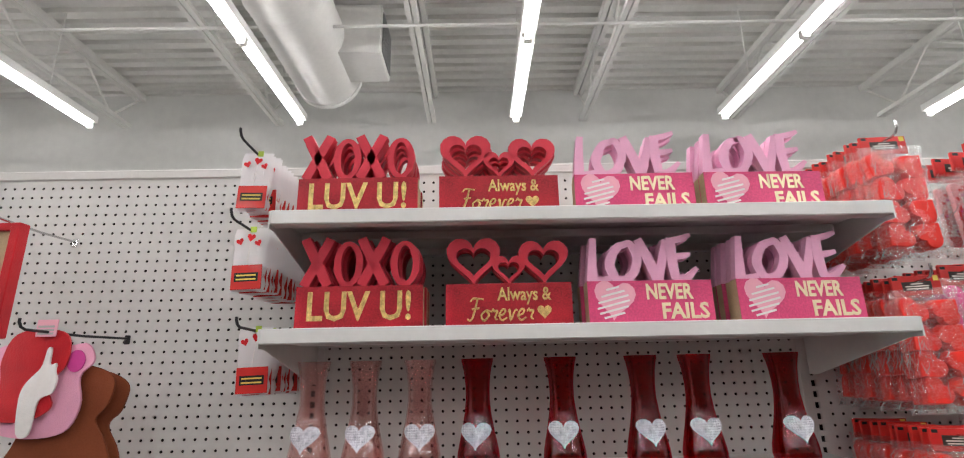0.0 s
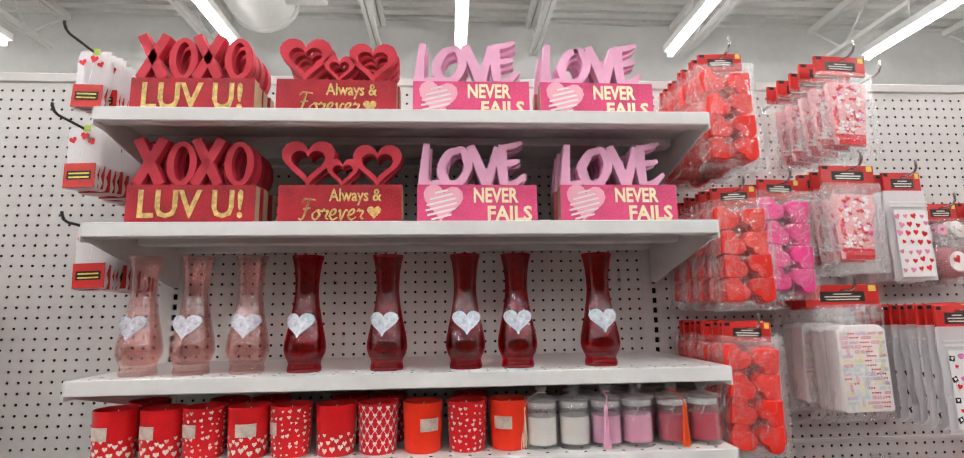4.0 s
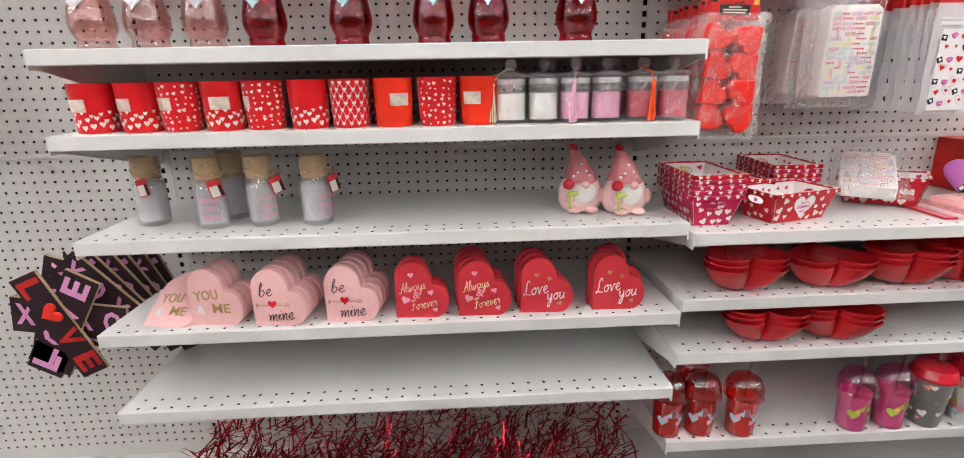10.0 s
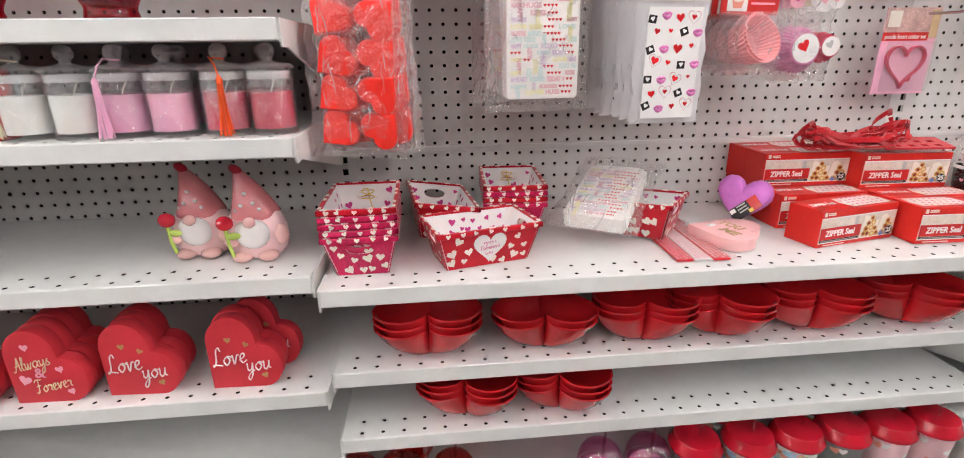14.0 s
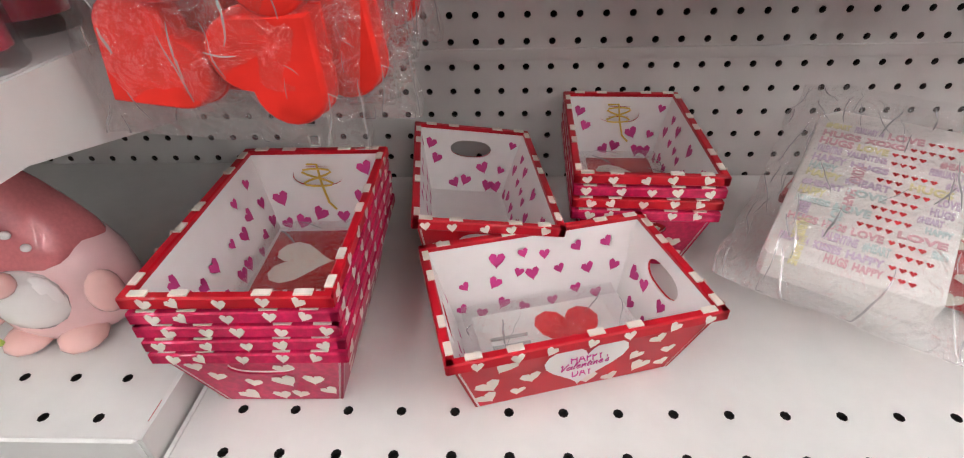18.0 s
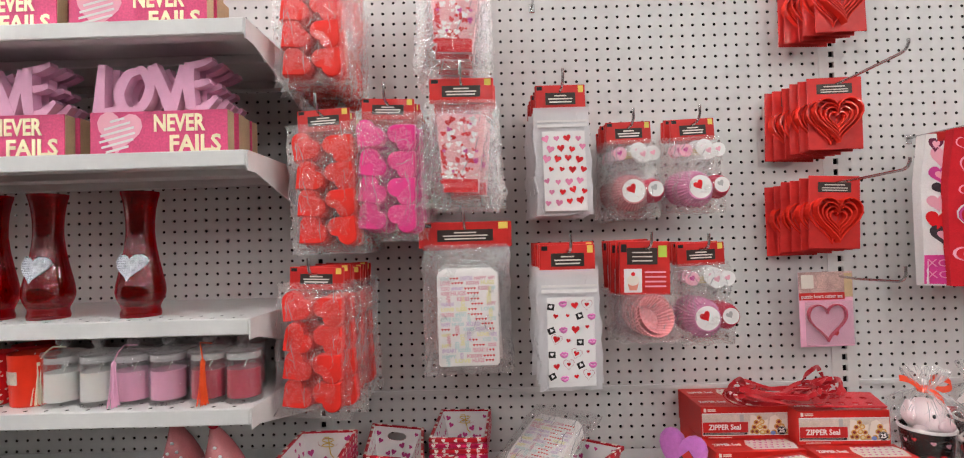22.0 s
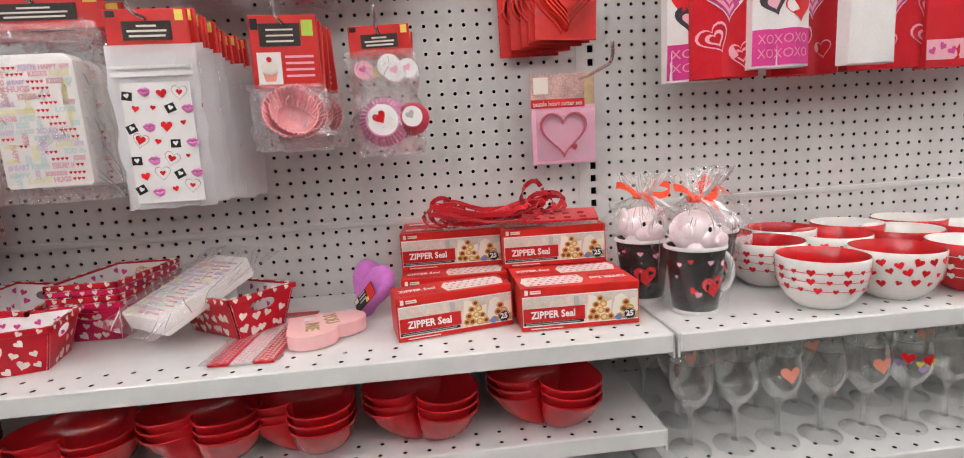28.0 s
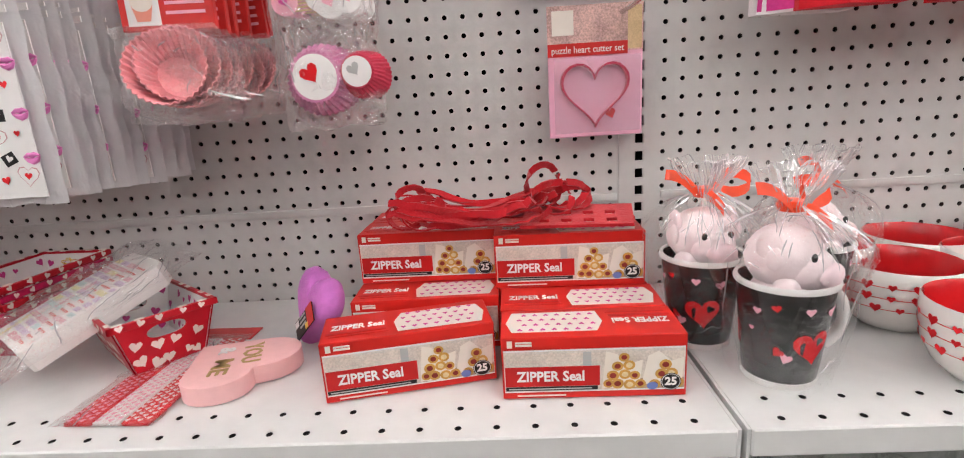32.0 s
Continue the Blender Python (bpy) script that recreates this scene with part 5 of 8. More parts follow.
def flat_heart(s, d):
    """A shallow heart cup turned upside down: a square corner at the origin, round lobes above and beside it."""
    bm = bmesh.new()
    o = [(0.0, 0.0), (s * 0.5, 0.0)]
    o += [(s + s / 2 * math.cos(a), s / 2 + s / 2 * math.sin(a)) for a in [math.pi * (k / 10 - 0.5) for k in range(11)]]
    o += [(s / 2 + s / 2 * math.cos(a), s + s / 2 * math.sin(a)) for a in [math.pi * k / 10 for k in range(1, 11)]]
    o += [(0.0, s * 0.5)]
    m = 0.66 * s
    levels = ((1.0, 0.0), (1.0, -d * 0.10), (0.965, -d * 0.13), (0.95, -d * 0.80), (0.925, -d * 0.94), (0.88, -d), (0.5, -d * 0.98))
    rings = [[bm.verts.new((m + (x - m) * k, y, m + (z - m) * k)) for x, z in o] for k, y in levels]
    for a, b in zip(rings, rings[1:]):
        for i in range(len(o)):
            j = (i + 1) % len(o)
            bm.faces.new((a[i], b[i], b[j], a[j]))
    bm.faces.new(rings[-1][::-1])
    bm.faces.new(rings[0])
    bmesh.ops.recalc_face_normals(bm, faces=bm.faces)
    return bm


M_SILRED = mat("red_silicone", (0.80, 0.03, 0.02), 0.42, vary=0.05)
M_SILPINK = mat("magenta_silicone", (0.80, 0.05, 0.26), 0.42, vary=0.05)


def mould_bag(colour, material, seed):
    """A bag with eight heart baking cups in two columns."""
    b = thing("baking_cup_bag", pose(0, 0, 0), f"clear bag of {colour} heart baking cups with a red header card", "bag", "bags of heart baking cups")
    header_card(b, 0.108, 0.044)
    part("film", film_sheet(0.152, 0.262, -0.012, 0.018, seed), M_FILM, b, "crinkled clear film", smooth=False).location.z = -0.030
    shape = None
    for k in range(8):
        row, east = k // 2, k % 2
        if shape is None:
            o = part("baking_cup", flat_heart(0.0400, 0.018), material, b)
            shape = o.data
        else:
            o = new("baking_cup", shape)
            o.parent = b
        z = -0.108 - 0.0540 * row
        o.location = (0.0590 if east else -0.0590, -0.004 - 0.002 * (k % 3), z + (0.052 if east else 0.0))
        o.rotation_euler = (radians((k * 5) % 5 - 2), radians((180 if east else 0) + (k * 37) % 15 - 7), 0)
    return shrink(b, 0.93)


def hang(proto, x, ztop, y_front, n, dy, jitter=0.004, sway=2.5, hook_rise=0.03, black=False, drop=0.012):
    """n packs behind each other on one hook, the foremost at y_front."""
    hook(x, ztop - drop, -y_front + 0.03, hook_rise, black)
    for i in range(n):
        j = 0 if i == 0 else 1
        put(proto, pose(x + rnd.uniform(-jitter, jitter) * j, y_front + dy * i, ztop + rnd.uniform(-0.004, 0.004) * j, 0, rnd.uniform(-sway, sway), rnd.uniform(-4, 4)))


RB = mould_bag("red", M_SILRED, 1)
PB = mould_bag("magenta", M_SILPINK, 2)
hang(RB, 1.298, 1.925, -0.270, 9, 0.026)
hang(RB, 1.312, 1.618, -0.250, 9, 0.025)
hang(PB, 1.432, 1.640, -0.232, 6, 0.030)
hang(RB, 1.302, 1.322, -0.272, 9, 0.026)


# popcorn style paper bags in film
def popcorn_pack():
    p = thing("paper_bag_pack", pose(0, 0, 0), "film pack of pink heart-print paper treat bags", "bag", "paper treat bag packs")
    header_card(p, 0.120, 0.046)
    f = part("film", film_sheet(0.130, 0.200, -0.010, 0.020, 5, flare=0.12), M_FILM, p, "crinkled clear film", smooth=False)
    f.location.z = -0.042
    bm = bmesh.new()
    o = [(-0.045, -0.075), (-0.040, -0.068), (0.040, -0.070), (0.047, -0.078), (0.034, -0.215), (-0.030, -0.212)]
    prism(bm, o, -0.016, -0.003, 0.002)
    body = part("paper_bags", bm, mat("pink_paper", (0.80, 0.40, 0.42), 0.5, vary=0.1), p, "stack of pink printed paper bags")
    r = random.Random(9)
    for nm, m, cnt in (("heart_print", M_RED, 56), ("heart_print", M_WHITE, 44), ("heart_print", M_MAGENTA, 10)):
        spots = [(r.uniform(-0.033, 0.033), r.uniform(-0.204, -0.080), r.uniform(0.005, 0.013), r.uniform(-0.6, 0.6)) for _ in range(cnt)]
        part(nm, hearts_on(flat(-0.0166 - (0.0003 if m is M_WHITE else 0) - (0.0006 if m is M_MAGENTA else 0)), spots, 12), m, body)
    part("foot_band", boxes(((-0.029, -0.0175, -0.214), (0.033, -0.016, -0.190))), M_RED, body, smooth=False)
    return p


PC = popcorn_pack()
hang(PC, 1.572, 1.915, -0.285, 5, 0.042, sway=4)
hang(PC, 1.575, 1.665, -0.262, 5, 0.042, sway=3)


# cupcake liner packs with pale words
WORDS = ("VALENTINE", "#HEART", "HUGS", "XOXO", "FEBRUARY 14", "HAPPY", "KISSES", "LOVE")


def word_print(x0, x1, z0, z1, y, seed):
    """Short printed words in four pale colours, some upright, with rows of tiny hearts between."""
    r = random.Random(seed)
    bars = [bmesh.new() for _ in range(4)]
    spots = []
    z, k = z0 + 0.006, 0
    while z < z1 - 0.004:
        x = x0
        while x < x1 - 0.010:
            w = min(r.uniform(0.017, 0.032), x1 - x)
            size = r.uniform(0.0075, 0.011)
            if k % 4 == 3:
                spots += [(x + 0.003 + 0.0058 * g, z, 0.005, 0) for g in range(int(w / 0.006))]
            else:
                src = text_mesh(WORDS[r.randrange(8)], size, w - 0.003, 0.0002, 0, 0.0004)
                m = Matrix.Translation((x + w / 2, y - 0.0004, z)) @ pose(0, 0, 0, 90)
                if r.random() < 0.25:
                    m = Matrix.Translation((x + w / 2, y - 0.0004, z)) @ pose(0, 0, 0, 0, 90, 0) @ pose(0, 0, 0, 90)
                bmesh.ops.transform(src, matrix=m, verts=src.verts)
                me = bpy.data.meshes.new("word")
                src.to_mesh(me)
                src.free()
                bars[r.randrange(4)].from_mesh(me)
                bpy.data.meshes.remove(me)
            x += w
            k += 1
        z += r.uniform(0.0085, 0.0110)
    return bars, spots


WORDM = (mat("pale_aqua_print", (0.60, 0.72, 0.70), 0.5), mat("pale_yellow_print", (0.84, 0.78, 0.44), 0.5), mat("rose_word_print", (0.77, 0.44, 0.49), 0.5), mat("lilac_print", (0.68, 0.54, 0.68), 0.5))
M_PARCH = mat("liner_paper", (0.84, 0.80, 0.77), 0.55, vary=0.06)


def liner_block(parent, w, h, d, seed):
    bm = prism(bmesh.new(), [(-w / 2, 0.004), (-w / 2 + 0.004, 0), (w / 2 - 0.004, 0), (w / 2, 0.004), (w / 2, h - 0.010), (w / 2 - 0.012, h), (-w / 2 + 0.012, h), (-w / 2, h - 0.010)], 0, d, 0.002)
    body = part("liner_block", bm, M_PARCH, parent, "stack of white printed paper liners")
    bars, spots = word_print(-w / 2 + 0.005, w / 2 - 0.003, 0.004, h - 0.012, -0.0003, seed)
    for k, bmk in enumerate(bars):
        part("word_print", bmk, WORDM[k], body, smooth=False)
    part("heart_print", hearts_on(flat(-0.0006), spots, 8), M_RED, body)
    return body


def liner_pack():
    p = thing("liner_pack", pose(0, 0, 0), "film pack of white word-print loaf liners with red header", "bag", "loaf liner packs")
    header_card(p, 0.182, 0.050)
    f = part("film", film_sheet(0.168, 0.250, -0.014, 0.032, 8), M_FILM, p, "crinkled clear film", smooth=False)
    f.location.z = -0.044
    body = liner_block(p, 0.114, 0.182, 0.038, 12)
    body.location = (0.002, -0.040, -0.272)
    return p


LP = liner_pack()
hang(LP, 1.572, 1.400, -0.205, 4, 0.050, sway=3)


# zip bags
def zip_pack(kind):
    p = thing("zip_bag_pack", pose(0, 0, 0), "pack of clear zip bags printed with " + ("red and pink hearts" if kind == "hearts" else "kisses, hearts and love letters"), "bag", "printed zip bag packs")
    header_card(p, 0.100, 0.052)
    f = part("film", film_sheet(0.112, 0.215, -0.003, 0.006, 21, 6, 8, back=0.004), M_POLY, p, "milky clear plastic bags")
    f.location.z = -0.045
    part("zip_seam", boxes(((-0.050, -0.0105, -0.086), (0.050, -0.0095, -0.080)), ((-0.050, -0.0105, -0.076), (0.050, -0.0095, -0.072))), M_WHITE, p, smooth=False)
    panel = part("printed_panel", boxes(((-0.041, -0.0100, -0.252), (0.044, -0.0090, -0.094)), bev=0.0004), M_WHITE, p, "white printed bag panel", smooth=False)
    r = random.Random(14)
    red, pink, black, framed = [], [], [], []
    kiss = bmesh.new()
    k = 0
    for j in range(7):
        for i in range(4):
            x, z = -0.032 + 0.0215 * i + (0.006 if j % 2 else -0.002), -0.108 - 0.0212 * j + r.uniform(-0.003, 0.003)
            w = r.uniform(0.010, 0.018)
            if kind == "hearts":
                (red if r.random() < 0.6 else pink).append((x, z, w, r.uniform(-0.4, 0.4)))
            else:
                c = (i + j * 2) % 4
                if c == 0:
                    black.append((x, z, r.uniform(-0.5, 0.5)))
                elif c == 1:
                    tube(kiss, ((x - 0.0075, -0.0105, z + 0.001), (x - 0.003, -0.0105, z + 0.0030), (x, -0.0105, z + 0.0022), (x + 0.003, -0.0105, z + 0.0034), (x + 0.0075, -0.0105, z + 0.002)), 0.0025, 6, lambda t: 0.35 + 0.75 * math.sin(math.pi * t))
                    tube(kiss, ((x - 0.0068, -0.0105, z), (x - 0.003, -0.0105, z - 0.0022), (x, -0.0105, z - 0.0034), (x + 0.004, -0.0105, z - 0.0022), (x + 0.0068, -0.0105, z + 0.0008)), 0.0029, 6, lambda t: 0.35 + 0.75 * math.sin(math.pi * t))
                else:
                    a = r.uniform(-0.4, 0.4)
                    if (i + j) % 3 == 0:
                        framed.append((x, z, 0.021, a))
                    red.append((x, z + (0.001 if (i + j) % 3 == 0 else 0), w * (0.85 if c == 2 else 0.55), a))
    if framed:
        part("heart_outline", hearts_on(flat(-0.01015), framed, 16), mat("dusty_rose_print", (0.62, 0.34, 0.36), 0.5), panel)
        part("heart_fill", hearts_on(flat(-0.01030), [(x, z, w * 0.90, a) for x, z, w, a in framed], 16), M_WHITE, panel)
    part("heart_print", hearts_on(flat(-0.01055), red, 14), M_RED, panel)
    if pink:
        part("heart_print", hearts_on(flat(-0.0106), pink, 14), mat("rose_print_light", (0.78, 0.25, 0.42), 0.5), panel)
    if black:
        bm = bmesh.new()
        for x, z, a in black:
            box(bm, (-0.0062, -0.0104, -0.0055), (0.0062, -0.0100, 0.0055), 0, Matrix.Translation((x, 0, z)) @ pose(0, 0, 0, 0, math.degrees(a)))
        part("envelope_print", bm, M_BLACK, panel, smooth=False)
        part("heart_print", hearts_on(flat(-0.0107), [(x, z, 0.007, a) for x, z, a in black], 12), M_WHITE, panel)
        part("kiss_print", kiss, mat("kiss_pink_print", (0.75, 0.22, 0.52), 0.5), panel)
    return p


ZH, ZK = zip_pack("hearts"), zip_pack("kisses")
hang(ZH, 1.768, 1.668, -0.192, 9, 0.019, sway=1.5)
hang(ZK, 1.758, 1.351, -0.285, 11, 0.0215, sway=1.2)
hook(1.736, 1.915, 0.20, 0.03)


# cupcake kits
def fluted(bm, r0, r1, h, c, n=34, m=None):
    lathe(bm, [(0, 0), (r0, 0), (r1, h), (r1 - 0.001, h), (r0 - 0.001, 0.001)], n * 2, c, m, wob=lambda a, z: 1 + 0.030 * math.cos(n * a))


def cupcake_kit(kind):
    p = thing("cupcake_kit", pose(0, 0, 0), {"card": "cupcake case pack with a tall red picture card", "dots": "cupcake case kit with round picture picks in film", "red": "dark red cupcake case kit in film with picks"}[kind], "bag", "cupcake case kits")
    tall = kind == "card"
    W = 0.096
    card = header_card(p, W, 0.102 if tall else 0.046, dark=not tall, tag=not tall)
    if tall:
        part("title_panel", boxes(((-0.034, -0.0040, -0.044), (0.024, -0.0032, -0.012))), mat("dark_panel", (0.05, 0.035, 0.03)), card, smooth=False)
        part("title_bars", boxes(*[((-0.024, -0.0046, -0.022 - 0.008 * k), (0.014, -0.0040, -0.0198 - 0.008 * k)) for k in range(3)]), M_CREAM, card, smooth=False)
        part("picture_panel", boxes(((-0.040, -0.0038, -0.097), (-0.006, -0.0032, -0.052)), bev=0.0002), M_WHITE, card, smooth=False)
        bm = bmesh.new()
        ngon(bm, [(-0.034, -0.0042, -0.078), (-0.030, -0.0042, -0.093), (-0.016, -0.0042, -0.093), (-0.012, -0.0042, -0.078)])
        part("picture_case", bm, mat("coral_print", (0.78, 0.30, 0.22), 0.5), card, smooth=False)
        bm = bmesh.new()
        ngon(bm, [(-0.023 + 0.012 * math.cos(a), -0.0044, -0.074 + 0.010 * math.sin(a)) for a in [k * 0.42 for k in range(15)]])
        part("picture_icing", bm, M_CREAM, card, smooth=False)
        bm = bmesh.new()
        ngon(bm, [(-0.023 + 0.004 * math.cos(a), -0.0046, -0.062 + 0.004 * math.sin(a)) for a in [k * 0.63 for k in range(10)]])
        part("picture_cherry", bm, M_RED, card, smooth=False)
        part("price_tag", boxes(((0.026, -0.0040, -0.030), (0.042, -0.0032, -0.008))), M_GREEN, card, "green price sticker", smooth=False)
        part("text_bars", boxes(*[((0.000, -0.0038, -0.060 - 0.009 * k), (0.040, -0.0032, -0.057 - 0.009 * k)) for k in range(4)]), M_PINK, card, smooth=False)
    f = part("film", film_sheet(W + 0.012, 0.165 if not tall else 0.095, -0.012, 0.026, 31 + len(kind)), M_FILM, p, "crinkled clear film", smooth=False)
    f.location.z = -0.040 if not tall else -0.098
    m = {"card": mat("pink_paper_case", (0.88, 0.36, 0.38), 0.6, vary=0.08), "dots": mat("violet_paper_case", (0.66, 0.24, 0.42), 0.6, vary=0.2, scale=60), "red": mat("wine_paper_case", (0.58, 0.22, 0.24), 0.6, vary=0.2, scale=60)}[kind]
    if tall:
        for k, (dx, dz, turn) in enumerate(((0.0, 0.0, 14), (0.004, 0.004, 20))):
            bm = bmesh.new()
            fluted(bm, 0.025, 0.038, 0.034, (0, 0, 0), m=Matrix.Translation((dx, -0.004 + 0.010 * k, -0.150 + dz)) @ pose(0, 0, 0, 70, 0, turn))
            part("paper_case", bm, m, p, "pleated pink paper case")
    else:
        second = mat("crimson_paper_case", (0.62, 0.05, 0.10), 0.6, vary=0.2, scale=60)
        for x, z, r, mm, col in ((-0.006, -0.148, 0.024, m, M_RED), (0.040, -0.146, 0.016, second, M_GREYPRINT)):
            bm = bmesh.new()
            fluted(bm, r * 1.12, r * 1.62, 0.022, (0, 0, 0), m=Matrix.Translation((x, -0.030, z)) @ pose(0, 0, 0, 264))
            case = part("paper_case", bm, mm, p, "stack of pleated paper cases")
            part("case_base", lathe(bmesh.new(), [(0, 0), (r, 0), (r, 0.0012), (0, 0.0012)], 26, m=Matrix.Translation((x, -0.0315, z)) @ pose(0, 0, 0, 90)), M_WHITE, case, "round white picture base")
            part("case_print", hearts_on(flat(-0.0332), [(x - r * 0.15, z + r * 0.1, r * 0.9, 0.5)], 16), col, case)
        for x, z, r, col in ((-0.028, -0.070, 0.014, M_MAGENTA), (0.012, -0.066, 0.018, M_PINK), (0.040, -0.072, 0.015, M_PINK), (0.020, -0.074, 0.017, M_PINK)):
            y = -0.024 - 0.002 * (x > 0.015) - 0.0015 * (x > 0.03)
            d = part("picture_pick", lathe(bmesh.new(), [(0, 0), (r, 0), (r, 0.0012), (0, 0.0012)], 22, m=Matrix.Translation((x, y, z)) @ pose(0, 0, 0, 90)), M_PINK if x < 0 else M_WHITE, p, "round picture pick")
            part("pick_mark", hearts_on(flat(y - 0.0016), [(x, z, r * 0.8, 0.4)], 16), col, d)
        for k in range(4):
            part("pick_stick", tube(bmesh.new(), ((-0.030, -0.020, -0.070 - 0.003 * k), (0.008, -0.022, -0.067 - 0.004 * k)), 0.0010, 5), mat("wooden_stick", (0.66, 0.50, 0.26), 0.7), p)
    return p


KITS = {k: cupcake_kit(k) for k in ("card", "dots", "red")}
hang(KITS["red"], 1.918, 1.604, -0.130, 5, 0.022)
hang(KITS["dots"], 2.058, 1.610, -0.115, 3, 0.026)
hang(KITS["card"], 1.915, 1.352, -0.225, 6, 0.026)
hang(KITS["dots"], 2.045, 1.346, -0.165, 3, 0.026)


# red cards with nested heart cutters
M_CUTRED = mat("red_plastic", (0.78, 0.035, 0.02), 0.25, vary=0.05, coat=0.4)


def cutter_card():
    c = thing("cutter_card", pose(0, 0, 0), "red card with nested red heart cutters", "card pack", "heart cutter cards")
    part("card", boxes(((-0.056, -0.001, -0.158), (0.056, 0.001, 0)), bev=0.0008), M_REDCARD, c, smooth=False)
    part("title_panel", boxes(((-0.036, -0.0018, -0.036), (0.036, -0.001, -0.014))), mat("dark_panel", (0.05, 0.035, 0.03)), c, smooth=False)
    part("title_bars", boxes(((-0.022, -0.0024, -0.021), (0.022, -0.0018, -0.0188)), ((-0.028, -0.0024, -0.0275), (0.028, -0.0018, -0.0255)), ((-0.028, -0.0024, -0.0325), (0.028, -0.0018, -0.0305))), M_CREAM, c, smooth=False)
    for k, w in enumerate((0.100, 0.078, 0.058, 0.038)):
        o = heart_outline(w, w * 0.98, 30, 0, -0.095 - w * 0.5)
        i = heart_outline(w - 0.006, w * 0.98 - 0.006, 30, 0, -0.095 - w * 0.5 + 0.0034)
        part("heart_cutter", prism(bmesh.new(), o, -0.020 + 0.002 * k, -0.0015, 0.0, [i]), M_CUTRED, c, smooth=False)
    return c


CC = cutter_card()
for x, zt, n in ((2.400, 1.955, 5), (2.380, 1.697, 6), (2.372, 1.482, 6)):
    hook(x + 0.005, zt - 0.012, 0.27, 0.02)
    for i in range(n):
        put(CC, pose(x - 0.012 * i, -0.092 + 0.013 * i, zt - 0.003 * i, 0, rnd.uniform(-3, 3), rnd.uniform(-6, 2)))


def pink_cutter_card():
    c = thing("cutter_card", pose(0, 0, 0), "pink puzzle heart cutter card with a red heart outline", "card pack")
    part("card", boxes(((-0.062, -0.001, -0.166), (0.062, 0.001, 0)), bev=0.0008), mat("pink_card", (0.86, 0.46, 0.60), 0.4, vary=0.06), c, smooth=False)
    top = part("photo_strip", boxes(((-0.062, -0.0018, -0.058), (0.062, -0.001, 0.0))), mat("photo_print", (0.62, 0.40, 0.36), 0.4, vary=0.5, scale=30), c, "printed photo strip", smooth=False)
    part("corner_print", boxes(((-0.056, -0.0024, -0.036), (-0.028, -0.0018, -0.006))), M_CREAM, top, smooth=False)
    part("side_print", boxes(((0.042, -0.0024, -0.056), (0.060, -0.0018, -0.004))), mat("tan_print", (0.62, 0.45, 0.25), 0.5, vary=0.2, scale=40), top, smooth=False)
    band = part("title_band", boxes(((-0.062, -0.0022, -0.062), (0.042, -0.0014, -0.046))), M_REDCARD, c, smooth=False)
    letters("title", "puzzle heart cutter set", 0.012, (-0.010, -0.0026, -0.0545), M_WHITE, band, width=0.094)
    o = heart_outline(0.090, 0.084, 40, -0.002, -0.155)
    i = heart_outline(0.084, 0.078, 40, -0.002, -0.1522)
    part("heart_cutter", prism(bmesh.new(), o, -0.010, -0.0015, 0.0, [i]), mat("crimson_plastic", (0.62, 0.02, 0.08), 0.3, coat=0.3), c, "crimson heart outline cutter", smooth=False)
    part("film_window", boxes(((-0.056, -0.0118, -0.160), (0.056, -0.0112, -0.064))), M_GLASS, c, smooth=False)
    part("seal_heart", hearts_on(flat(-0.0020), [(0.020, -0.138, 0.014, 0.3)], 14), M_RED, c)
    return c


put(pink_cutter_card(), pose(2.366, -0.055, 1.272, 0, 0, 3))
hook(2.40, 1.262, 0.22, 0.03)


# ---- towels hung on hooks over section C ----
M_TRED = mat("towel_red", (0.60, 0.012, 0.022), 0.9, vary=0.12, scale=25, bump=0.3, bump_scale=600, sheen=0.1)
M_TPINK = mat("towel_pink", (0.68, 0.05, 0.27), 0.9, vary=0.12, scale=25, bump=0.3, bump_scale=600, sheen=0.1)
M_TWHITE = mat("towel_white", (0.82, 0.79, 0.77), 0.9, vary=0.06, scale=25, bump=0.3, bump_scale=600, sheen=0.3)


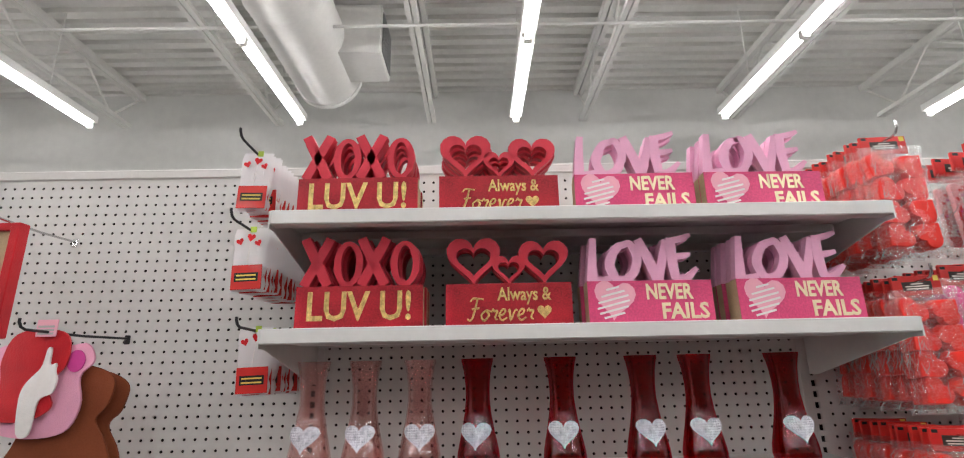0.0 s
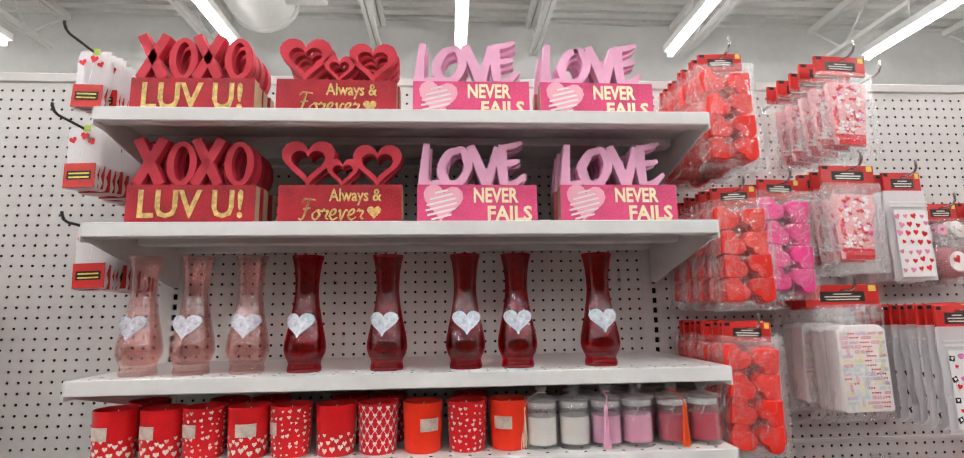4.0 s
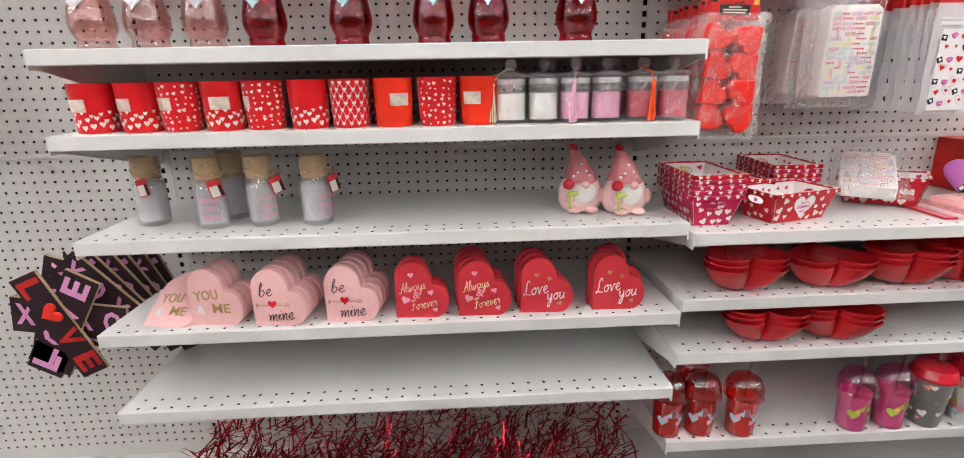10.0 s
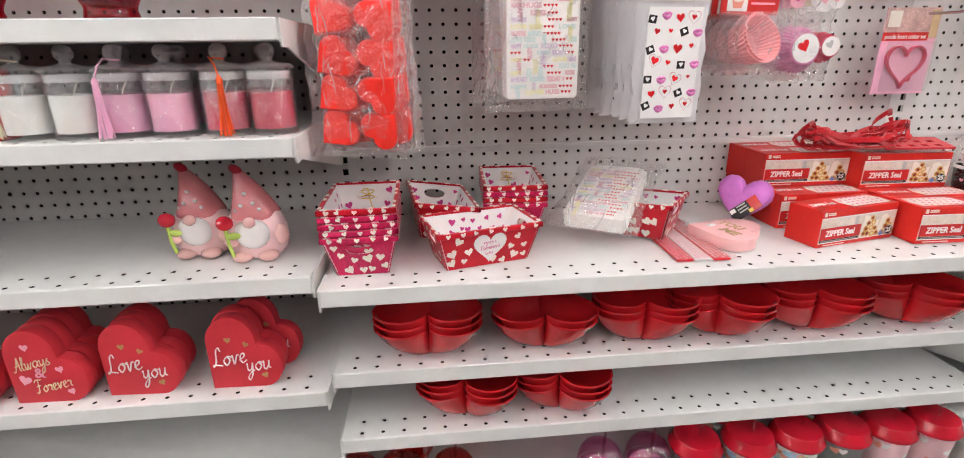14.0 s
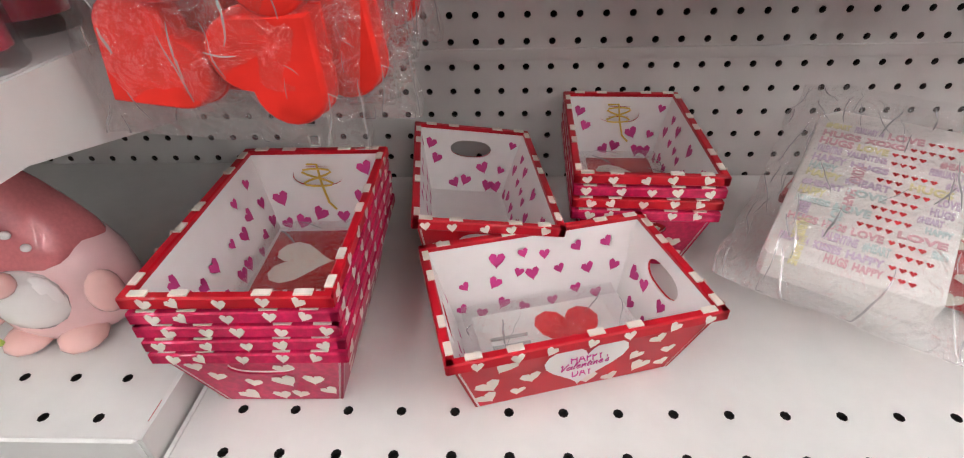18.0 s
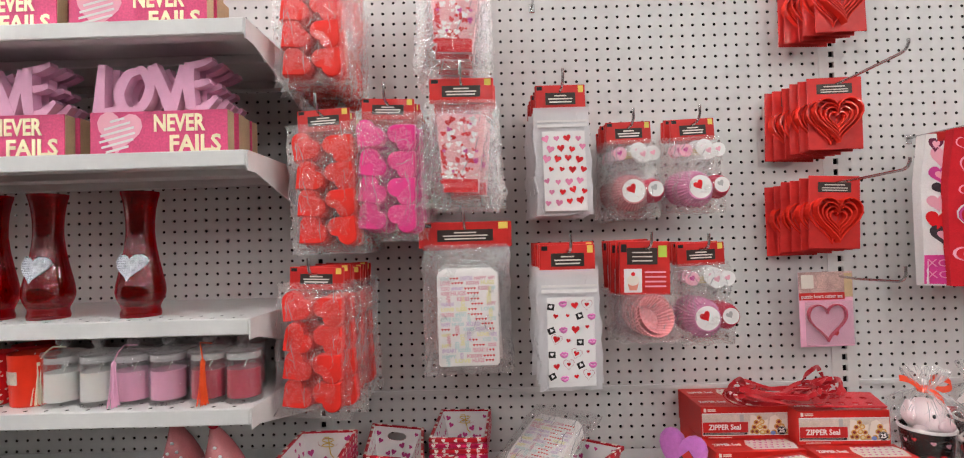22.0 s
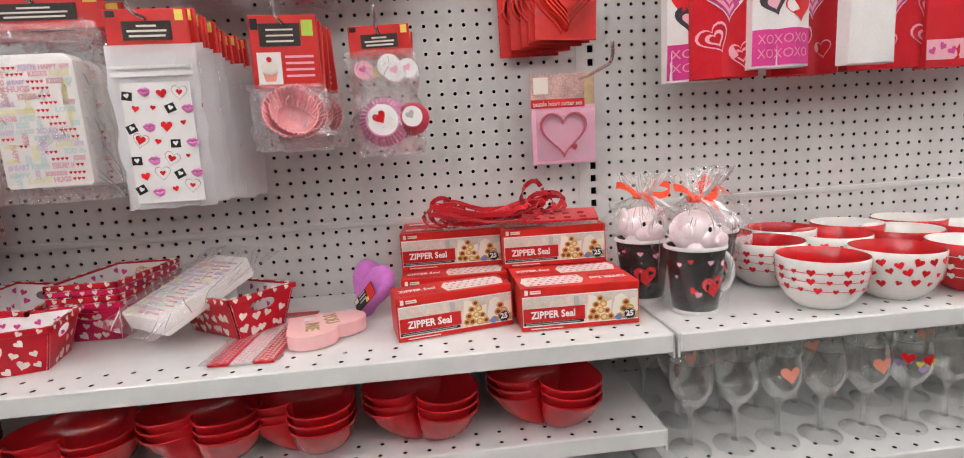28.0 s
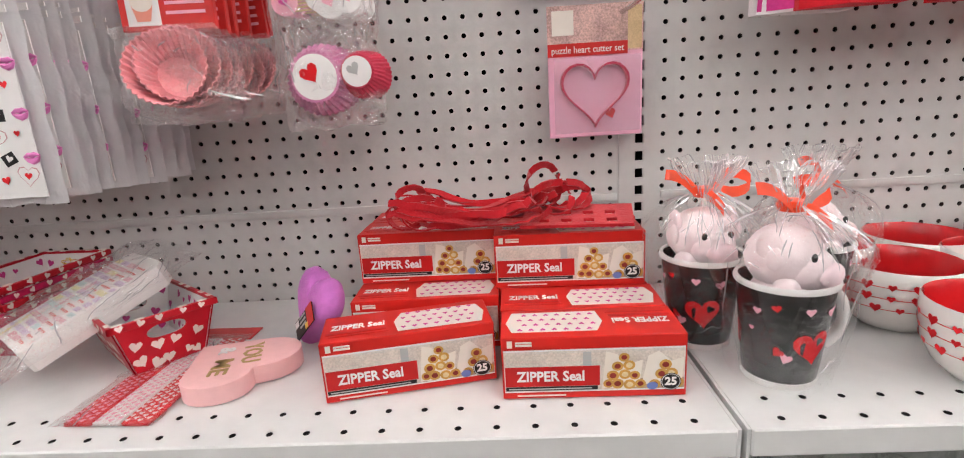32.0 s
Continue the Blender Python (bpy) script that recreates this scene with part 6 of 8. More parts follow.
def towel(kind, w, h):
    lab = {"red": "folded red kitchen towel with printed hearts", "xo": "folded white heart towel with a magenta XOXO border", "white": "folded white kitchen towel with small printed hearts", "band": "folded red towel with a pink heart border"}[kind]
    t = thing("kitchen_towel", pose(0, 0, 0), lab, "towel", "hanging kitchen towels")
    bm = bmesh.new()
    nx, nz = 8, 16
    r = random.Random(len(kind) + int(w * 1000))
    off = r.uniform(0, 30)
    def surf(u, v):
        pinch = 1 - 0.30 * max(0, 1 - v * 3)
        x = (u - 0.5) * w * pinch
        y = -0.012 - 0.010 * math.sin(u * math.pi) + 0.007 * noise.noise((u * 4 + off, v * 2, 0)) * v + 0.006 * math.sin(u * 9 + off) * v
        return (x, y, -v * h)
    g = [[bm.verts.new(surf(i / nx, j / nz)) for i in range(nx + 1)] for j in range(nz + 1)]
    b = [[bm.verts.new((q.co.x, 0.010 + 0.3 * q.co.y * 0, q.co.z)) for q in row] for row in g]
    for a, flip in ((g, False), (b, True)):
        for j in range(nz):
            for i in range(nx):
                q = (a[j][i], a[j + 1][i], a[j + 1][i + 1], a[j][i + 1])
                bm.faces.new(q[::-1] if flip else q)
    for j in range(nz):
        for i in (0, nx):
            bm.faces.new((g[j][i], b[j][i], b[j + 1][i], g[j + 1][i]))
    for i in range(nx):
        for j in (0, nz):
            bm.faces.new((g[j][i], g[j][i + 1], b[j][i + 1], b[j][i]))
    bmesh.ops.recalc_face_normals(bm, faces=bm.faces)
    part("cloth", bm, M_TRED if kind in ("red", "band") else M_TWHITE, t)
    f = lambda u, v: (lambda p: (p[0], p[1] - 0.0009, p[2]))(surf(0.5 + u / w, v))
    def on(spots, m, nm="heart_print", lift=0.0):
        bm2 = bmesh.new()
        for u, v, ww, turn in spots:
            c, s = math.cos(turn), math.sin(turn)
            o = [(x * c - z * s, x * s + z * c) for x, z in heart_outline(ww, ww * 0.95, 26, 0, -ww * 0.45)]
            pts = []
            for x, z in o:
                p = f(max(-w * 0.49, min(w * 0.49, u + x)), min(0.985, max(0.03, v - z / h)))
                pts.append((p[0], p[1] - lift, p[2]))
            mid = Vector(np.mean([Vector(q) for q in pts], axis=0))
            p = f(max(-w * 0.49, min(w * 0.49, u)), min(0.985, max(0.03, v)))
            c0 = bm2.verts.new((p[0], p[1] - lift, p[2]))
            vs = [bm2.verts.new(q) for q in pts]
            for i in range(len(vs)):
                bm2.faces.new((c0, vs[i], vs[(i + 1) % len(vs)]))
        part(nm, bm2, m, t)
    def strip(v0, v1, m, nm):
        bm2 = bmesh.new()
        rows = [[bm2.verts.new(f((i / 12 - 0.5) * w * 0.995, v0 + (v1 - v0) * j / 4)) for i in range(13)] for j in range(5)]
        for j in range(4):
            for i in range(12):
                bm2.faces.new((rows[j][i], rows[j + 1][i], rows[j + 1][i + 1], rows[j][i + 1]))
        return part(nm, bm2, m, t)
    def scatter(n, lo, hi, v0=0.05, v1=0.95):
        """Hearts over the cloth on a loose grid."""
        out = []
        cols = max(2, int(w / 0.05))
        for i in range(n):
            u = ((i % cols) + 0.5 + r.uniform(-0.2, 0.2)) / cols - 0.5
            v = v0 + (v1 - v0) * ((i // cols) + 0.5 + (0.4 if (i % cols) % 2 else 0) + r.uniform(-0.15, 0.15)) / (n / cols + 0.4)
            out.append((u * w * 0.92, min(v, v1), r.uniform(lo, hi), r.uniform(-0.5, 0.5)))
        return out

    if kind == "red":
        big = scatter(int(w / 0.05) * 6, 0.032, 0.060)
        big = [q for q in big if abs(q[1] - 0.60) > 0.17 or abs(q[0]) > 0.05]
        for k, (q, m) in enumerate(((1.0, M_WHITE), (0.93, M_MAGENTA), (0.74, M_PINK), (0.50, M_MAGENTA), (0.34, M_PINK), (0.18, M_MAGENTA))):
            on([(0.0, 0.60, 0.088 * q, 0.08)], m, lift=0.0004 * k)
        for i, (u, v, ww, a) in enumerate(big):
            for k, (q, m) in enumerate(((1.0, M_PINK), (0.86, M_TRED), (0.55, M_PINK), (0.36, M_TRED))):
                if ww > 0.045 or k < 2 or (i % 2 and k < 3):
                    on([(u, v, ww * q, a)], m, lift=0.0004 * k)
    elif kind == "xo":
        hs = scatter(int(w / 0.05) * 7, 0.034, 0.052, 0.03, 0.76)
        plum = mat("plum_print", (0.16, 0.02, 0.06), 0.7)
        for i, q in enumerate(hs):
            on([q], (plum, M_PINK, M_RED, M_MAGENTA, mat("charcoal_glitter_print", (0.06, 0.045, 0.055), 0.6, vary=0.5, scale=300))[(i * 3 + i // 4) % 5])
            if i % 4 == 0:
                on([(q[0], q[1], q[2] * 0.5, q[3])], M_PINK, lift=0.0006)
        band = strip(0.80, 0.99, M_TPINK, "border")
        for k in range(2):
            bm2 = text_mesh("XOXOXO", 0.022, w * 0.86, 0.0003)
            p = f(0, 0.855 + 0.075 * k)
            bmesh.ops.transform(bm2, matrix=Matrix.Translation((0, p[1] - 0.010, p[2])) @ pose(0, 0, 0, 90), verts=bm2.verts)
            for q in bm2.verts:
                q.co.y = f(q.co.x, 0.855 + 0.075 * k)[1] - 0.0012
            part("lettering", bm2, M_PINK, band, smooth=False)
    elif kind == "white":
        on([(0.02, 0.30, 0.030, 0.1), (-0.02, 0.50, 0.026, -0.2)], mat("yellow_heart_print", (0.80, 0.68, 0.15), 0.7))
        on([(0.028, 0.58, 0.028, 0.2), (-0.03, 0.2, 0.024, 0.2)], M_PINK)
    else:
        for v in (0.44, 0.905):
            strip(v - 0.055, v + 0.055, mat("towel_rose", (0.80, 0.42, 0.47), 0.9), "border")
            on([((k - 4) * w / 9.2, v + (0.012, -0.014)[k % 2], 0.015, 0.5 * (-1) ** k) for k in range(9)], M_MAGENTA, lift=0.0008)
    return t


for kind, x, y, zt, w, h, yaw in (("xo", 2.605, -0.085, 1.565, 0.115, 0.325, 6), ("red", 2.640, -0.122, 1.570, 0.112, 0.330, -4), ("xo", 2.722, -0.150, 1.560, 0.100, 0.31, -6), ("red", 2.80, -0.105, 1.570, 0.120, 0.330, 3), ("white", 2.858, -0.185, 1.560, 0.095, 0.315, 4), ("red", 2.98, -0.09, 1.57, 0.16, 0.325, -4), ("xo", 3.02, -0.06, 1.57, 0.11, 0.32, 3), ("band", 3.125, -0.115, 1.565, 0.19, 0.325, -3), ("red", 3.30, -0.09, 1.57, 0.14, 0.32, 3)):
    tw = towel(kind, w, h)
    tw.matrix_basis = pose(x, y, zt, 0, 0, yaw)
    part("hang_loop", boxes(((-0.022, -0.022, -0.018), (0.022, 0.012, 0.004)), bev=0.002), M_REDCARD, tw, "red cardboard hang tab", smooth=False)
for x, ln in ((2.61, 0.27), (2.722, 0.30), (2.858, 0.31), (3.125, 0.30)):
    hook(x, 1.575, ln, 0.03)

# ---- section B shelf: paper baskets ----
M_BRED = mat("basket_red", (0.52, 0.008, 0.020), 0.35, vary=0.06, coat=0.08)
M_BPINK = mat("basket_magenta_red", (0.58, 0.012, 0.085), 0.28, vary=0.35, scale=18, coat=0.2)
M_BWHITE = mat("basket_lining", (0.84, 0.81, 0.80), 0.45, vary=0.03)
M_PURPLE = mat("purple_heart_print", (0.58, 0.05, 0.24), 0.45, vary=0.05)


def basket(kind):
    """A tapered paper basket, 0.178 by 0.116 at the rim, 0.072 high, oval grips in the short ends."""
    kind, var = kind.split(" ")[0], len(kind)
    lab = {"red": "red paper basket with white hearts and white heart lining", "label": "red paper basket with white hearts and Happy Valentine's Day label", "magenta": "shiny magenta-red paper basket with cream hearts"}[kind]
    b = thing("paper_basket", pose(0, 0, 0), lab, "basket", "heart print baskets")
    LB, LT, DB, DT, H = 0.140, 0.174, 0.080, 0.112, 0.066
    out = M_BPINK if kind == "magenta" else M_BRED
    r = random.Random(var)
    part("base", boxes(((-LB / 2, -DB / 2, 0), (LB / 2, DB / 2, 0.003))), M_BWHITE, b, smooth=False)
    for side in range(4):
        lb, lt, off0, off1 = (LB, LT, DB / 2, DT / 2) if side % 2 == 0 else (DB, DT, LB / 2, LT / 2)
        turn = pose(0, 0, 0, 0, 0, 90 * side)
        slope = lambda v: -(off0 + (off1 - off0) * v / H)
        poly = [(-lb / 2, 0.0), (lb / 2, 0.0), (lt / 2, H), (-lt / 2, H)]
        hole = []
        if side % 2:
            hole = [[(0.021 * math.copysign(1, math.cos(a)) * abs(math.cos(a)) ** 0.7, 0.046 + 0.0085 * math.sin(a)) for a in [2 * math.pi * k / 20 for k in range(20)]]]
        for nm, m, y0, y1 in (("outer_panel", out, 0.0, 0.0016), ("lining_panel", M_BWHITE, 0.0016, 0.003)):
            bm = prism(bmesh.new(), poly, y0, y1, 0.0, hole)
            for q in bm.verts:
                q.co.y += slope(q.co.z)
            bmesh.ops.transform(bm, matrix=turn, verts=bm.verts)
            pan = part(nm, bm, m, b, smooth=False)
            spots = []
            step = 0.0205 if nm == "outer_panel" else 0.021
            nz, nu = int(H / step) + 1, int(lt / step)
            for j in range(nz):
                for i in range(nu):
                    v = 0.010 + j * step + r.uniform(-0.005, 0.005)
                    half = lb / 2 + (lt - lb) / 2 * v / H - 0.008
                    u = -half + (2 * half) * (i + (0.5 if j % 2 else 0.0)) / max(1, nu - 1) + r.uniform(-0.005, 0.005)
                    if abs(u) > half or v > H - (0.016 if nm == "outer_panel" else 0.012):
                        continue
                    if hole and abs(u) < 0.029 and abs(v - 0.046) < 0.016:
                        continue
                    if kind == "label" and side == 0 and abs(u) < 0.034 and 0.012 < v < 0.072 and nm == "outer_panel":
                        continue
                    spots.append((u, v, r.uniform(0.011, 0.0175) if nm == "outer_panel" else r.uniform(0.008, 0.014), r.uniform(-0.6, 0.6)))
            lift = -0.0006 if nm == "outer_panel" else 0.0036
            bm = hearts_on(lambda u, v: (u, slope(v) + lift, v), spots, 12)
            if nm != "outer_panel":
                bmesh.ops.reverse_faces(bm, faces=bm.faces)
            bmesh.ops.transform(bm, matrix=turn, verts=bm.verts)
            part("heart_print", bm, M_CREAM if nm == "outer_panel" else M_PURPLE, pan)
        bm = bmesh.new()
        box(bm, (-lt / 2 - 0.0026, slope(H) - 0.0026, H - 0.0072), (lt / 2 + 0.0026, slope(H) + 0.0036, H + 0.0012), 0.0010)
        bmesh.ops.transform(bm, matrix=turn, verts=bm.verts)
        rim = part("rim_band", bm, out, b, smooth=False)
        n = int(lt / 0.022)
        shift = r.uniform(-0.005, 0.005)
        bm = hearts_on(lambda u, v: (u, slope(H) - 0.0030, v), [((i + 0.5 - n / 2) * lt / n + shift + r.uniform(-0.004, 0.004), H - 0.0032 + r.uniform(-0.0008, 0.0008), r.uniform(0.0078, 0.0092), r.uniform(-0.6, 0.6)) for i in range(n)], 12)
        bmesh.ops.transform(bm, matrix=turn, verts=bm.verts)
        part("heart_print", bm, M_CREAM, rim)
        bm = bmesh.new()
        for i in range(n):
            u = (i + 0.5 - n / 2) * lt / n + shift
            if i % 3 == 2:
                continue
            box(bm, (u - 0.0045, slope(H) - 0.0010, H + 0.0012), (u + 0.0055, slope(H) + 0.0036, H + 0.0022))
        bmesh.ops.transform(bm, matrix=turn, verts=bm.verts)
        part("rim_print", bm, M_CREAM, rim, smooth=False)
        if kind == "label" and side == 0:
            bm = hearts_on(lambda u, v: (u, slope(v) - 0.0012, v), [(0, 0.030, 0.056, 0)], 28)
            lb2 = part("label", bm, M_WHITE, b, "white heart label")
            for t, v, s, w in (("HAPPY", 0.043, 0.0085, 0.022), ("Valentine's", 0.0335, 0.0100, 0.034), ("DAY", 0.0235, 0.0085, 0.014)):
                if t.startswith("V"):
                    script("lettering", t, w, 0.0042, (0, 0, v - 0.003), M_MAGENTA, lb2, 0.00035, 6, front=lambda x, z: slope(z) - 0.0016)
                    continue
                bm = text_mesh(t, s, w, 0.0002)
                bmesh.ops.transform(bm, matrix=Matrix.Translation((0, slope(v) - 0.0018, v)) @ pose(0, 0, 0, 90 - 12), verts=bm.verts)
                part("lettering", bm, M_MAGENTA, lb2, smooth=False)
    return b


BK = {k: basket(k) for k in ("red", "red two", "label", "magenta", "magenta two", "magenta three")}
BZ = B_Z[0]
for i in range(5):
    put(BK[("magenta", "magenta two", "magenta three", "magenta", "red two")[i]], pose(1.282, -0.242, BZ + 0.0005 + 0.0110 * i, 0, 0, 91 + 0.6 * (i % 2)))
put(BK["label"], pose(1.471, -0.260, BZ + 0.0005, 0, 0, 15))
put(BK["red"], pose(1.402, -0.128, BZ + 0.012, 9, 0, 97))
for i in range(4):
    put(BK[("magenta", "red two", "magenta two", "red")[i]], pose(1.550, -0.094, BZ + 0.0005 + 0.0110 * i, 0, 0, 87))
put(BK["red"], pose(1.772, -0.168, BZ + 0.004, 0, 0, -40) @ pose(0, 0, 0, 0, -3, 0))


def insert_card(x, y, z, yaw, m, lab, tilt=0):
    c = thing("basket_insert", pose(x, y, z, tilt, 0, yaw), lab, "card", "basket inserts")
    part("card", boxes(((-0.055, -0.032, 0), (0.055, 0.032, 0.0015)), bev=0.0004), m, c, smooth=False)
    part("heart_print", hearts_on(lambda u, v: (u, v, 0.0019), [(0.014, 0.0, 0.050, 0)], 20), M_RED if m is M_WHITE else M_CREAM, c)
    part("text_bars", boxes(*[((-0.046, -0.02 + 0.008 * k, 0.0015), (-0.018, -0.017 + 0.008 * k, 0.002)) for k in range(4)]), M_WHITE if m is not M_WHITE else M_GREYPRINT, c, smooth=False)
    f = part("film", film_sheet(0.124, 0.080, 0, 0.004, 77, 8, 6), M_FILM, c, "clear film sleeve")
    f.rotation_euler = (radians(-90), 0, 0)
    f.location = (0, 0.040, 0.006)
    return c


insert_card(1.282, -0.240, BZ + 0.050, 92, mat("red_insert", (0.45, 0.025, 0.025), 0.4, vary=0.25, scale=30), "red printed basket insert card under film")
insert_card(1.469, -0.264, BZ + 0.012, 14, M_WHITE, "white basket insert card with a red heart")
insert_card(1.550, -0.094, BZ + 0.040, 88, mat("red_insert", (0.45, 0.025, 0.025), 0.4), "red printed basket insert card under film")


def gold_tie(x, y, z, yaw):
    t = thing("gold_tie", pose(x, y, z, 0, 0, yaw), "thin gold elastic tie knotted on a basket grip", "ribbon", "gold ties")
    m = mat("gold_cord", (0.72, 0.50, 0.10), 0.3, metal=0.7)
    part("cord", tube(bmesh.new(), ((-0.010, 0.004, 0.010), (0, 0, 0.012), (0.002, -0.003, -0.004), (0.006, -0.006, -0.020), (0.012, -0.008, -0.026)), 0.0010, 5), m, t)
    part("bow", tube(bmesh.new(), [(0.012 * math.sin(2 * a), -0.004, 0.002 + 0.008 * math.sin(a)) for a in [k * 0.35 for k in range(19)]], 0.0009, 5), m, t)


for x, y, z in ((1.282, -0.164, BZ + 0.090), (1.552, -0.018, BZ + 0.080)):
    gold_tie(x, y, z, 0)

# liner pack dropped on the far basket
ll = thing("liner_pack", pose(1.713, -0.186, BZ + 0.048, 0, 0, -35), "film pack of white word-print loaf liners lying tilted", "bag")
body = liner_block(ll, 0.108, 0.168, 0.030, 15)
body.matrix_basis = pose(0, -0.082, 0.012, -70)
fl = part("film", film_sheet(0.156, 0.235, 0, 0.030, 44, 12, 16, back=0.022), M_FILM, ll, "crinkled clear film", smooth=False)
fl.matrix_basis = pose(0, -0.112, -0.008, -70) @ Matrix.Translation((0, 0.0, 0.240))

# ribbon pack, heart box, glitter heart
rp = thing("ribbon_pack", pose(1.836, -0.232, BZ + 0.001, 0, 0, -2), "flat film pack of three red and white ribbons", "ribbon pack")
for i, (m, hm) in enumerate(((M_RED, M_PINK), (M_WHITE, M_PINK), (M_RED, M_WHITE))):
    x0 = -0.046 + 0.031 * i
    rb = part("ribbon", boxes(((x0, -0.10, 0), (x0 + 0.029, 0.085, 0.004)), bev=0.0008), m, rp, smooth=False)
    spots = [(x0 + 0.004 + 0.0068 * a, -0.096 + 0.0078 * c + (0.0039 if a % 2 else 0), 0.0062, 0.3) for a in range(4) for c in range(23)]
    part("heart_print", hearts_on(lambda u, v: (u, v, 0.0043), spots, 8), hm, rb)
part("backing_card", boxes(((-0.050, 0.085, 0.001), (0.052, 0.120, 0.0022))), M_REDCARD, rp, smooth=False)
ff = part("film", film_sheet(0.108, 0.200, 0, 0.004, 52, 8, 14), M_FILM, rp, "clear film")
ff.rotation_euler = (radians(-90), 0, 0)
ff.location = (0, 0.092, 0.006)


put(shrink(heart_block("you"), 0.95), pose(1.865, -0.208, BZ + 0.0230, 0, 0, -77) @ pose(0, 0, 0, -90))
gh = thing("glitter_heart", pose(1.980, -0.168, BZ + 0.0015, -18, 4, -52), "purple glitter foam heart leaning on the boxes", "heart")
M_PGLIT = mat("purple_glitter", (0.66, 0.20, 0.62), 0.45, vary=0.12, scale=120, bump=0.4, bump_scale=900, metal=0.05)
bm = bmesh.new()
o = heart_outline(0.102, 0.096, 30, 0, -0.045)
rings = [[bm.verts.new((x * k, y, z * k + 0.045)) for x, z in o] for k, y in ((0.55, -0.017), (0.80, -0.0155), (0.93, -0.011), (1.0, -0.003), (1.0, 0.003), (0.93, 0.011), (0.80, 0.0155), (0.55, 0.017))]
for a, b in zip(rings, rings[1:]):
    for i in range(30):
        bm.faces.new((a[i], b[i], b[(i + 1) % 30], a[(i + 1) % 30]))
bm.faces.new(rings[0])
bm.faces.new(rings[-1][::-1])
bmesh.ops.recalc_face_normals(bm, faces=bm.faces)
part("heart", bm, M_PGLIT, gh)
tg = part("tag", boxes(((-0.013, -0.0010, -0.028), (0.013, 0.0006, 0.028)), bev=0.0004), M_BLACK, gh, "dark hanging tag", smooth=False)
tg.matrix_basis = pose(0.016, -0.0200, 0.036, 0, 40, 0)
part("tag_head", boxes(((-0.013, -0.0016, 0.010), (0.013, -0.0010, 0.028))), M_REDCARD, tg, smooth=False)
part("tag_sticker", boxes(((0.005, -0.0020, 0.004), (0.012, -0.0015, 0.012))), M_YELLOW, tg, smooth=False)
part("tag_code", boxes(((-0.011, -0.0016, -0.026), (-0.003, -0.0010, -0.016))), M_WHITE, tg, smooth=False)
part("tag_bars", boxes(*[((-0.011 + 0.006 * k, -0.0016, -0.012), (-0.0085 + 0.006 * k, -0.0010, 0.006)) for k in range(3)]), M_GREYPRINT, tg, smooth=False)

# ---- zipper bag boxes ----
M_ZRED = mat("carton_red", (0.62, 0.022, 0.016), 0.36, vary=0.06)
M_ZDARK = mat("carton_deep_red", (0.52, 0.014, 0.014), 0.36, vary=0.08)
M_PHOTO = mat("kitchen_photo", (0.68, 0.60, 0.53), 0.4, vary=0.25, scale=40)
M_SNACK = (mat("snack_gold", (0.62, 0.34, 0.08), 0.45, vary=0.3, scale=90), mat("snack_jam", (0.26, 0.03, 0.02), 0.45, vary=0.3, scale=90), mat("snack_cream", (0.76, 0.62, 0.36), 0.45, vary=0.2, scale=90))


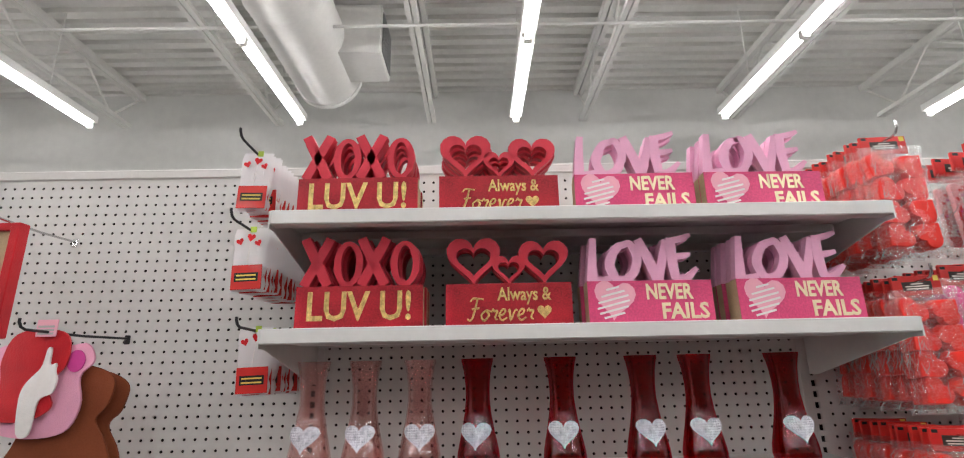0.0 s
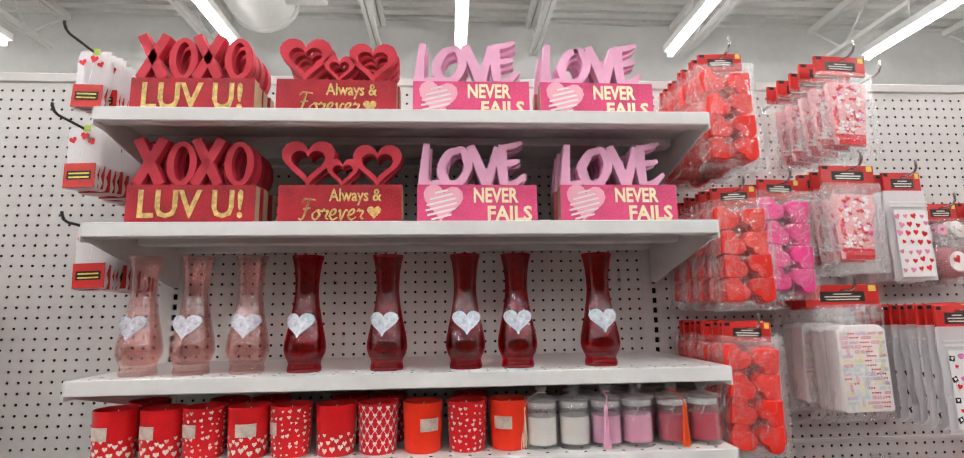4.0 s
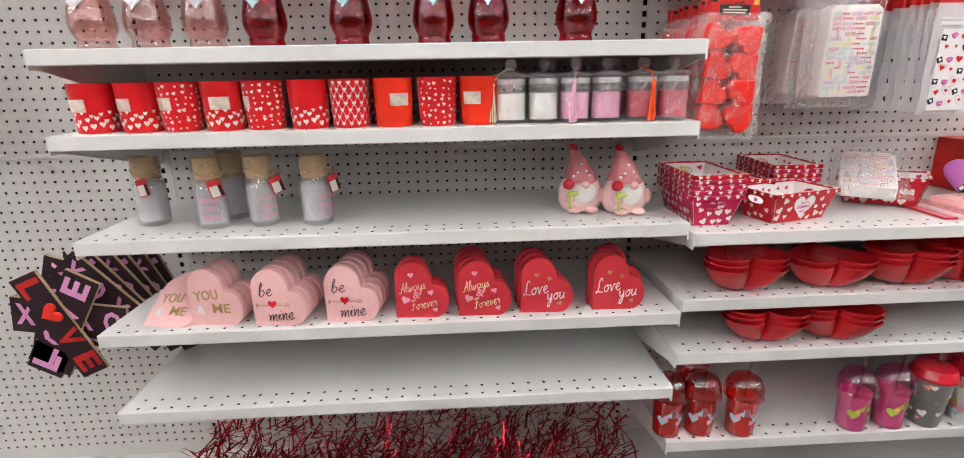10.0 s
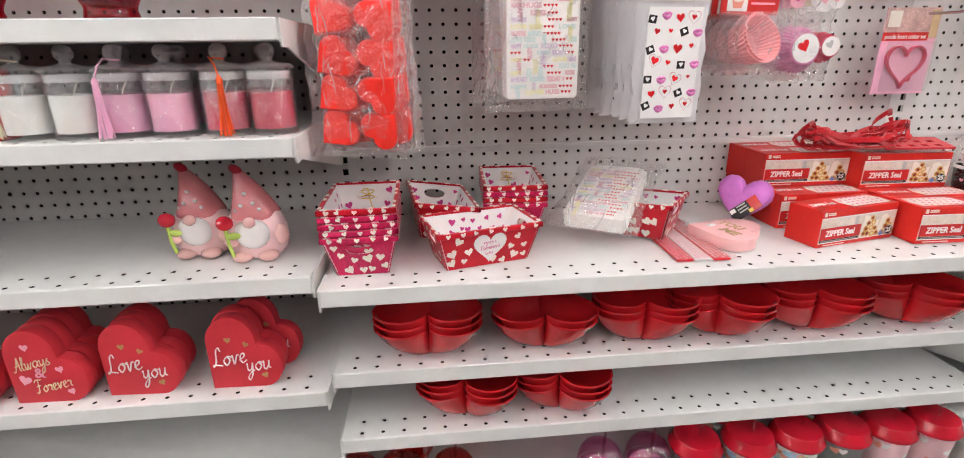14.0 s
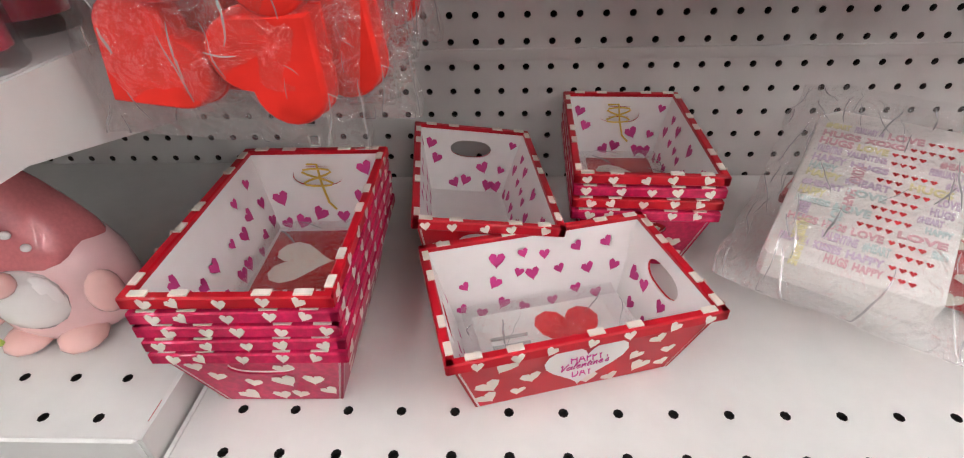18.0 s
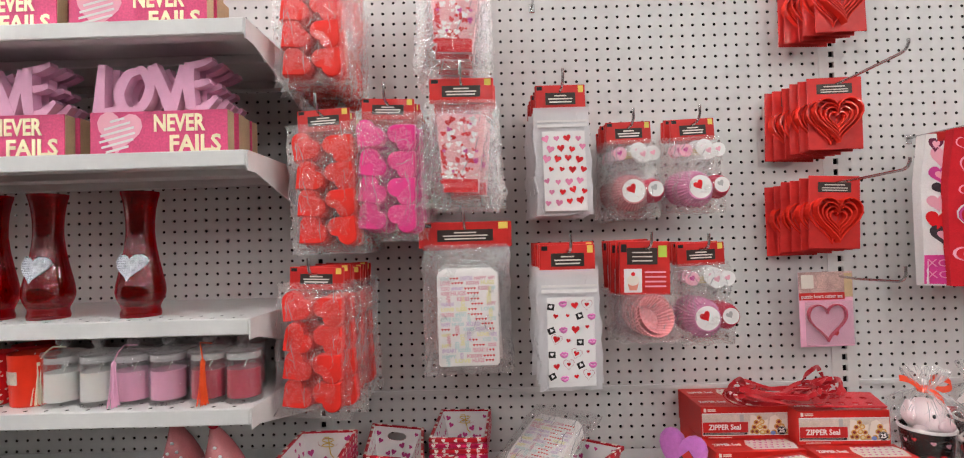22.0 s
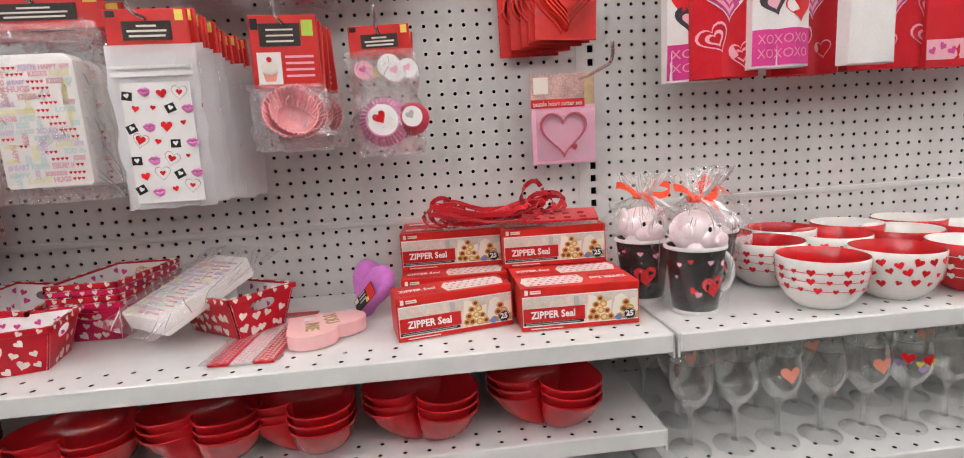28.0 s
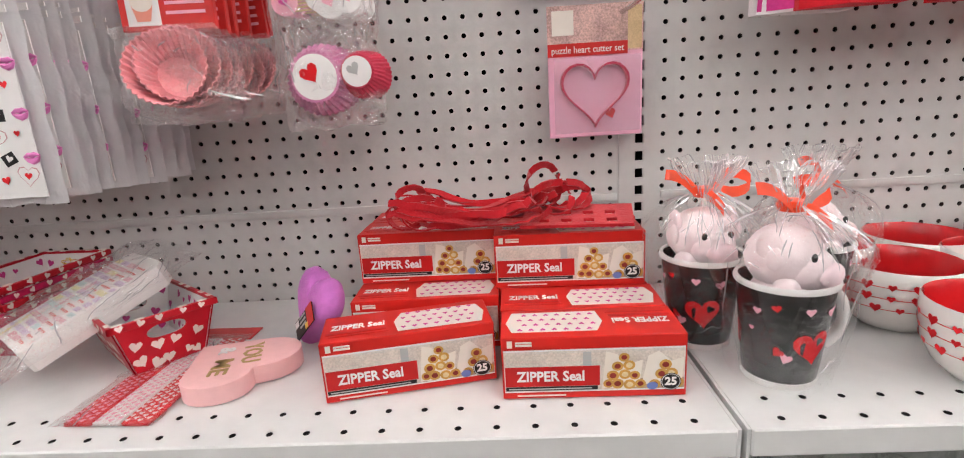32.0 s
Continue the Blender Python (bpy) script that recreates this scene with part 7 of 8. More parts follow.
def zipper_box(turned=False):
    """A carton of bags; on a turned one the print of the top reads from behind."""
    W, D, H = 0.178, 0.066, 0.066
    b = thing("carton", pose(0, 0, 0), "red carton of zipper seal bags with a snack picture", "box", "zipper bag cartons")
    part("body", boxes(((-W / 2, 0, 0), (W / 2, D, H)), bev=0.0008), M_ZRED, b, smooth=False)
    y = -0.0006
    ph = part("photo_panel", boxes(((-W / 2 + 0.002, y, 0.0075), (W / 2 - 0.002, 0.0002, H - 0.013))), M_PHOTO, b, "printed kitchen photo", smooth=False)
    part("white_line", boxes(((-W / 2 + 0.002, y - 0.0002, H - 0.0145), (W / 2 - 0.002, 0, H - 0.013)), ((-W / 2 + 0.002, y - 0.0002, 0.0075), (W / 2 - 0.002, 0, 0.0088))), M_WHITE, b, smooth=False)
    ban = part("banner", boxes(((-W / 2 + 0.003, y - 0.0006, 0.014), (0.006, y, 0.0350))), M_ZDARK, ph, "red name banner", smooth=False)
    bm = text_mesh("ZIPPER Seal", 0.0150, 0.066, 0.0002, 0, 0.0004)
    bmesh.ops.transform(bm, matrix=Matrix.Translation((-0.042, y - 0.0010, 0.0245)) @ pose(0, 0, 0, 90), verts=bm.verts)
    part("lettering", bm, M_WHITE, ban, "white lettering", smooth=False)
    part("dark_strip", boxes(((-W / 2 + 0.003, y - 0.0008, 0.0095), (0.004, y - 0.0002, 0.0135))), M_BLACK, ph, smooth=False)
    mk = boxes(((-W / 2 + 0.006, y - 0.0002, H - 0.010), (-W / 2 + 0.011, 0, H - 0.003)), ((-W / 2 + 0.014, y - 0.0002, H - 0.0088), (-W / 2 + 0.030, 0, H - 0.0068)), ((-W / 2 + 0.014, y - 0.0002, H - 0.0058), (-W / 2 + 0.030, 0, H - 0.0042)))
    part("mark_print", mk, M_CREAM, b, smooth=False)
    part("table_print", boxes(((0.010, y - 0.0001, 0.0090), (W / 2 - 0.0025, y + 0.0002, 0.020))), mat("photo_brown", (0.46, 0.32, 0.22), 0.4, vary=0.3, scale=60), ph, smooth=False)
    part("shade_print", boxes(((-0.010, y - 0.0001, 0.034), (-0.002, y + 0.0002, 0.050))), M_GREYPRINT, ph, smooth=False)
    for poly in (((0.008, 0.010), (0.030, 0.009), (0.044, 0.012), (0.047, 0.040), (0.034, 0.036), (0.022, 0.047), (0.012, 0.050)), ((0.046, 0.014), (0.084, 0.012), (0.086, 0.042), (0.074, 0.038), (0.062, 0.049), (0.052, 0.044))):
        napkin = bmesh.new()
        ngon(napkin, [(u, y - 0.0004, v) for u, v in poly])
        part("paper_print", napkin, M_CREAM, ph, smooth=False)
    # cookies heaped on the napkins: a golden ring round a jam or cream middle
    r = random.Random(2)
    heaps = [(c0 + 0.0104 * (i - (m - 1) / 2), 0.0145 + 0.0098 * row) for c0, size in ((0.029, 4), (0.069, 3)) for row in range(size) for m in (size - row,) for i in range(m)]
    golds, jams, creams = bmesh.new(), bmesh.new(), bmesh.new()
    for i, (u, v) in enumerate(heaps):
        u, v, rr = u + r.uniform(-0.001, 0.001), v + r.uniform(-0.001, 0.001), r.uniform(0.0052, 0.0064)
        for q, (target, k) in enumerate(((golds, 1.0), ((jams, creams)[i % 3 == 2], 0.55))):
            ngon(target, [(u + rr * k * math.cos(a), y - 0.0007 - 0.0003 * q - 0.00002 * i, v + rr * k * 0.9 * math.sin(a)) for a in [2 * math.pi * e / 12 for e in range(12)]])
    for target, m in ((golds, M_SNACK[0]), (jams, M_SNACK[1]), (creams, M_SNACK[2])):
        part("snack_print", target, m, ph, smooth=False)
    n = 24
    bm = bmesh.new()
    ngon(bm, [(0.0735 + 0.0098 * math.cos(2 * math.pi * q / n), y - 0.0016, 0.0165 + 0.0092 * math.sin(2 * math.pi * q / n)) for q in range(n)])
    bd = part("badge", bm, M_BLACK, ph, "round black count badge", smooth=False)
    bm = text_mesh("25", 0.0115, None, 0.0002, 0, 0.0004)
    bmesh.ops.transform(bm, matrix=Matrix.Translation((0.0735, y - 0.0020, 0.0168)) @ pose(0, 0, 0, 90), verts=bm.verts)
    part("lettering", bm, M_WHITE, bd, smooth=False)
    bm = bmesh.new()
    ngon(bm, [(0.056 + 0.0052 * math.cos(2 * math.pi * q / n), y - 0.0016, 0.0125 + 0.0042 * math.sin(2 * math.pi * q / n)) for q in range(n)])
    part("seal_print", bm, mat("blue_print", (0.16, 0.22, 0.52), 0.5), ph, smooth=False)
    ring_pts = [[(0.0735 + k * 0.0098 * math.cos(2 * math.pi * q / n), y - 0.0018, 0.0165 + k * 0.0092 * math.sin(2 * math.pi * q / n)) for q in range(n)] for k in (0.86, 0.92)]
    bm = bmesh.new()
    vo, vi = [[bm.verts.new(q) for q in some] for some in ring_pts]
    for q in range(n):
        bm.faces.new((vo[q], vo[(q + 1) % n], vi[(q + 1) % n], vi[q]))
    part("badge_ring", bm, M_WHITE, bd, smooth=False)
    part("size_bars", boxes(((-W / 2 + 0.014, y - 0.0002, 0.0030), (-W / 2 + 0.062, 0, 0.0042))), M_CREAM, b, smooth=False)
    part("slogan_bars", boxes(((-W / 2 + 0.006, y - 0.0012, 0.0110), (-0.002, y - 0.0008, 0.0120))), M_GREYPRINT, ph, smooth=False)
    # top: pale window with rows of small prints, and the name
    win = part("top_window", prism(bmesh.new(), [(-0.010, 0.008), (0.078, 0.008), (0.084, D / 2), (0.078, D - 0.012), (-0.006, D - 0.012), (-0.014, D / 2)], -0.0005, 0.0003, m=Matrix.Translation((0, 0, H)) @ pose(0, 0, 0, 90) @ Matrix.Scale(1, 4)), M_CREAM, b, "pale printed bag window", smooth=False)
    for q in win.data.vertices:
        q.co = (q.co.x, abs(q.co.y), H + 0.0004 if q.co.z >= H else H - 0.0004)
    spots = [(-0.004 + 0.0115 * i + (0.005 if j % 2 else 0), 0.015 + 0.0115 * j, 0.0062, 0) for i in range(7) for j in range(4)]
    part("heart_print", hearts_on(lambda u, v: (u, v, H + 0.0009), spots, 8), M_MAGENTA, win)
    bm = text_mesh("ZIPPER Seal", 0.0155, 0.056, 0.0002, 0, 0.0004)
    bmesh.ops.transform(bm, matrix=Matrix.Translation((-0.052, D * 0.5, H + 0.0006)), verts=bm.verts)
    name = part("lettering", bm, M_WHITE, b, smooth=False)
    part("top_bars", boxes(((-0.084, D * 0.5 - 0.0150, H - 0.0002), (-0.022, D * 0.5 - 0.0110, H + 0.0004)), ((-0.080, D * 0.5 - 0.0210, H - 0.0002), (-0.020, D * 0.5 - 0.0195, H + 0.0004))), M_ZDARK, b, smooth=False)
    if turned:
        for o in (win, name, *[q for q in b.children if q.name.startswith("top_bar")]):
            o.matrix_basis = Matrix.Translation((0, D, 0)) @ pose(0, 0, 0, 0, 0, 180)
    return b


ZB, ZT = zipper_box(), zipper_box(True)
for x, y, zz, yaw in ((2.134, -0.287, 0, 12), (2.137, -0.196, 0, 1), (2.138, -0.128, 0, 1), (2.140, -0.068, 0, 0), (2.317, -0.310, 0, -1), (2.317, -0.242, 0, -1), (2.316, -0.174, 0, 0), (2.318, -0.106, 0, 0), (2.136, -0.136, 1, -1), (2.312, -0.176, 1, -2), (2.318, -0.106, 1, 0), (2.138, -0.068, 1, 0)):
    put(ZT if (x, y) == (2.317, -0.310) else ZB, pose(x, y, BZ + 0.001 + 0.0666 * zz, 0, 0, yaw))

# tangle of red felt straps with a punched tray on top of the cartons
tg = thing("felt_garland", pose(2.235, -0.120, BZ + 0.135), "tangled red felt garland lying on the cartons", "garland")
M_FELT = mat("red_felt", (0.52, 0.006, 0.014), 0.85, vary=0.15, scale=30, bump=0.3, bump_scale=300, sheen=0.3)
def strap(pts, w=0.0060, t=0.0016, twist=0.0, turns=1.0):
    """A flat felt strap along points, slowly twisting."""
    bm = bmesh.new()
    pts = [Vector(p) for p in pts]
    rings = []
    for i, p in enumerate(pts):
        d = (pts[min(i + 1, len(pts) - 1)] - pts[max(i - 1, 0)]).normalized()
        u = d.cross(Vector((0.1, 0.2, 1.0))).normalized()
        v = d.cross(u)
        a = twist + turns * i / len(pts) * math.pi
        e, g = u * math.cos(a) + v * math.sin(a), v * math.cos(a) - u * math.sin(a)
        rings.append([bm.verts.new(p + e * sx * w / 2 + g * sy * t / 2) for sx, sy in ((-1, -1), (1, -1), (1, 1), (-1, 1))])
    for a, b in zip(rings, rings[1:]):
        for j in range(4):
            bm.faces.new((a[j], a[(j + 1) % 4], b[(j + 1) % 4], b[j]))
    bm.faces.new(rings[0][::-1])
    bm.faces.new(rings[-1])
    bmesh.ops.recalc_face_normals(bm, faces=bm.faces)
    return bm


r = random.Random(12)
for k in range(16):
    ph, x0, x1 = r.uniform(0, 6), r.uniform(-0.135, -0.10), r.uniform(0.02, 0.085)
    pts = []
    for i in range(20):
        u = i / 19
        pts.append((x0 + (x1 - x0) * u + 0.006 * math.sin(8 * u + ph), -0.030 + 0.030 * math.sin(2.6 * u + ph) + 0.008 * math.sin(11 * u + ph), 0.004 + 0.0015 * k + 0.010 * (0.5 + 0.5 * math.sin(5 * u + ph * 1.7)) + 0.020 * (2 * u - 1) ** 2 * r.uniform(0.5, 1.1)))
    part("strap", strap(pts, 0.0084, 0.0020, ph, r.uniform(-1.5, 1.5)), M_FELT, tg)
for cx, cz, rx, rz, y, q in ((-0.112, 0.034, 0.020, 0.024, -0.02, 0.3), (-0.100, 0.028, 0.028, 0.020, -0.035, 1.0), (-0.118, 0.026, 0.024, 0.016, -0.03, 2.0), (0.052, 0.050, 0.020, 0.026, -0.01, 0.6), (0.072, 0.040, 0.030, 0.016, -0.022, 1.5), (0.060, 0.036, 0.024, 0.020, -0.03, 0.2), (0.085, 0.034, 0.024, 0.014, -0.015, 0.9)):
    pts = [(cx + rx * math.cos(a) * (1 + 0.05 * a / 6), y + 0.010 * math.sin(2 * a + q), cz + rz * math.sin(a)) for a in [k * 0.36 + q for k in range(18)]]
    part("strap", strap(pts, 0.0084, 0.0020, q, 1.2), M_FELT, tg)
holes = [[(0.048 + 0.026 * i + 0.006 * dx, 0.012 + 0.022 * j + 0.005 * dz) for dx, dz in ((-1, -1), (1, -1), (1, 1), (-1, 1))] for i in range(4) for j in range(2)]
bm = prism(bmesh.new(), [(0.020, 0.0), (0.150, 0.0), (0.154, 0.060), (0.026, 0.062)], 0, 0.004, 0, holes)
bmesh.ops.transform(bm, matrix=pose(0.0, -0.060, 0.012, -80, 0, -6), verts=bm.verts)
part("punched_panel", bm, M_FELT, tg, "red punched felt panel", smooth=False)


# ---- heart bowls ----
M_BOWL = mat("red_melamine", (0.54, 0.012, 0.018), 0.16, vary=0.05, coat=0.35)


def heart_bowl():
    b = thing("heart_bowl", pose(0, 0, 0), "glossy red plastic heart bowl", "bowl", "heart bowls")
    bm = bmesh.new()
    n = 36
    levels = ((0.34, 0.0), (0.50, 0.001), (0.64, 0.007), (0.80, 0.020), (0.92, 0.036), (0.985, 0.049), (1.02, 0.0525), (1.025, 0.0545), (1.01, 0.0550), (0.965, 0.0525), (0.90, 0.036), (0.78, 0.021), (0.60, 0.009), (0.34, 0.004))
    rings = []
    for k, z in levels:
        o = heart_outline(0.165 * k, 0.150 * k, n, 0, -0.072 * k)
        q = min(0.85, max(0.1, (k - 0.3) * 1.25))
        ring = []
        for x, y in o:
            a = math.atan2(y - 0.004 * k, x)
            ex, ey = 0.078 * k * math.cos(a), 0.068 * k * math.sin(a) + 0.004 * k
            ring.append(bm.verts.new((x * q + ex * (1 - q), y * q + ey * (1 - q), z)))
        rings.append(ring)
    for a, c in zip(rings, rings[1:]):
        for i in range(n):
            j = (i + 1) % n
            bm.faces.new((a[i], a[j], c[j], c[i]))
    bm.faces.new(rings[0][::-1])
    bm.faces.new(rings[-1])
    bmesh.ops.recalc_face_normals(bm, faces=bm.faces)
    part("bowl", bm, M_BOWL, b)
    return b


HBW = shrink(heart_bowl(), 1.10)
for x, yaw, n in ((1.381, 178, 3), (1.582, 172, 2), (1.761, 168, 3), (1.910, 150, 3), (2.082, 160, 3), (2.276, 150, 3)):
    for i in range(n):
        put(HBW, pose(x, -0.264, B_Z[1] + 0.0005 + 0.0135 * i, 0, 0, yaw))
for x, y, yaw, n in ((1.450, -0.264, 165, 3), (1.622, -0.268, 158, 3), (1.86, -0.10, 170, 1), (1.62, -0.08, 170, 2)):
    for i in range(n):
        put(HBW, pose(x, y, B_Z[2] + 0.0005 + 0.0135 * i, 0, 0, yaw))


# ---- tumblers on the low shelf ----
M_TLID = mat("tumbler_lid_red", (0.46, 0.008, 0.022), 0.14, vary=0.06, coat=0.5)


def tumbler(kind):
    lab = {"dome": "clear red tumbler with a domed lid and straw", "pinkdome": "clear pink tumbler with a domed lid and straw", "grey": "grey printed tumbler with a red lid and straw", "heart": "white tumbler with pastel hearts, red lid and straw", "pale": "pale pink tumbler with a red lid and straw"}[kind]
    t = thing("tumbler", pose(0, 0, 0), lab, "tumbler", "lidded tumblers")
    dome = kind in ("dome", "pinkdome")
    if dome:
        c = (0.85, 0.16, 0.14) if kind == "dome" else (0.90, 0.42, 0.66)
        m = sheer("tumbler_" + kind, c, 0.14, 0.03, edge=0.45)
        part("cup", lathe(bmesh.new(), [(0, 0), (0.026, 0), (0.029, 0.003), (0.034, 0.095), (0.036, 0.098)], 26), m, t)
        part("liner", lathe(bmesh.new(), [(0, 0.004), (0.025, 0.004), (0.031, 0.092)], 22), mat("tumbler_body_" + kind, (0.72, 0.06, 0.05) if kind == "dome" else (0.78, 0.20, 0.48), 0.35), t)
        part("lid", lathe(bmesh.new(), [(0.0415, 0.094), (0.0425, 0.097), (0.0405, 0.100), (0.040, 0.108), (0.038, 0.122), (0.031, 0.137), (0.018, 0.146), (0.007, 0.149), (0.006, 0.152), (0, 0.152)], 48, wob=lambda a, z: 1 + (0.02 * math.cos(16 * a) if 0.101 < z < 0.146 else 0)), m, t, "clear ridged domed lid")
        f = wrap(0.0295, 0.033, 0.09)
        part("flower_print", hearts_on(f, [(u, 0.045 + 0.01 * ((i * 2) % 3), 0.024, i) for i, u in enumerate((-0.024, 0.0, 0.022))], 14), mat("ice_blue_print", (0.55, 0.64, 0.78), 0.4) if kind == "dome" else M_GREEN, t)
        part("flower_print", hearts_on(wrap(0.0300, 0.0335, 0.09), [(-0.016, 0.056, 0.013, 0.8), (0.010, 0.040, 0.013, -0.6)], 14), M_PINK if kind == "dome" else M_YELLOW, t)
    else:
        c = {"grey": (0.20, 0.21, 0.20), "heart": (0.82, 0.79, 0.76), "pale": (0.82, 0.52, 0.55)}[kind]
        part("cup", lathe(bmesh.new(), [(0, 0), (0.027, 0), (0.029, 0.002), (0.040, 0.125), (0.038, 0.125)], 26), mat("tumbler_" + kind, c, 0.35, vary=0.08, scale=30), t)
        part("lid", lathe(bmesh.new(), [(0.041, 0.120), (0.0450, 0.121), (0.0470, 0.125), (0.0465, 0.129), (0.0425, 0.133), (0.0405, 0.142), (0.0380, 0.1455), (0.030, 0.1465), (0, 0.1470)], 32), M_TLID, t, "deep red see-through plastic lid")
        f = wrap(0.0295, 0.0395, 0.12)
        r = random.Random(5)
        groups = (M_PINK, mat("aqua_heart_print", (0.35, 0.55, 0.72), 0.5), M_YELLOW, mat("coral_print", (0.78, 0.30, 0.22), 0.5)) if kind == "heart" else (M_WHITE, mat("coral_print", (0.78, 0.30, 0.22), 0.5))
        for g in groups:
            part("heart_print", hearts_on(f, [(r.uniform(-0.06, 0.06), r.uniform(0.015, 0.11), r.uniform(0.012, 0.026) if kind == "heart" else r.uniform(0.006, 0.02), r.uniform(-0.4, 0.4)) for _ in range(9)], 12), g, t)
    part("straw", tube(bmesh.new(), ((0.0, 0, 0.02), (0.006, -0.003, 0.19)), 0.0030, 8), sheer("straw_clear", (0.90, 0.72, 0.76), 0.15, 0.1), t)
    return t


TM = {k: shrink(tumbler(k), 1.07) for k in ("dome", "pinkdome", "grey", "heart", "pale")}
for k, x, y in (("dome", 1.235, -0.300), ("dome", 1.315, -0.300), ("dome", 1.412, -0.310), ("dome", 1.33, -0.215), ("pinkdome", 1.690, -0.312), ("pinkdome", 1.786, -0.310), ("grey", 1.878, -0.310), ("heart", 1.985, -0.312), ("heart", 2.086, -0.310), ("grey", 2.184, -0.308), ("pale", 2.282, -0.308), ("pale", 2.380, -0.308), ("grey", 1.98, -0.215), ("heart", 2.18, -0.21)):
    put(TM[k], pose(x, y, B_Z[3], 0, 0, rnd.uniform(-15, 15)))

# red tinsel heap on the lowest deck of section A
r = random.Random(6)
bm = bmesh.new()
for i in range(2600):
    c = Vector((r.uniform(0.05, 1.19), r.uniform(-0.34, -0.06), 0.118 + 0.20 * r.random() ** 1.3))
    d = Vector((r.gauss(0, 1), r.gauss(0, 1), r.gauss(0, 0.6))).normalized() * r.uniform(0.02, 0.035)
    wv = d.cross(Vector((r.random(), r.random(), 1))).normalized() * 0.0024
    a, b = c - d, c + d
    bm.faces.new([bm.verts.new(q) for q in (a - wv, a + wv, b + wv, b - wv)])
tn = link_mesh("tinsel", bm, mat("red_foil", (0.55, 0.02, 0.04), 0.2, metal=0.9, vary=0.2))
tagged(tn, "heap of shiny red foil tinsel under the shelf", "tinsel", kind="stuff")


# ---- section C: plush cups, bowls, glasses, mugs ----
def plush_cup():
    c = thing("gift_cup", pose(0, 0, 0), "black heart-print mug with white handle in cellophane", "mug", "cellophane gift mugs")
    R0, R1, H = 0.034, 0.0445, 0.104
    part("cup", lathe(bmesh.new(), [(0, 0.002), (R0 - 0.002, 0.002), (R0, 0.004), (R1, H), (R1 - 0.0015, H), (R0 - 0.002, 0.008), (0, 0.008)], 32), mat("black_gloss_paper", (0.018, 0.017, 0.018), 0.22, vary=0.0, coat=0.5), c)
    part("rim", lathe(bmesh.new(), [(R1 - 0.002, H - 0.002), (R1 + 0.002, H - 0.002), (R1 + 0.0026, H + 0.001), (R1 + 0.001, H + 0.004), (R1 - 0.002, H + 0.003)], 32), M_WHITE, c, "white glazed rim")
    part("foot", lathe(bmesh.new(), [(0, 0), (R0 + 0.0005, 0), (R0 + 0.0012, 0.006), (R0 - 0.001, 0.007)], 32), M_WHITE, c, "white glazed foot")
    part("handle", tube(bmesh.new(), [(0.0375 + 0.030 * math.sin(a), 0.012, 0.056 + 0.034 * math.cos(a)) for a in [0.15 + k * 0.26 for k in range(11)]], 0.006, 10), mat("white_glaze", (0.82, 0.80, 0.78), 0.2, vary=0.03, coat=0.4), c, "white glazed handle")
    f = wrap(R0, R1, H)
    part("heart_print", hearts_on(f, [(0.010, 0.044, 0.037, 0.12), (-0.022, 0.040, 0.011, -0.7), (-0.024, 0.086, 0.008, 0.2), (-0.080, 0.04, 0.034, 0.3), (0.085, 0.05, 0.034, -0.2)], 22), M_RED, c)
    part("heart_print", hearts_on(f, [(0.002, 0.084, 0.009, 0), (0.026, 0.080, 0.011, 0.2), (-0.014, 0.034, 0.012, -0.3), (-0.040, 0.080, 0.008, 0), (-0.046, 0.060, 0.006, 0), (0.056, 0.084, 0.008, 0)], 12), M_PINK, c)
    bm = bmesh.new()
    n = 44
    r = random.Random(3)
    rings = []
    for z, rad in ((0.0, 0.044), (0.02, 0.048), (0.04, 0.051), (0.06, 0.054), (0.08, 0.058), (0.10, 0.062), (0.115, 0.066), (0.13, 0.068), (0.142, 0.066), (0.152, 0.058), (0.161, 0.046), (0.168, 0.032), (0.176, 0.014), (0.184, 0.017), (0.194, 0.026), (0.205, 0.034), (0.214, 0.038)):
        rings.append([bm.verts.new((rad * math.cos(a) * (1 + 0.16 * noise.noise((3 * math.cos(a), 3 * math.sin(a), z * 22)) + 0.05 * math.sin(9 * a + z * 40)), rad * math.sin(a) * (1 + 0.16 * noise.noise((3 * math.sin(a), 3 * math.cos(a), z * 25))), z + 0.006 * noise.noise((4 * math.cos(a), z * 9, 4 * math.sin(a))))) for a in [2 * math.pi * k / n for k in range(n)]])
    for a, b in zip(rings, rings[1:]):
        for i in range(n):
            bm.faces.new((a[i], a[(i + 1) % n], b[(i + 1) % n], b[i]))
    top = [ring + ring[:1] for ring in rings]
    glint_bm = bmesh.new()
    crease_glints(glint_bm, top[:7], r, 8, (0, 0, 0))
    crease_glints(glint_bm, top[7:], r, 320, (0, 0, 0))
    part("film_fold", glint_bm, M_GLINT, c, "white crease strips painting the cellophane glints", smooth=False)["kind"] = "stuff"
    part("cellophane", bm, sheer("gift_cellophane", (0.99, 0.99, 0.99), 0.055, 0.04, 0.6, 60.0, 0.30), c, "crinkled cellophane gathered at the top", smooth=False)
    rb = mat("orange_red_ribbon", (0.80, 0.06, 0.012), 0.3, vary=0.08, coat=0.3)
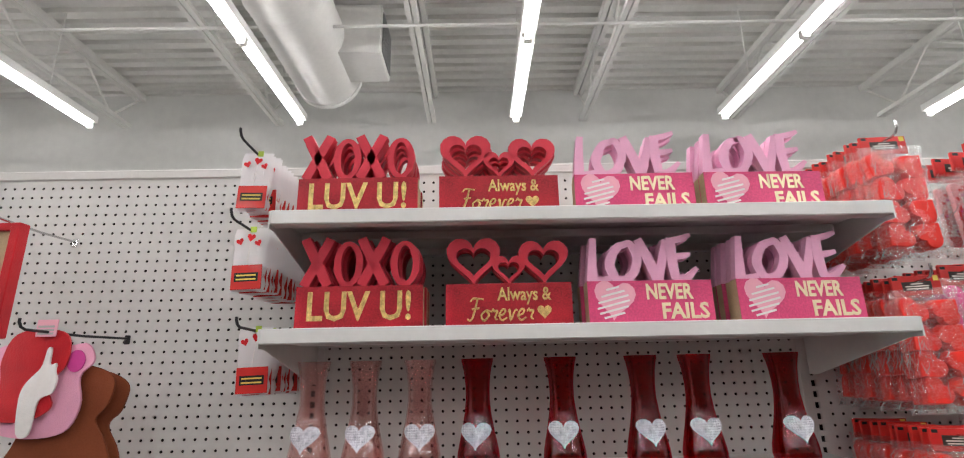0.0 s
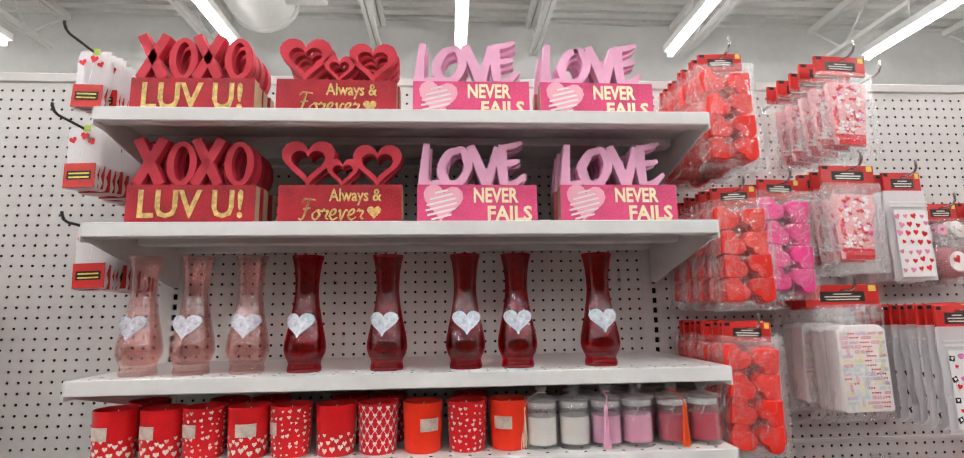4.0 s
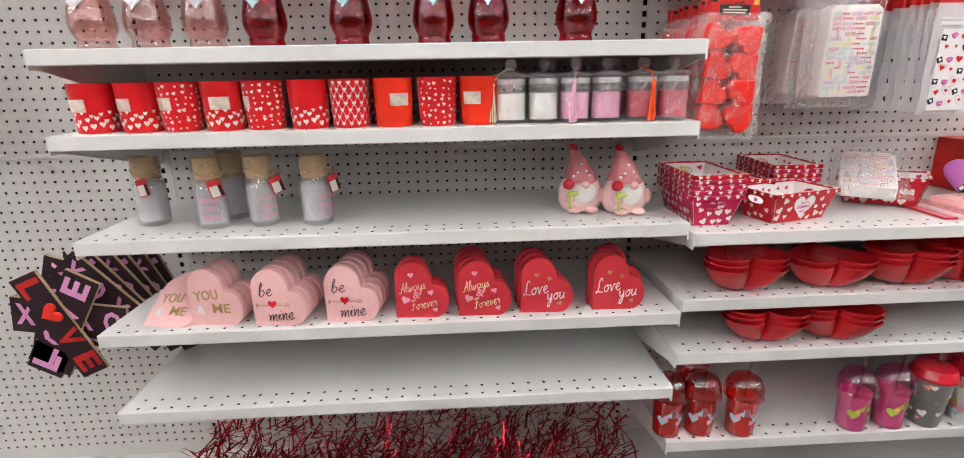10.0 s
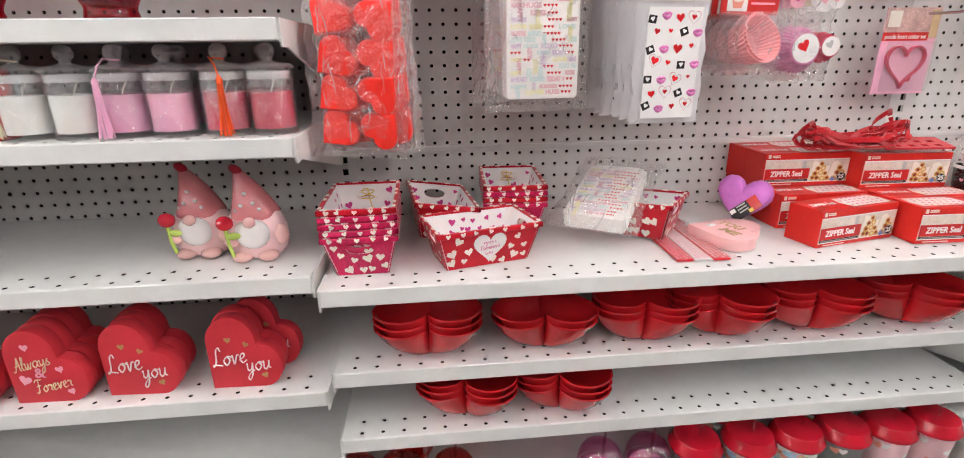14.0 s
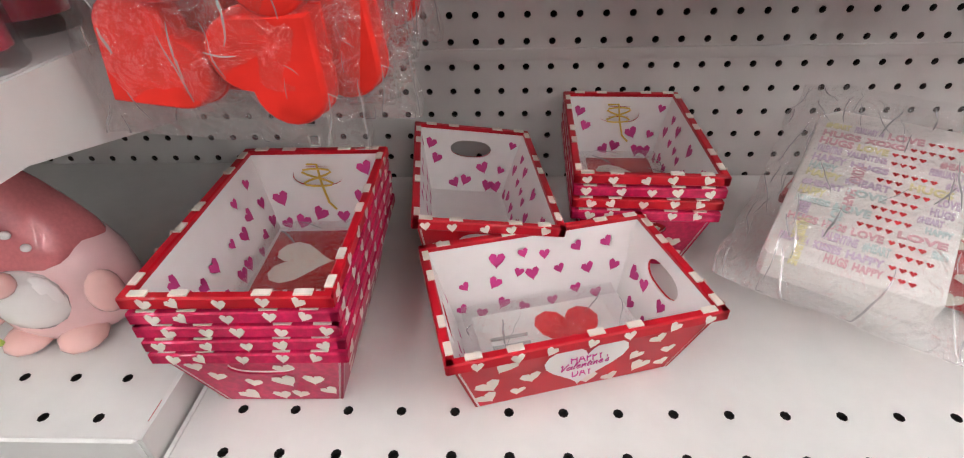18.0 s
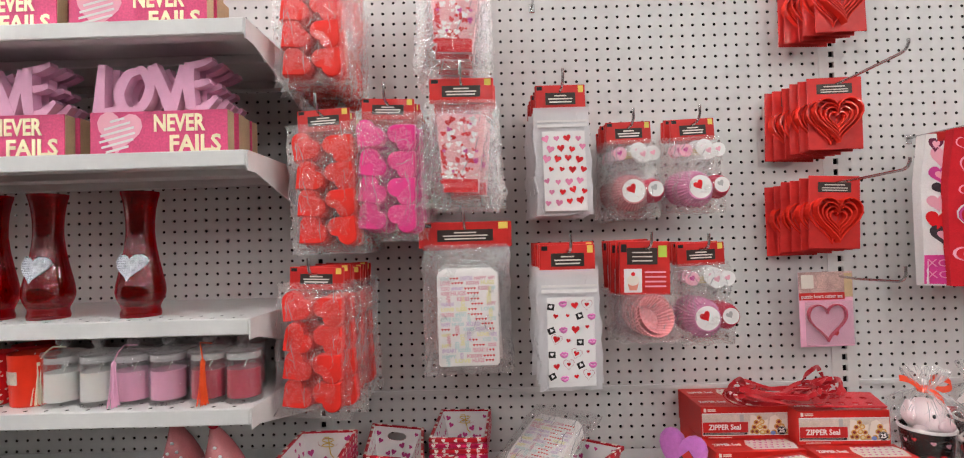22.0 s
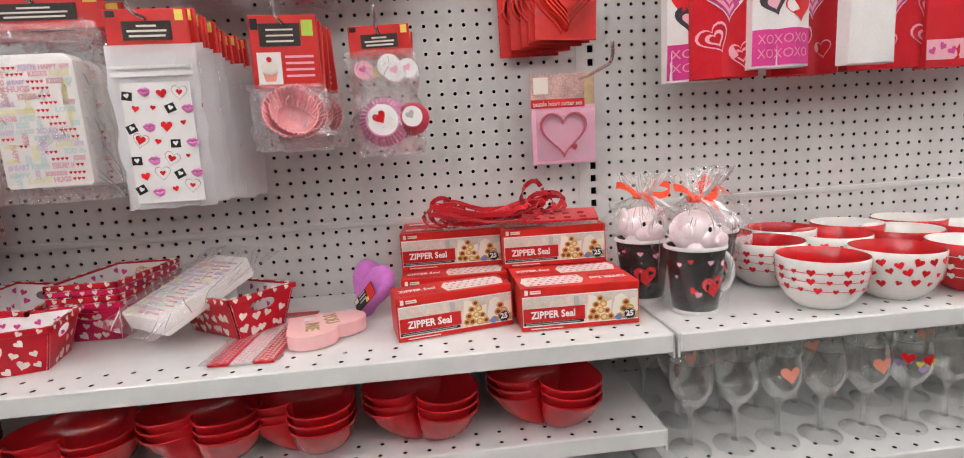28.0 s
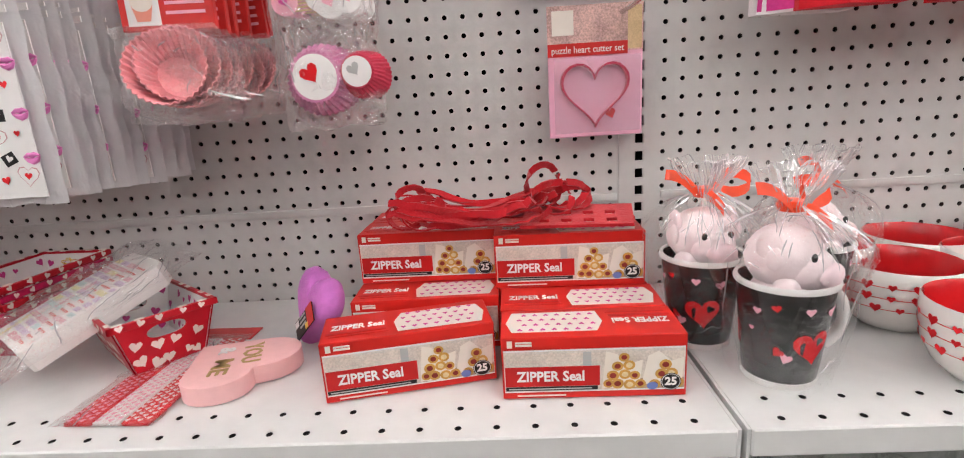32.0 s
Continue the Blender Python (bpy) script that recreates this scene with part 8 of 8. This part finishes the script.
    curls = ([(-0.006 - 0.034 * u, -0.012, 0.178 + 0.018 * u + 0.006 * math.sin(3 * u)) for u in [k / 8 for k in range(9)]],
             [(0.026 + 0.018 * math.cos(a), -0.010 + 0.004 * a, 0.186 + 0.010 * math.sin(a)) for a in [2.6 + k * 0.5 for k in range(13)]],
             [(0.004 + 0.020 * u, -0.014 - 0.01 * u, 0.176 - 0.014 * u * u) for u in [k / 6 for k in range(7)]])
    for pts in curls:
        bm = bmesh.new()
        vs = [(bm.verts.new((x, y - 0.003, z - 0.0055)), bm.verts.new((x, y + 0.003, z + 0.0055))) for x, y, z in pts]
        for p, q in zip(vs, vs[1:]):
            bm.faces.new((p[0], q[0], q[1], p[1]))
        part("ribbon", bm, rb, c, "curled orange-red ribbon")
    part("ribbon_knot", lathe(bmesh.new(), [(0, 0.170), (0.012, 0.172), (0.014, 0.177), (0.012, 0.182), (0, 0.184)], 14), rb, c)
    return c


def plush_pig():
    bm = bmesh.new()
    n = 0
    def ball(c, r, s=(1, 1, 1)):
        lathe(bm, [(0, -r * s[2])] + [(r * math.cos(t), r * s[2] * math.sin(t)) for t in [-1.3, -1, -0.7, -0.35, 0, 0.35, 0.7, 1, 1.3]] + [(0, r * s[2])], 18, c, sx=s[0], sy=s[1], wob=lambda a, z: 1 + 0.02 * noise.noise((9 * math.cos(a), 9 * math.sin(a), z * 120)))
    ball((0, 0, 0.0), 0.033, (1, 1, 0.9))
    ball((0, 0.004, 0.040), 0.036, (1.10, 0.98, 0.92))
    ball((-0.027, -0.014, 0.014), 0.013)
    ball((0.023, -0.016, 0.010), 0.013)
    ball((0.002, -0.018, 0.031), 0.025, (1.05, 1.0, 0.88))
    for sg in (-1, 1):
        ball((sg * 0.033, 0.002, 0.056), 0.015, (0.45, 0.85, 1.15))
        ball((sg * 0.037, -0.006, 0.046), 0.011, (0.40, 0.8, 1.1))
    n = clusters(bm, n, 0)
    ball((0.003, -0.040, 0.029), 0.0145, (1.20, 0.62, 0.82))
    n = clusters(bm, n, 1)
    ball((-0.013, -0.0305, 0.047), 0.0032, (1, 0.8, 1.4))
    ball((0.017, -0.0305, 0.047), 0.0032, (1, 0.8, 1.4))
    n = clusters(bm, n, 2)
    ob = link_mesh("plush_pig", bm, [mat("plush_pink", (0.90, 0.76, 0.77), 0.95, vary=0.06, scale=40, bump=0.25, bump_scale=500, sheen=0.5), mat("snout_pink", (0.89, 0.70, 0.73), 0.9, vary=0.06, bump=0.2, bump_scale=500), M_BLACK], smooth=True)
    return tagged(ob, "pale pink plush pig sitting in a gift cup", "plush toy", "plush pigs")


PCUP, PIG = plush_cup(), plush_pig()
PIG.data.transform(Matrix.Scale(0.97, 4))
for x, y, yaw in ((2.511, -0.276, 0), (2.462, -0.190, -30), (2.60, -0.16, 40)):
    put(PCUP, pose(x, y, C_Z[0] + 0.0005, 0, 0, yaw))
    put(PIG, pose(x, y, C_Z[0] + 0.088, 0, 0, yaw + 36))


def snack_bowl(kind):
    lab = {"rows": "white bowl with rows of red hearts and red inside", "scatter": "white bowl with scattered red hearts and red inside", "red": "red bowl with white heart bands and white inside"}[kind]
    b = thing("ceramic_bowl", pose(0, 0, 0), lab, "bowl", "ceramic heart bowls")
    prof = [(0, 0), (0.034, 0), (0.038, 0.002), (0.052, 0.016), (0.062, 0.036), (0.0655, 0.058), (0.066, 0.080), (0.0645, 0.082)]
    inner = [(0.0645, 0.082), (0.063, 0.080), (0.0615, 0.058), (0.057, 0.038), (0.046, 0.018), (0.030, 0.008), (0, 0.007)]
    white, red = mat("white_stoneware", (0.80, 0.77, 0.73), 0.15, vary=0.04, coat=0.6), mat("red_stoneware", (0.56, 0.015, 0.018), 0.15, vary=0.05, coat=0.6)
    part("outside", lathe(bmesh.new(), prof, 36), red if kind == "red" else white, b)
    part("inside", lathe(bmesh.new(), inner, 36), white if kind == "red" else red, b)
    zs, rs = [p[1] for p in prof[1:]], [p[0] for p in prof[1:]]
    f = lambda u, v: ((np.interp(v, zs, rs) + 0.0006) * math.cos(-math.pi / 2 + u), (np.interp(v, zs, rs) + 0.0006) * math.sin(-math.pi / 2 + u), v)
    g = lambda u, v: f(u / 0.064, v)
    circ = 2 * math.pi * 0.064
    if kind == "scatter":
        r = random.Random(4)
        spots = [(circ * (i + 0.5 * (j % 2)) / 18, 0.034 + 0.015 * j + r.uniform(-0.004, 0.004), r.uniform(0.009, 0.015), r.uniform(-0.5, 0.5)) for i in range(18) for j in range(3)]
        part("heart_print", hearts_on(g, spots, 12), M_RED, b)
    else:
        n = 17
        for v in ((0.064, 0.050, 0.036) if kind == "rows" else (0.062, 0.044, 0.028)):
            part("heart_print", hearts_on(g, [(circ * (i + 0.4 * (v < 0.05)) / n, v, (0.0125, 0.0085)[i % 2], 0) for i in range(n)], 12), M_RED if kind == "rows" else M_WHITE, b)
            bm = bmesh.new()
            for i in range(60):
                u0, u1 = circ * i / 60, circ * (i + 1) / 60
                bm.faces.new([bm.verts.new(g(u, q)) for u, q in ((u0, v - 0.0005), (u1, v - 0.0005), (u1, v + 0.0005), (u0, v + 0.0005))])
            part("line_print", bm, M_RED if kind == "rows" else M_WHITE, b)
    return b


BW = {k: shrink(snack_bowl(k), 0.97) for k in ("rows", "scatter", "red")}
for k, x, y in (("rows", 2.703, -0.300), ("scatter", 2.836, -0.290), ("red", 2.972, -0.292), ("rows", 2.700, -0.168), ("rows", 2.665, -0.068), ("scatter", 2.836, -0.156), ("rows", 2.797, -0.068), ("red", 2.972, -0.160), ("red", 2.940, -0.068), ("red", 3.075, -0.068), ("red", 3.108, -0.175), ("scatter", 3.105, -0.300), ("rows", 3.24, -0.16), ("red", 3.26, -0.29)):
    put(BW[k], pose(x, min(y, -0.068), C_Z[0] + 0.0005, 0, 0, rnd.uniform(0, 90)))


def wine_glass(kind):
    lab = {"plain": "clear stemmed wine glass", "coral": "clear wine glass with a coral heart", "multi": "clear wine glass with coloured hearts"}[kind]
    g = thing("wine_glass", pose(0, 0, 0), lab, "wine glass", "wine glasses")
    part("foot", lathe(bmesh.new(), [(0.0315, 0.0003), (0.033, 0.0008), (0.0325, 0.0022), (0.020, 0.006), (0.007, 0.0105)], 28), sheer("foot_glass", (0.992, 0.995, 0.994), 0.05, 0.03, edge=0.8, haze=0.05, power=2.2), g, "clear glass foot")
    part("stem", lathe(bmesh.new(), [(0, 0.0108), (0.007, 0.0108), (0.0045, 0.018), (0.0037, 0.032), (0.0037, 0.052), (0.005, 0.066), (0.008, 0.0715), (0, 0.072)], 16), sheer("stemware_glass", (0.93, 0.95, 0.94), 0.17, 0.012, edge=1.0, haze=0.02, power=1.7), g, "clear glass stem")
    part("bowl", lathe(bmesh.new(), [(0, 0.0722), (0.009, 0.0727), (0.014, 0.078), (0.026, 0.092), (0.033, 0.112), (0.0345, 0.130), (0.032, 0.156), (0.0318, 0.1578), (0.0308, 0.1575), (0.0308, 0.1560)], 32), sheer("stemware_glass", (0.93, 0.95, 0.94), 0.17, 0.012, edge=1.0, haze=0.02, power=1.7), g, "clear glass bowl")
    if kind != "plain":
        f = lambda u, v: (0.0352 * math.sin(u / 0.0352), -0.0352 * math.cos(u / 0.0352), v)
        part("heart_print", hearts_on(f, [(0.0, 0.128, 0.030, 0.1)] if kind == "coral" else [(-0.016, 0.132, 0.020, 0), (0.014, 0.130, 0.020, 0.2)], 20), mat("coral_print", (0.78, 0.30, 0.22), 0.5) if kind == "coral" else M_RED, g)
        if kind == "multi":
            part("heart_print", hearts_on(f, [(0.0, 0.124, 0.012, 0), (0.028, 0.126, 0.013, 0)], 14), M_YELLOW, g)
            part("heart_print", hearts_on(f, [(-0.028, 0.122, 0.013, 0), (0.004, 0.114, 0.012, 0)], 14), mat("lilac_heart_print", (0.45, 0.35, 0.68), 0.5), g)
    return shrink(g, 0.98)


WG = {k: wine_glass(k) for k in ("plain", "coral", "multi")}
for i, k in enumerate(("plain", "plain", "coral", "plain", "coral", "multi", "plain", "plain", "coral", "plain", "plain")):
    x = 2.492 + 0.074 * i
    put(WG[k], pose(x, -0.300, C_Z[1] + 0.0005, 0, 0, rnd.uniform(-20, 20)))
    put(WG["plain" if i % 3 else "coral"], pose(x + 0.02, -0.212, C_Z[1] + 0.0005, 0, 0, rnd.uniform(-20, 20)))
    if i % 2 == 0:
        put(WG["plain"], pose(x - 0.005, -0.128, C_Z[1] + 0.0005))


def mug(kind):
    lab = {"white": "white mug with a red heart sketch", "string": "white mug with strings of red hearts", "red": "red mug with white hanging hearts"}[kind]
    m = thing("mug", pose(0, 0, 0), lab, "mug", "heart mugs")
    col = mat("mug_red", (0.52, 0.02, 0.02), 0.18, vary=0.05, coat=0.5) if kind == "red" else mat("mug_white", (0.80, 0.78, 0.74), 0.18, vary=0.04, coat=0.5)
    part("body", lathe(bmesh.new(), [(0, 0), (0.030, 0), (0.034, 0.003), (0.041, 0.088), (0.0405, 0.090), (0.039, 0.088), (0.032, 0.006), (0, 0.005)], 30), col, m)
    part("handle", tube(bmesh.new(), [(0.036 + 0.026 * math.sin(a), 0, 0.046 + 0.028 * math.cos(a)) for a in [0.2 + k * 0.27 for k in range(11)]], 0.005, 8), col, m)
    f = wrap(0.0345, 0.041, 0.088)
    r = random.Random(8)
    part("heart_print", hearts_on(f, [(u, v, w, 0.2) for u, v, w in ((-0.022, 0.055, 0.018), (0.0, 0.040, 0.014), (0.018, 0.062, 0.012), (0.030, 0.030, 0.016), (-0.036, 0.034, 0.012))], 14), M_WHITE if kind == "red" else M_RED, m)
    bm = bmesh.new()
    for u, v in ((-0.022, 0.060), (0.0, 0.045), (0.018, 0.066), (0.030, 0.036)):
        tube(bm, (f(u, v), f(u, 0.087)), 0.0005, 4)
    part("string_print", bm, M_BLACK if kind != "red" else M_WHITE, m)
    return m


MG = {k: mug(k) for k in ("white", "string", "red")}
for k, x, yaw in (("white", 2.520, 200), ("string", 2.645, 0), ("red", 2.775, 150), ("red", 2.925, 10), ("string", 3.07, 30), ("white", 3.20, 0)):
    put(MG[k], pose(x, -0.285, C_Z[2] + 0.0005, 0, 0, yaw))
for k, x in (("white", 2.53), ("white", 2.65), ("white", 2.78), ("string", 2.91), ("white", 3.04)):
    put(MG[k], pose(x, -0.285, C_Z[3] + 0.0005, 0, 0, rnd.uniform(0, 300)))

# ---- section to the west: hanging packs, felt shapes, wooden word signs ----
def pick_pack():
    p = thing("party_pick_pack", pose(0, 0, 0), "clear pack of heart party picks with a red label", "bag", "party pick packs")
    part("film", film_sheet(0.066, 0.130, 0, 0.006, 61, 6, 9, back=0.003), M_POLY, p, "clear plastic sleeve")
    part("label", boxes(((-0.031, -0.0085, -0.128), (0.031, -0.0065, -0.078)), bev=0.0004), M_REDCARD, p, "red printed label", smooth=False)
    part("label_bars", boxes(((-0.024, -0.0092, -0.112), (0.024, -0.0085, -0.094))), M_BLACK, p, smooth=False)
    part("gold_bars", boxes(((-0.020, -0.0096, -0.109), (0.020, -0.0092, -0.106)), ((-0.020, -0.0096, -0.101), (0.020, -0.0092, -0.098))), M_YELLOW, p, smooth=False)
    part("heart_pick", hearts_on(flat(-0.0075), [(-0.018, -0.030, 0.016, 0.3), (0.004, -0.022, 0.018, -0.2), (0.020, -0.034, 0.015, 0.4)], 14), M_RED, p)
    part("pick_stick", tube(bmesh.new(), ((0.002, -0.004, -0.03), (-0.004, -0.004, -0.085)), 0.001, 5), M_WHITE, p)
    part("price_tag", boxes(((0.002, -0.0085, -0.010), (0.014, -0.0070, 0.002))), M_GREEN, p, "green price sticker", smooth=False)
    return p


PP = pick_pack()
for x, zt, yf, n in ((-0.075, 1.918, -0.255, 12), (-0.068, 1.742, -0.270, 14), (-0.050, 1.538, -0.240, 12)):
    hook(x, zt - 0.004, -yf + 0.075, 0.018, True)
    for i in range(n):
        put(PP, pose(x + rnd.uniform(-0.003, 0.003), yf + 0.0175 * i, zt + rnd.uniform(-0.003, 0.003), 0, rnd.uniform(-2, 2), rnd.uniform(-3, 3)))


def felt_shape(name, outline, m, d, mm, lab, cat):
    t = thing(name, mm, lab, cat, "hanging felt decorations")
    part("felt", prism(bmesh.new(), outline, 0, d, 0.0012), m, t)
    return t


def blob(pts, n=5):
    """A closed smooth outline through a few points."""
    k = len(pts)
    out = []
    for i in range(k):
        p0, p1, p2, p3 = (Vector((*pts[(i + j - 1) % k], 0)) for j in range(4))
        for s in range(n):
            t = s / n
            q = 0.5 * ((2 * p1) + (p2 - p0) * t + (2 * p0 - 5 * p1 + 4 * p2 - p3) * t * t + (3 * p1 - p0 - 3 * p2 + p3) * t ** 3)
            out.append((q.x, q.y))
    return out


M_FPINK = mat("felt_pink", (0.84, 0.40, 0.55), 0.9, vary=0.08, scale=30, bump=0.3, bump_scale=400)
M_FBROWN = mat("felt_brown", (0.21, 0.052, 0.02), 0.9, vary=0.12, scale=20, bump=0.3, bump_scale=400)
M_FWHITE = mat("felt_white", (0.80, 0.78, 0.76), 0.9, vary=0.05, bump=0.3, bump_scale=400)
RED_FELT = blob([(-0.115, -0.160), (-0.075, -0.115), (-0.080, -0.060), (-0.060, -0.010), (0.0, 0.0), (0.045, -0.015), (0.050, -0.070), (0.020, -0.110), (0.035, -0.150), (0.0, -0.175), (-0.06, -0.178)])
PINK_FELT = blob([(-0.120, -0.060), (-0.085, -0.030), (-0.05, -0.045), (0.035, -0.035), (0.080, -0.030), (0.098, -0.065), (0.075, -0.095), (0.085, -0.15), (0.060, -0.20), (-0.02, -0.21), (-0.105, -0.185), (-0.135, -0.120)])
WHITE_FELT = blob([(-0.018, -0.200), (-0.026, -0.135), (-0.018, -0.105), (0.006, -0.075), (0.012, -0.040), (0.020, -0.040), (0.022, -0.070), (0.034, -0.068), (0.036, -0.085), (0.042, -0.100), (0.036, -0.125), (0.012, -0.140), (0.006, -0.200)])
BROWN_FELT = blob([(-0.070, -0.040), (-0.030, -0.020), (0.040, -0.025), (0.085, -0.050), (0.080, -0.100), (0.060, -0.130), (0.090, -0.180), (0.115, -0.270), (0.100, -0.360), (0.05, -0.430), (-0.05, -0.44), (-0.12, -0.36), (-0.13, -0.25), (-0.09, -0.16), (-0.095, -0.09)])
zt = 1.545
red_cut = felt_shape("felt_decoration", RED_FELT, M_FELT, 0.006, pose(-0.475, -0.235, zt), "red felt cut-out with a white glove on a hook", "decoration")
# white pointing glove, cut as a plain felt outline
part("leaf", prism(bmesh.new(), WHITE_FELT, -0.0055, -0.0005, 0.0012), M_FWHITE, red_cut, "white felt glove")
head = felt_shape("felt_decoration", PINK_FELT, M_FPINK, 0.006, pose(-0.478, -0.222, zt), "pink felt bear head cut-out with round ears", "decoration")
part("inner_ear", prism(bmesh.new(), [(0.064 + 0.018 * math.cos(a), -0.064 + 0.022 * math.sin(a)) for a in [k * 0.3927 for k in range(16)]], -0.0025, -0.0003), M_MAGENTA, head, "magenta felt inner ear")
for mm in (pose(-0.430, -0.205, zt - 0.05), pose(-0.415, -0.175, zt - 0.06, 0, 3)):
    bear = felt_shape("felt_decoration", BROWN_FELT, M_FBROWN, 0.006, mm, "brown felt bear cut-out holding a red heart", "decoration")
    part("heart", prism(bmesh.new(), heart_outline(0.090, 0.085, 24, -0.005, -0.29), -0.0035, -0.0004), M_FELT, bear, "red felt heart")
    part("snout", prism(bmesh.new(), [(0.0 + 0.026 * math.cos(a), -0.095 + 0.019 * math.sin(a)) for a in [k * 0.3927 for k in range(16)]], -0.0030, -0.0004), mat("felt_tan", (0.50, 0.26, 0.13), 0.9, vary=0.08, bump=0.3, bump_scale=400), bear, "tan felt snout")
hook(-0.465, zt - 0.006, 0.30, 0.02, True)
ht = thing("hang_tag", pose(-0.470, -0.244, zt + 0.014), "pink printed cardboard hang tag", "tag")
part("card", boxes(((-0.020, -0.001, -0.030), (0.022, 0.001, 0.004)), bev=0.0006), M_PINK, ht, smooth=False)
part("print_bars", boxes(*[((-0.016, -0.0016, -0.026 + 0.007 * k), (0.016, -0.001, -0.022 + 0.007 * k)) for k in range(3)]), M_GREYPRINT, ht, smooth=False)

fr = thing("framed_sign", pose(-0.655, -0.20, 1.53), "red framed hanging sign with a wooden middle", "sign")
part("frame_rail", boxes(((-0.10, -0.012, 0), (0.055, 0.012, 0.018)), bev=0.002), M_FELT, fr)
part("frame_rail", boxes(((-0.10, -0.012, 0.232), (0.055, 0.012, 0.25)), bev=0.002), M_FELT, fr)
part("frame_stile", boxes(((0.037, -0.014, 0), (0.057, 0.014, 0.25)), bev=0.002), M_FELT, fr)
part("panel", boxes(((-0.10, -0.004, 0.016), (0.04, 0.004, 0.235))), M_MDF, fr, "bare wooden middle", smooth=False)
hook(-0.64, 1.788, 0.22, 0.02, False)

# wooden word signs, bundled on a hook
M_WDARK = mat("sign_dark_paint", (0.030, 0.014, 0.018), 0.55, vary=0.25, scale=25)
M_WPINK = mat("sign_lilac_paint", (0.78, 0.34, 0.62), 0.55, vary=0.06)
M_WRED = mat("sign_red_paint", (0.50, 0.02, 0.02), 0.55, vary=0.1)


def wood_sign(word, col, w, h, heart=False):
    s = thing("wooden_sign", pose(0, 0, 0), f"narrow dark wooden sign lettered {word}", "sign", "hanging wooden word signs")
    part("board", boxes(((-w / 2, 0.0015, -h), (w / 2, 0.010, 0)), bev=0.0006), M_MDF, s, smooth=False)
    part("painted_face", boxes(((-w / 2 + 0.0005, 0, -h + 0.0005), (w / 2 - 0.0005, 0.0015, -0.0005))), M_WDARK, s, smooth=False)
    n = len(word)
    for i, ch in enumerate(word):
        z = -h * (i + 0.5) / n
        if heart and ch == "O":
            bm = heart_pillow(w * 0.80, w * 0.74, 0.006)
            bmesh.ops.transform(bm, matrix=Matrix.Translation((0, 0, z)) @ pose(0, 0, 0, 0, 90, 0), verts=bm.verts)
            part("heart", bm, M_CUTRED, s, "raised red heart")
        else:
            letters("letter", ch, min(h / n, w) * 1.10, (0, -0.0006, z), col, s, width=h / n * 0.62 if n > 1 else None, bold=0.0022, tilt=-90)
    return s


WS = wood_sign("LOVE", M_WRED, 0.060, 0.262, True)
WX = wood_sign("XOXO", M_WPINK, 0.084, 0.246)
WL = wood_sign("LOVE", M_WPINK, 0.076, 0.266)
WI = wood_sign("I", M_WPINK, 0.056, 0.095)
hook(-0.115, 0.815, 0.215, 0.02, True)
put(WS, pose(-0.193, -0.262, 0.792, 0, -22, 3))
put(WI, pose(-0.226, -0.250, 0.612, 0, -58, 0))
put(WX, pose(-0.258, -0.238, 0.695, 0, -81, 0))
put(WL, pose(-0.214, -0.250, 0.553, 0, 211, 0))
for i in range(6):
    put(WL if i % 2 else WX, pose(-0.150 + 0.022 * i, -0.205 + 0.022 * i, 0.800 - 0.006 * i, 0, -40 + 4 * i, 0))
    put(WS if i % 2 else WX, pose(-0.150 + 0.014 * i, -0.194 + 0.022 * i, 0.802, 0, 20 - 6 * i, 0))
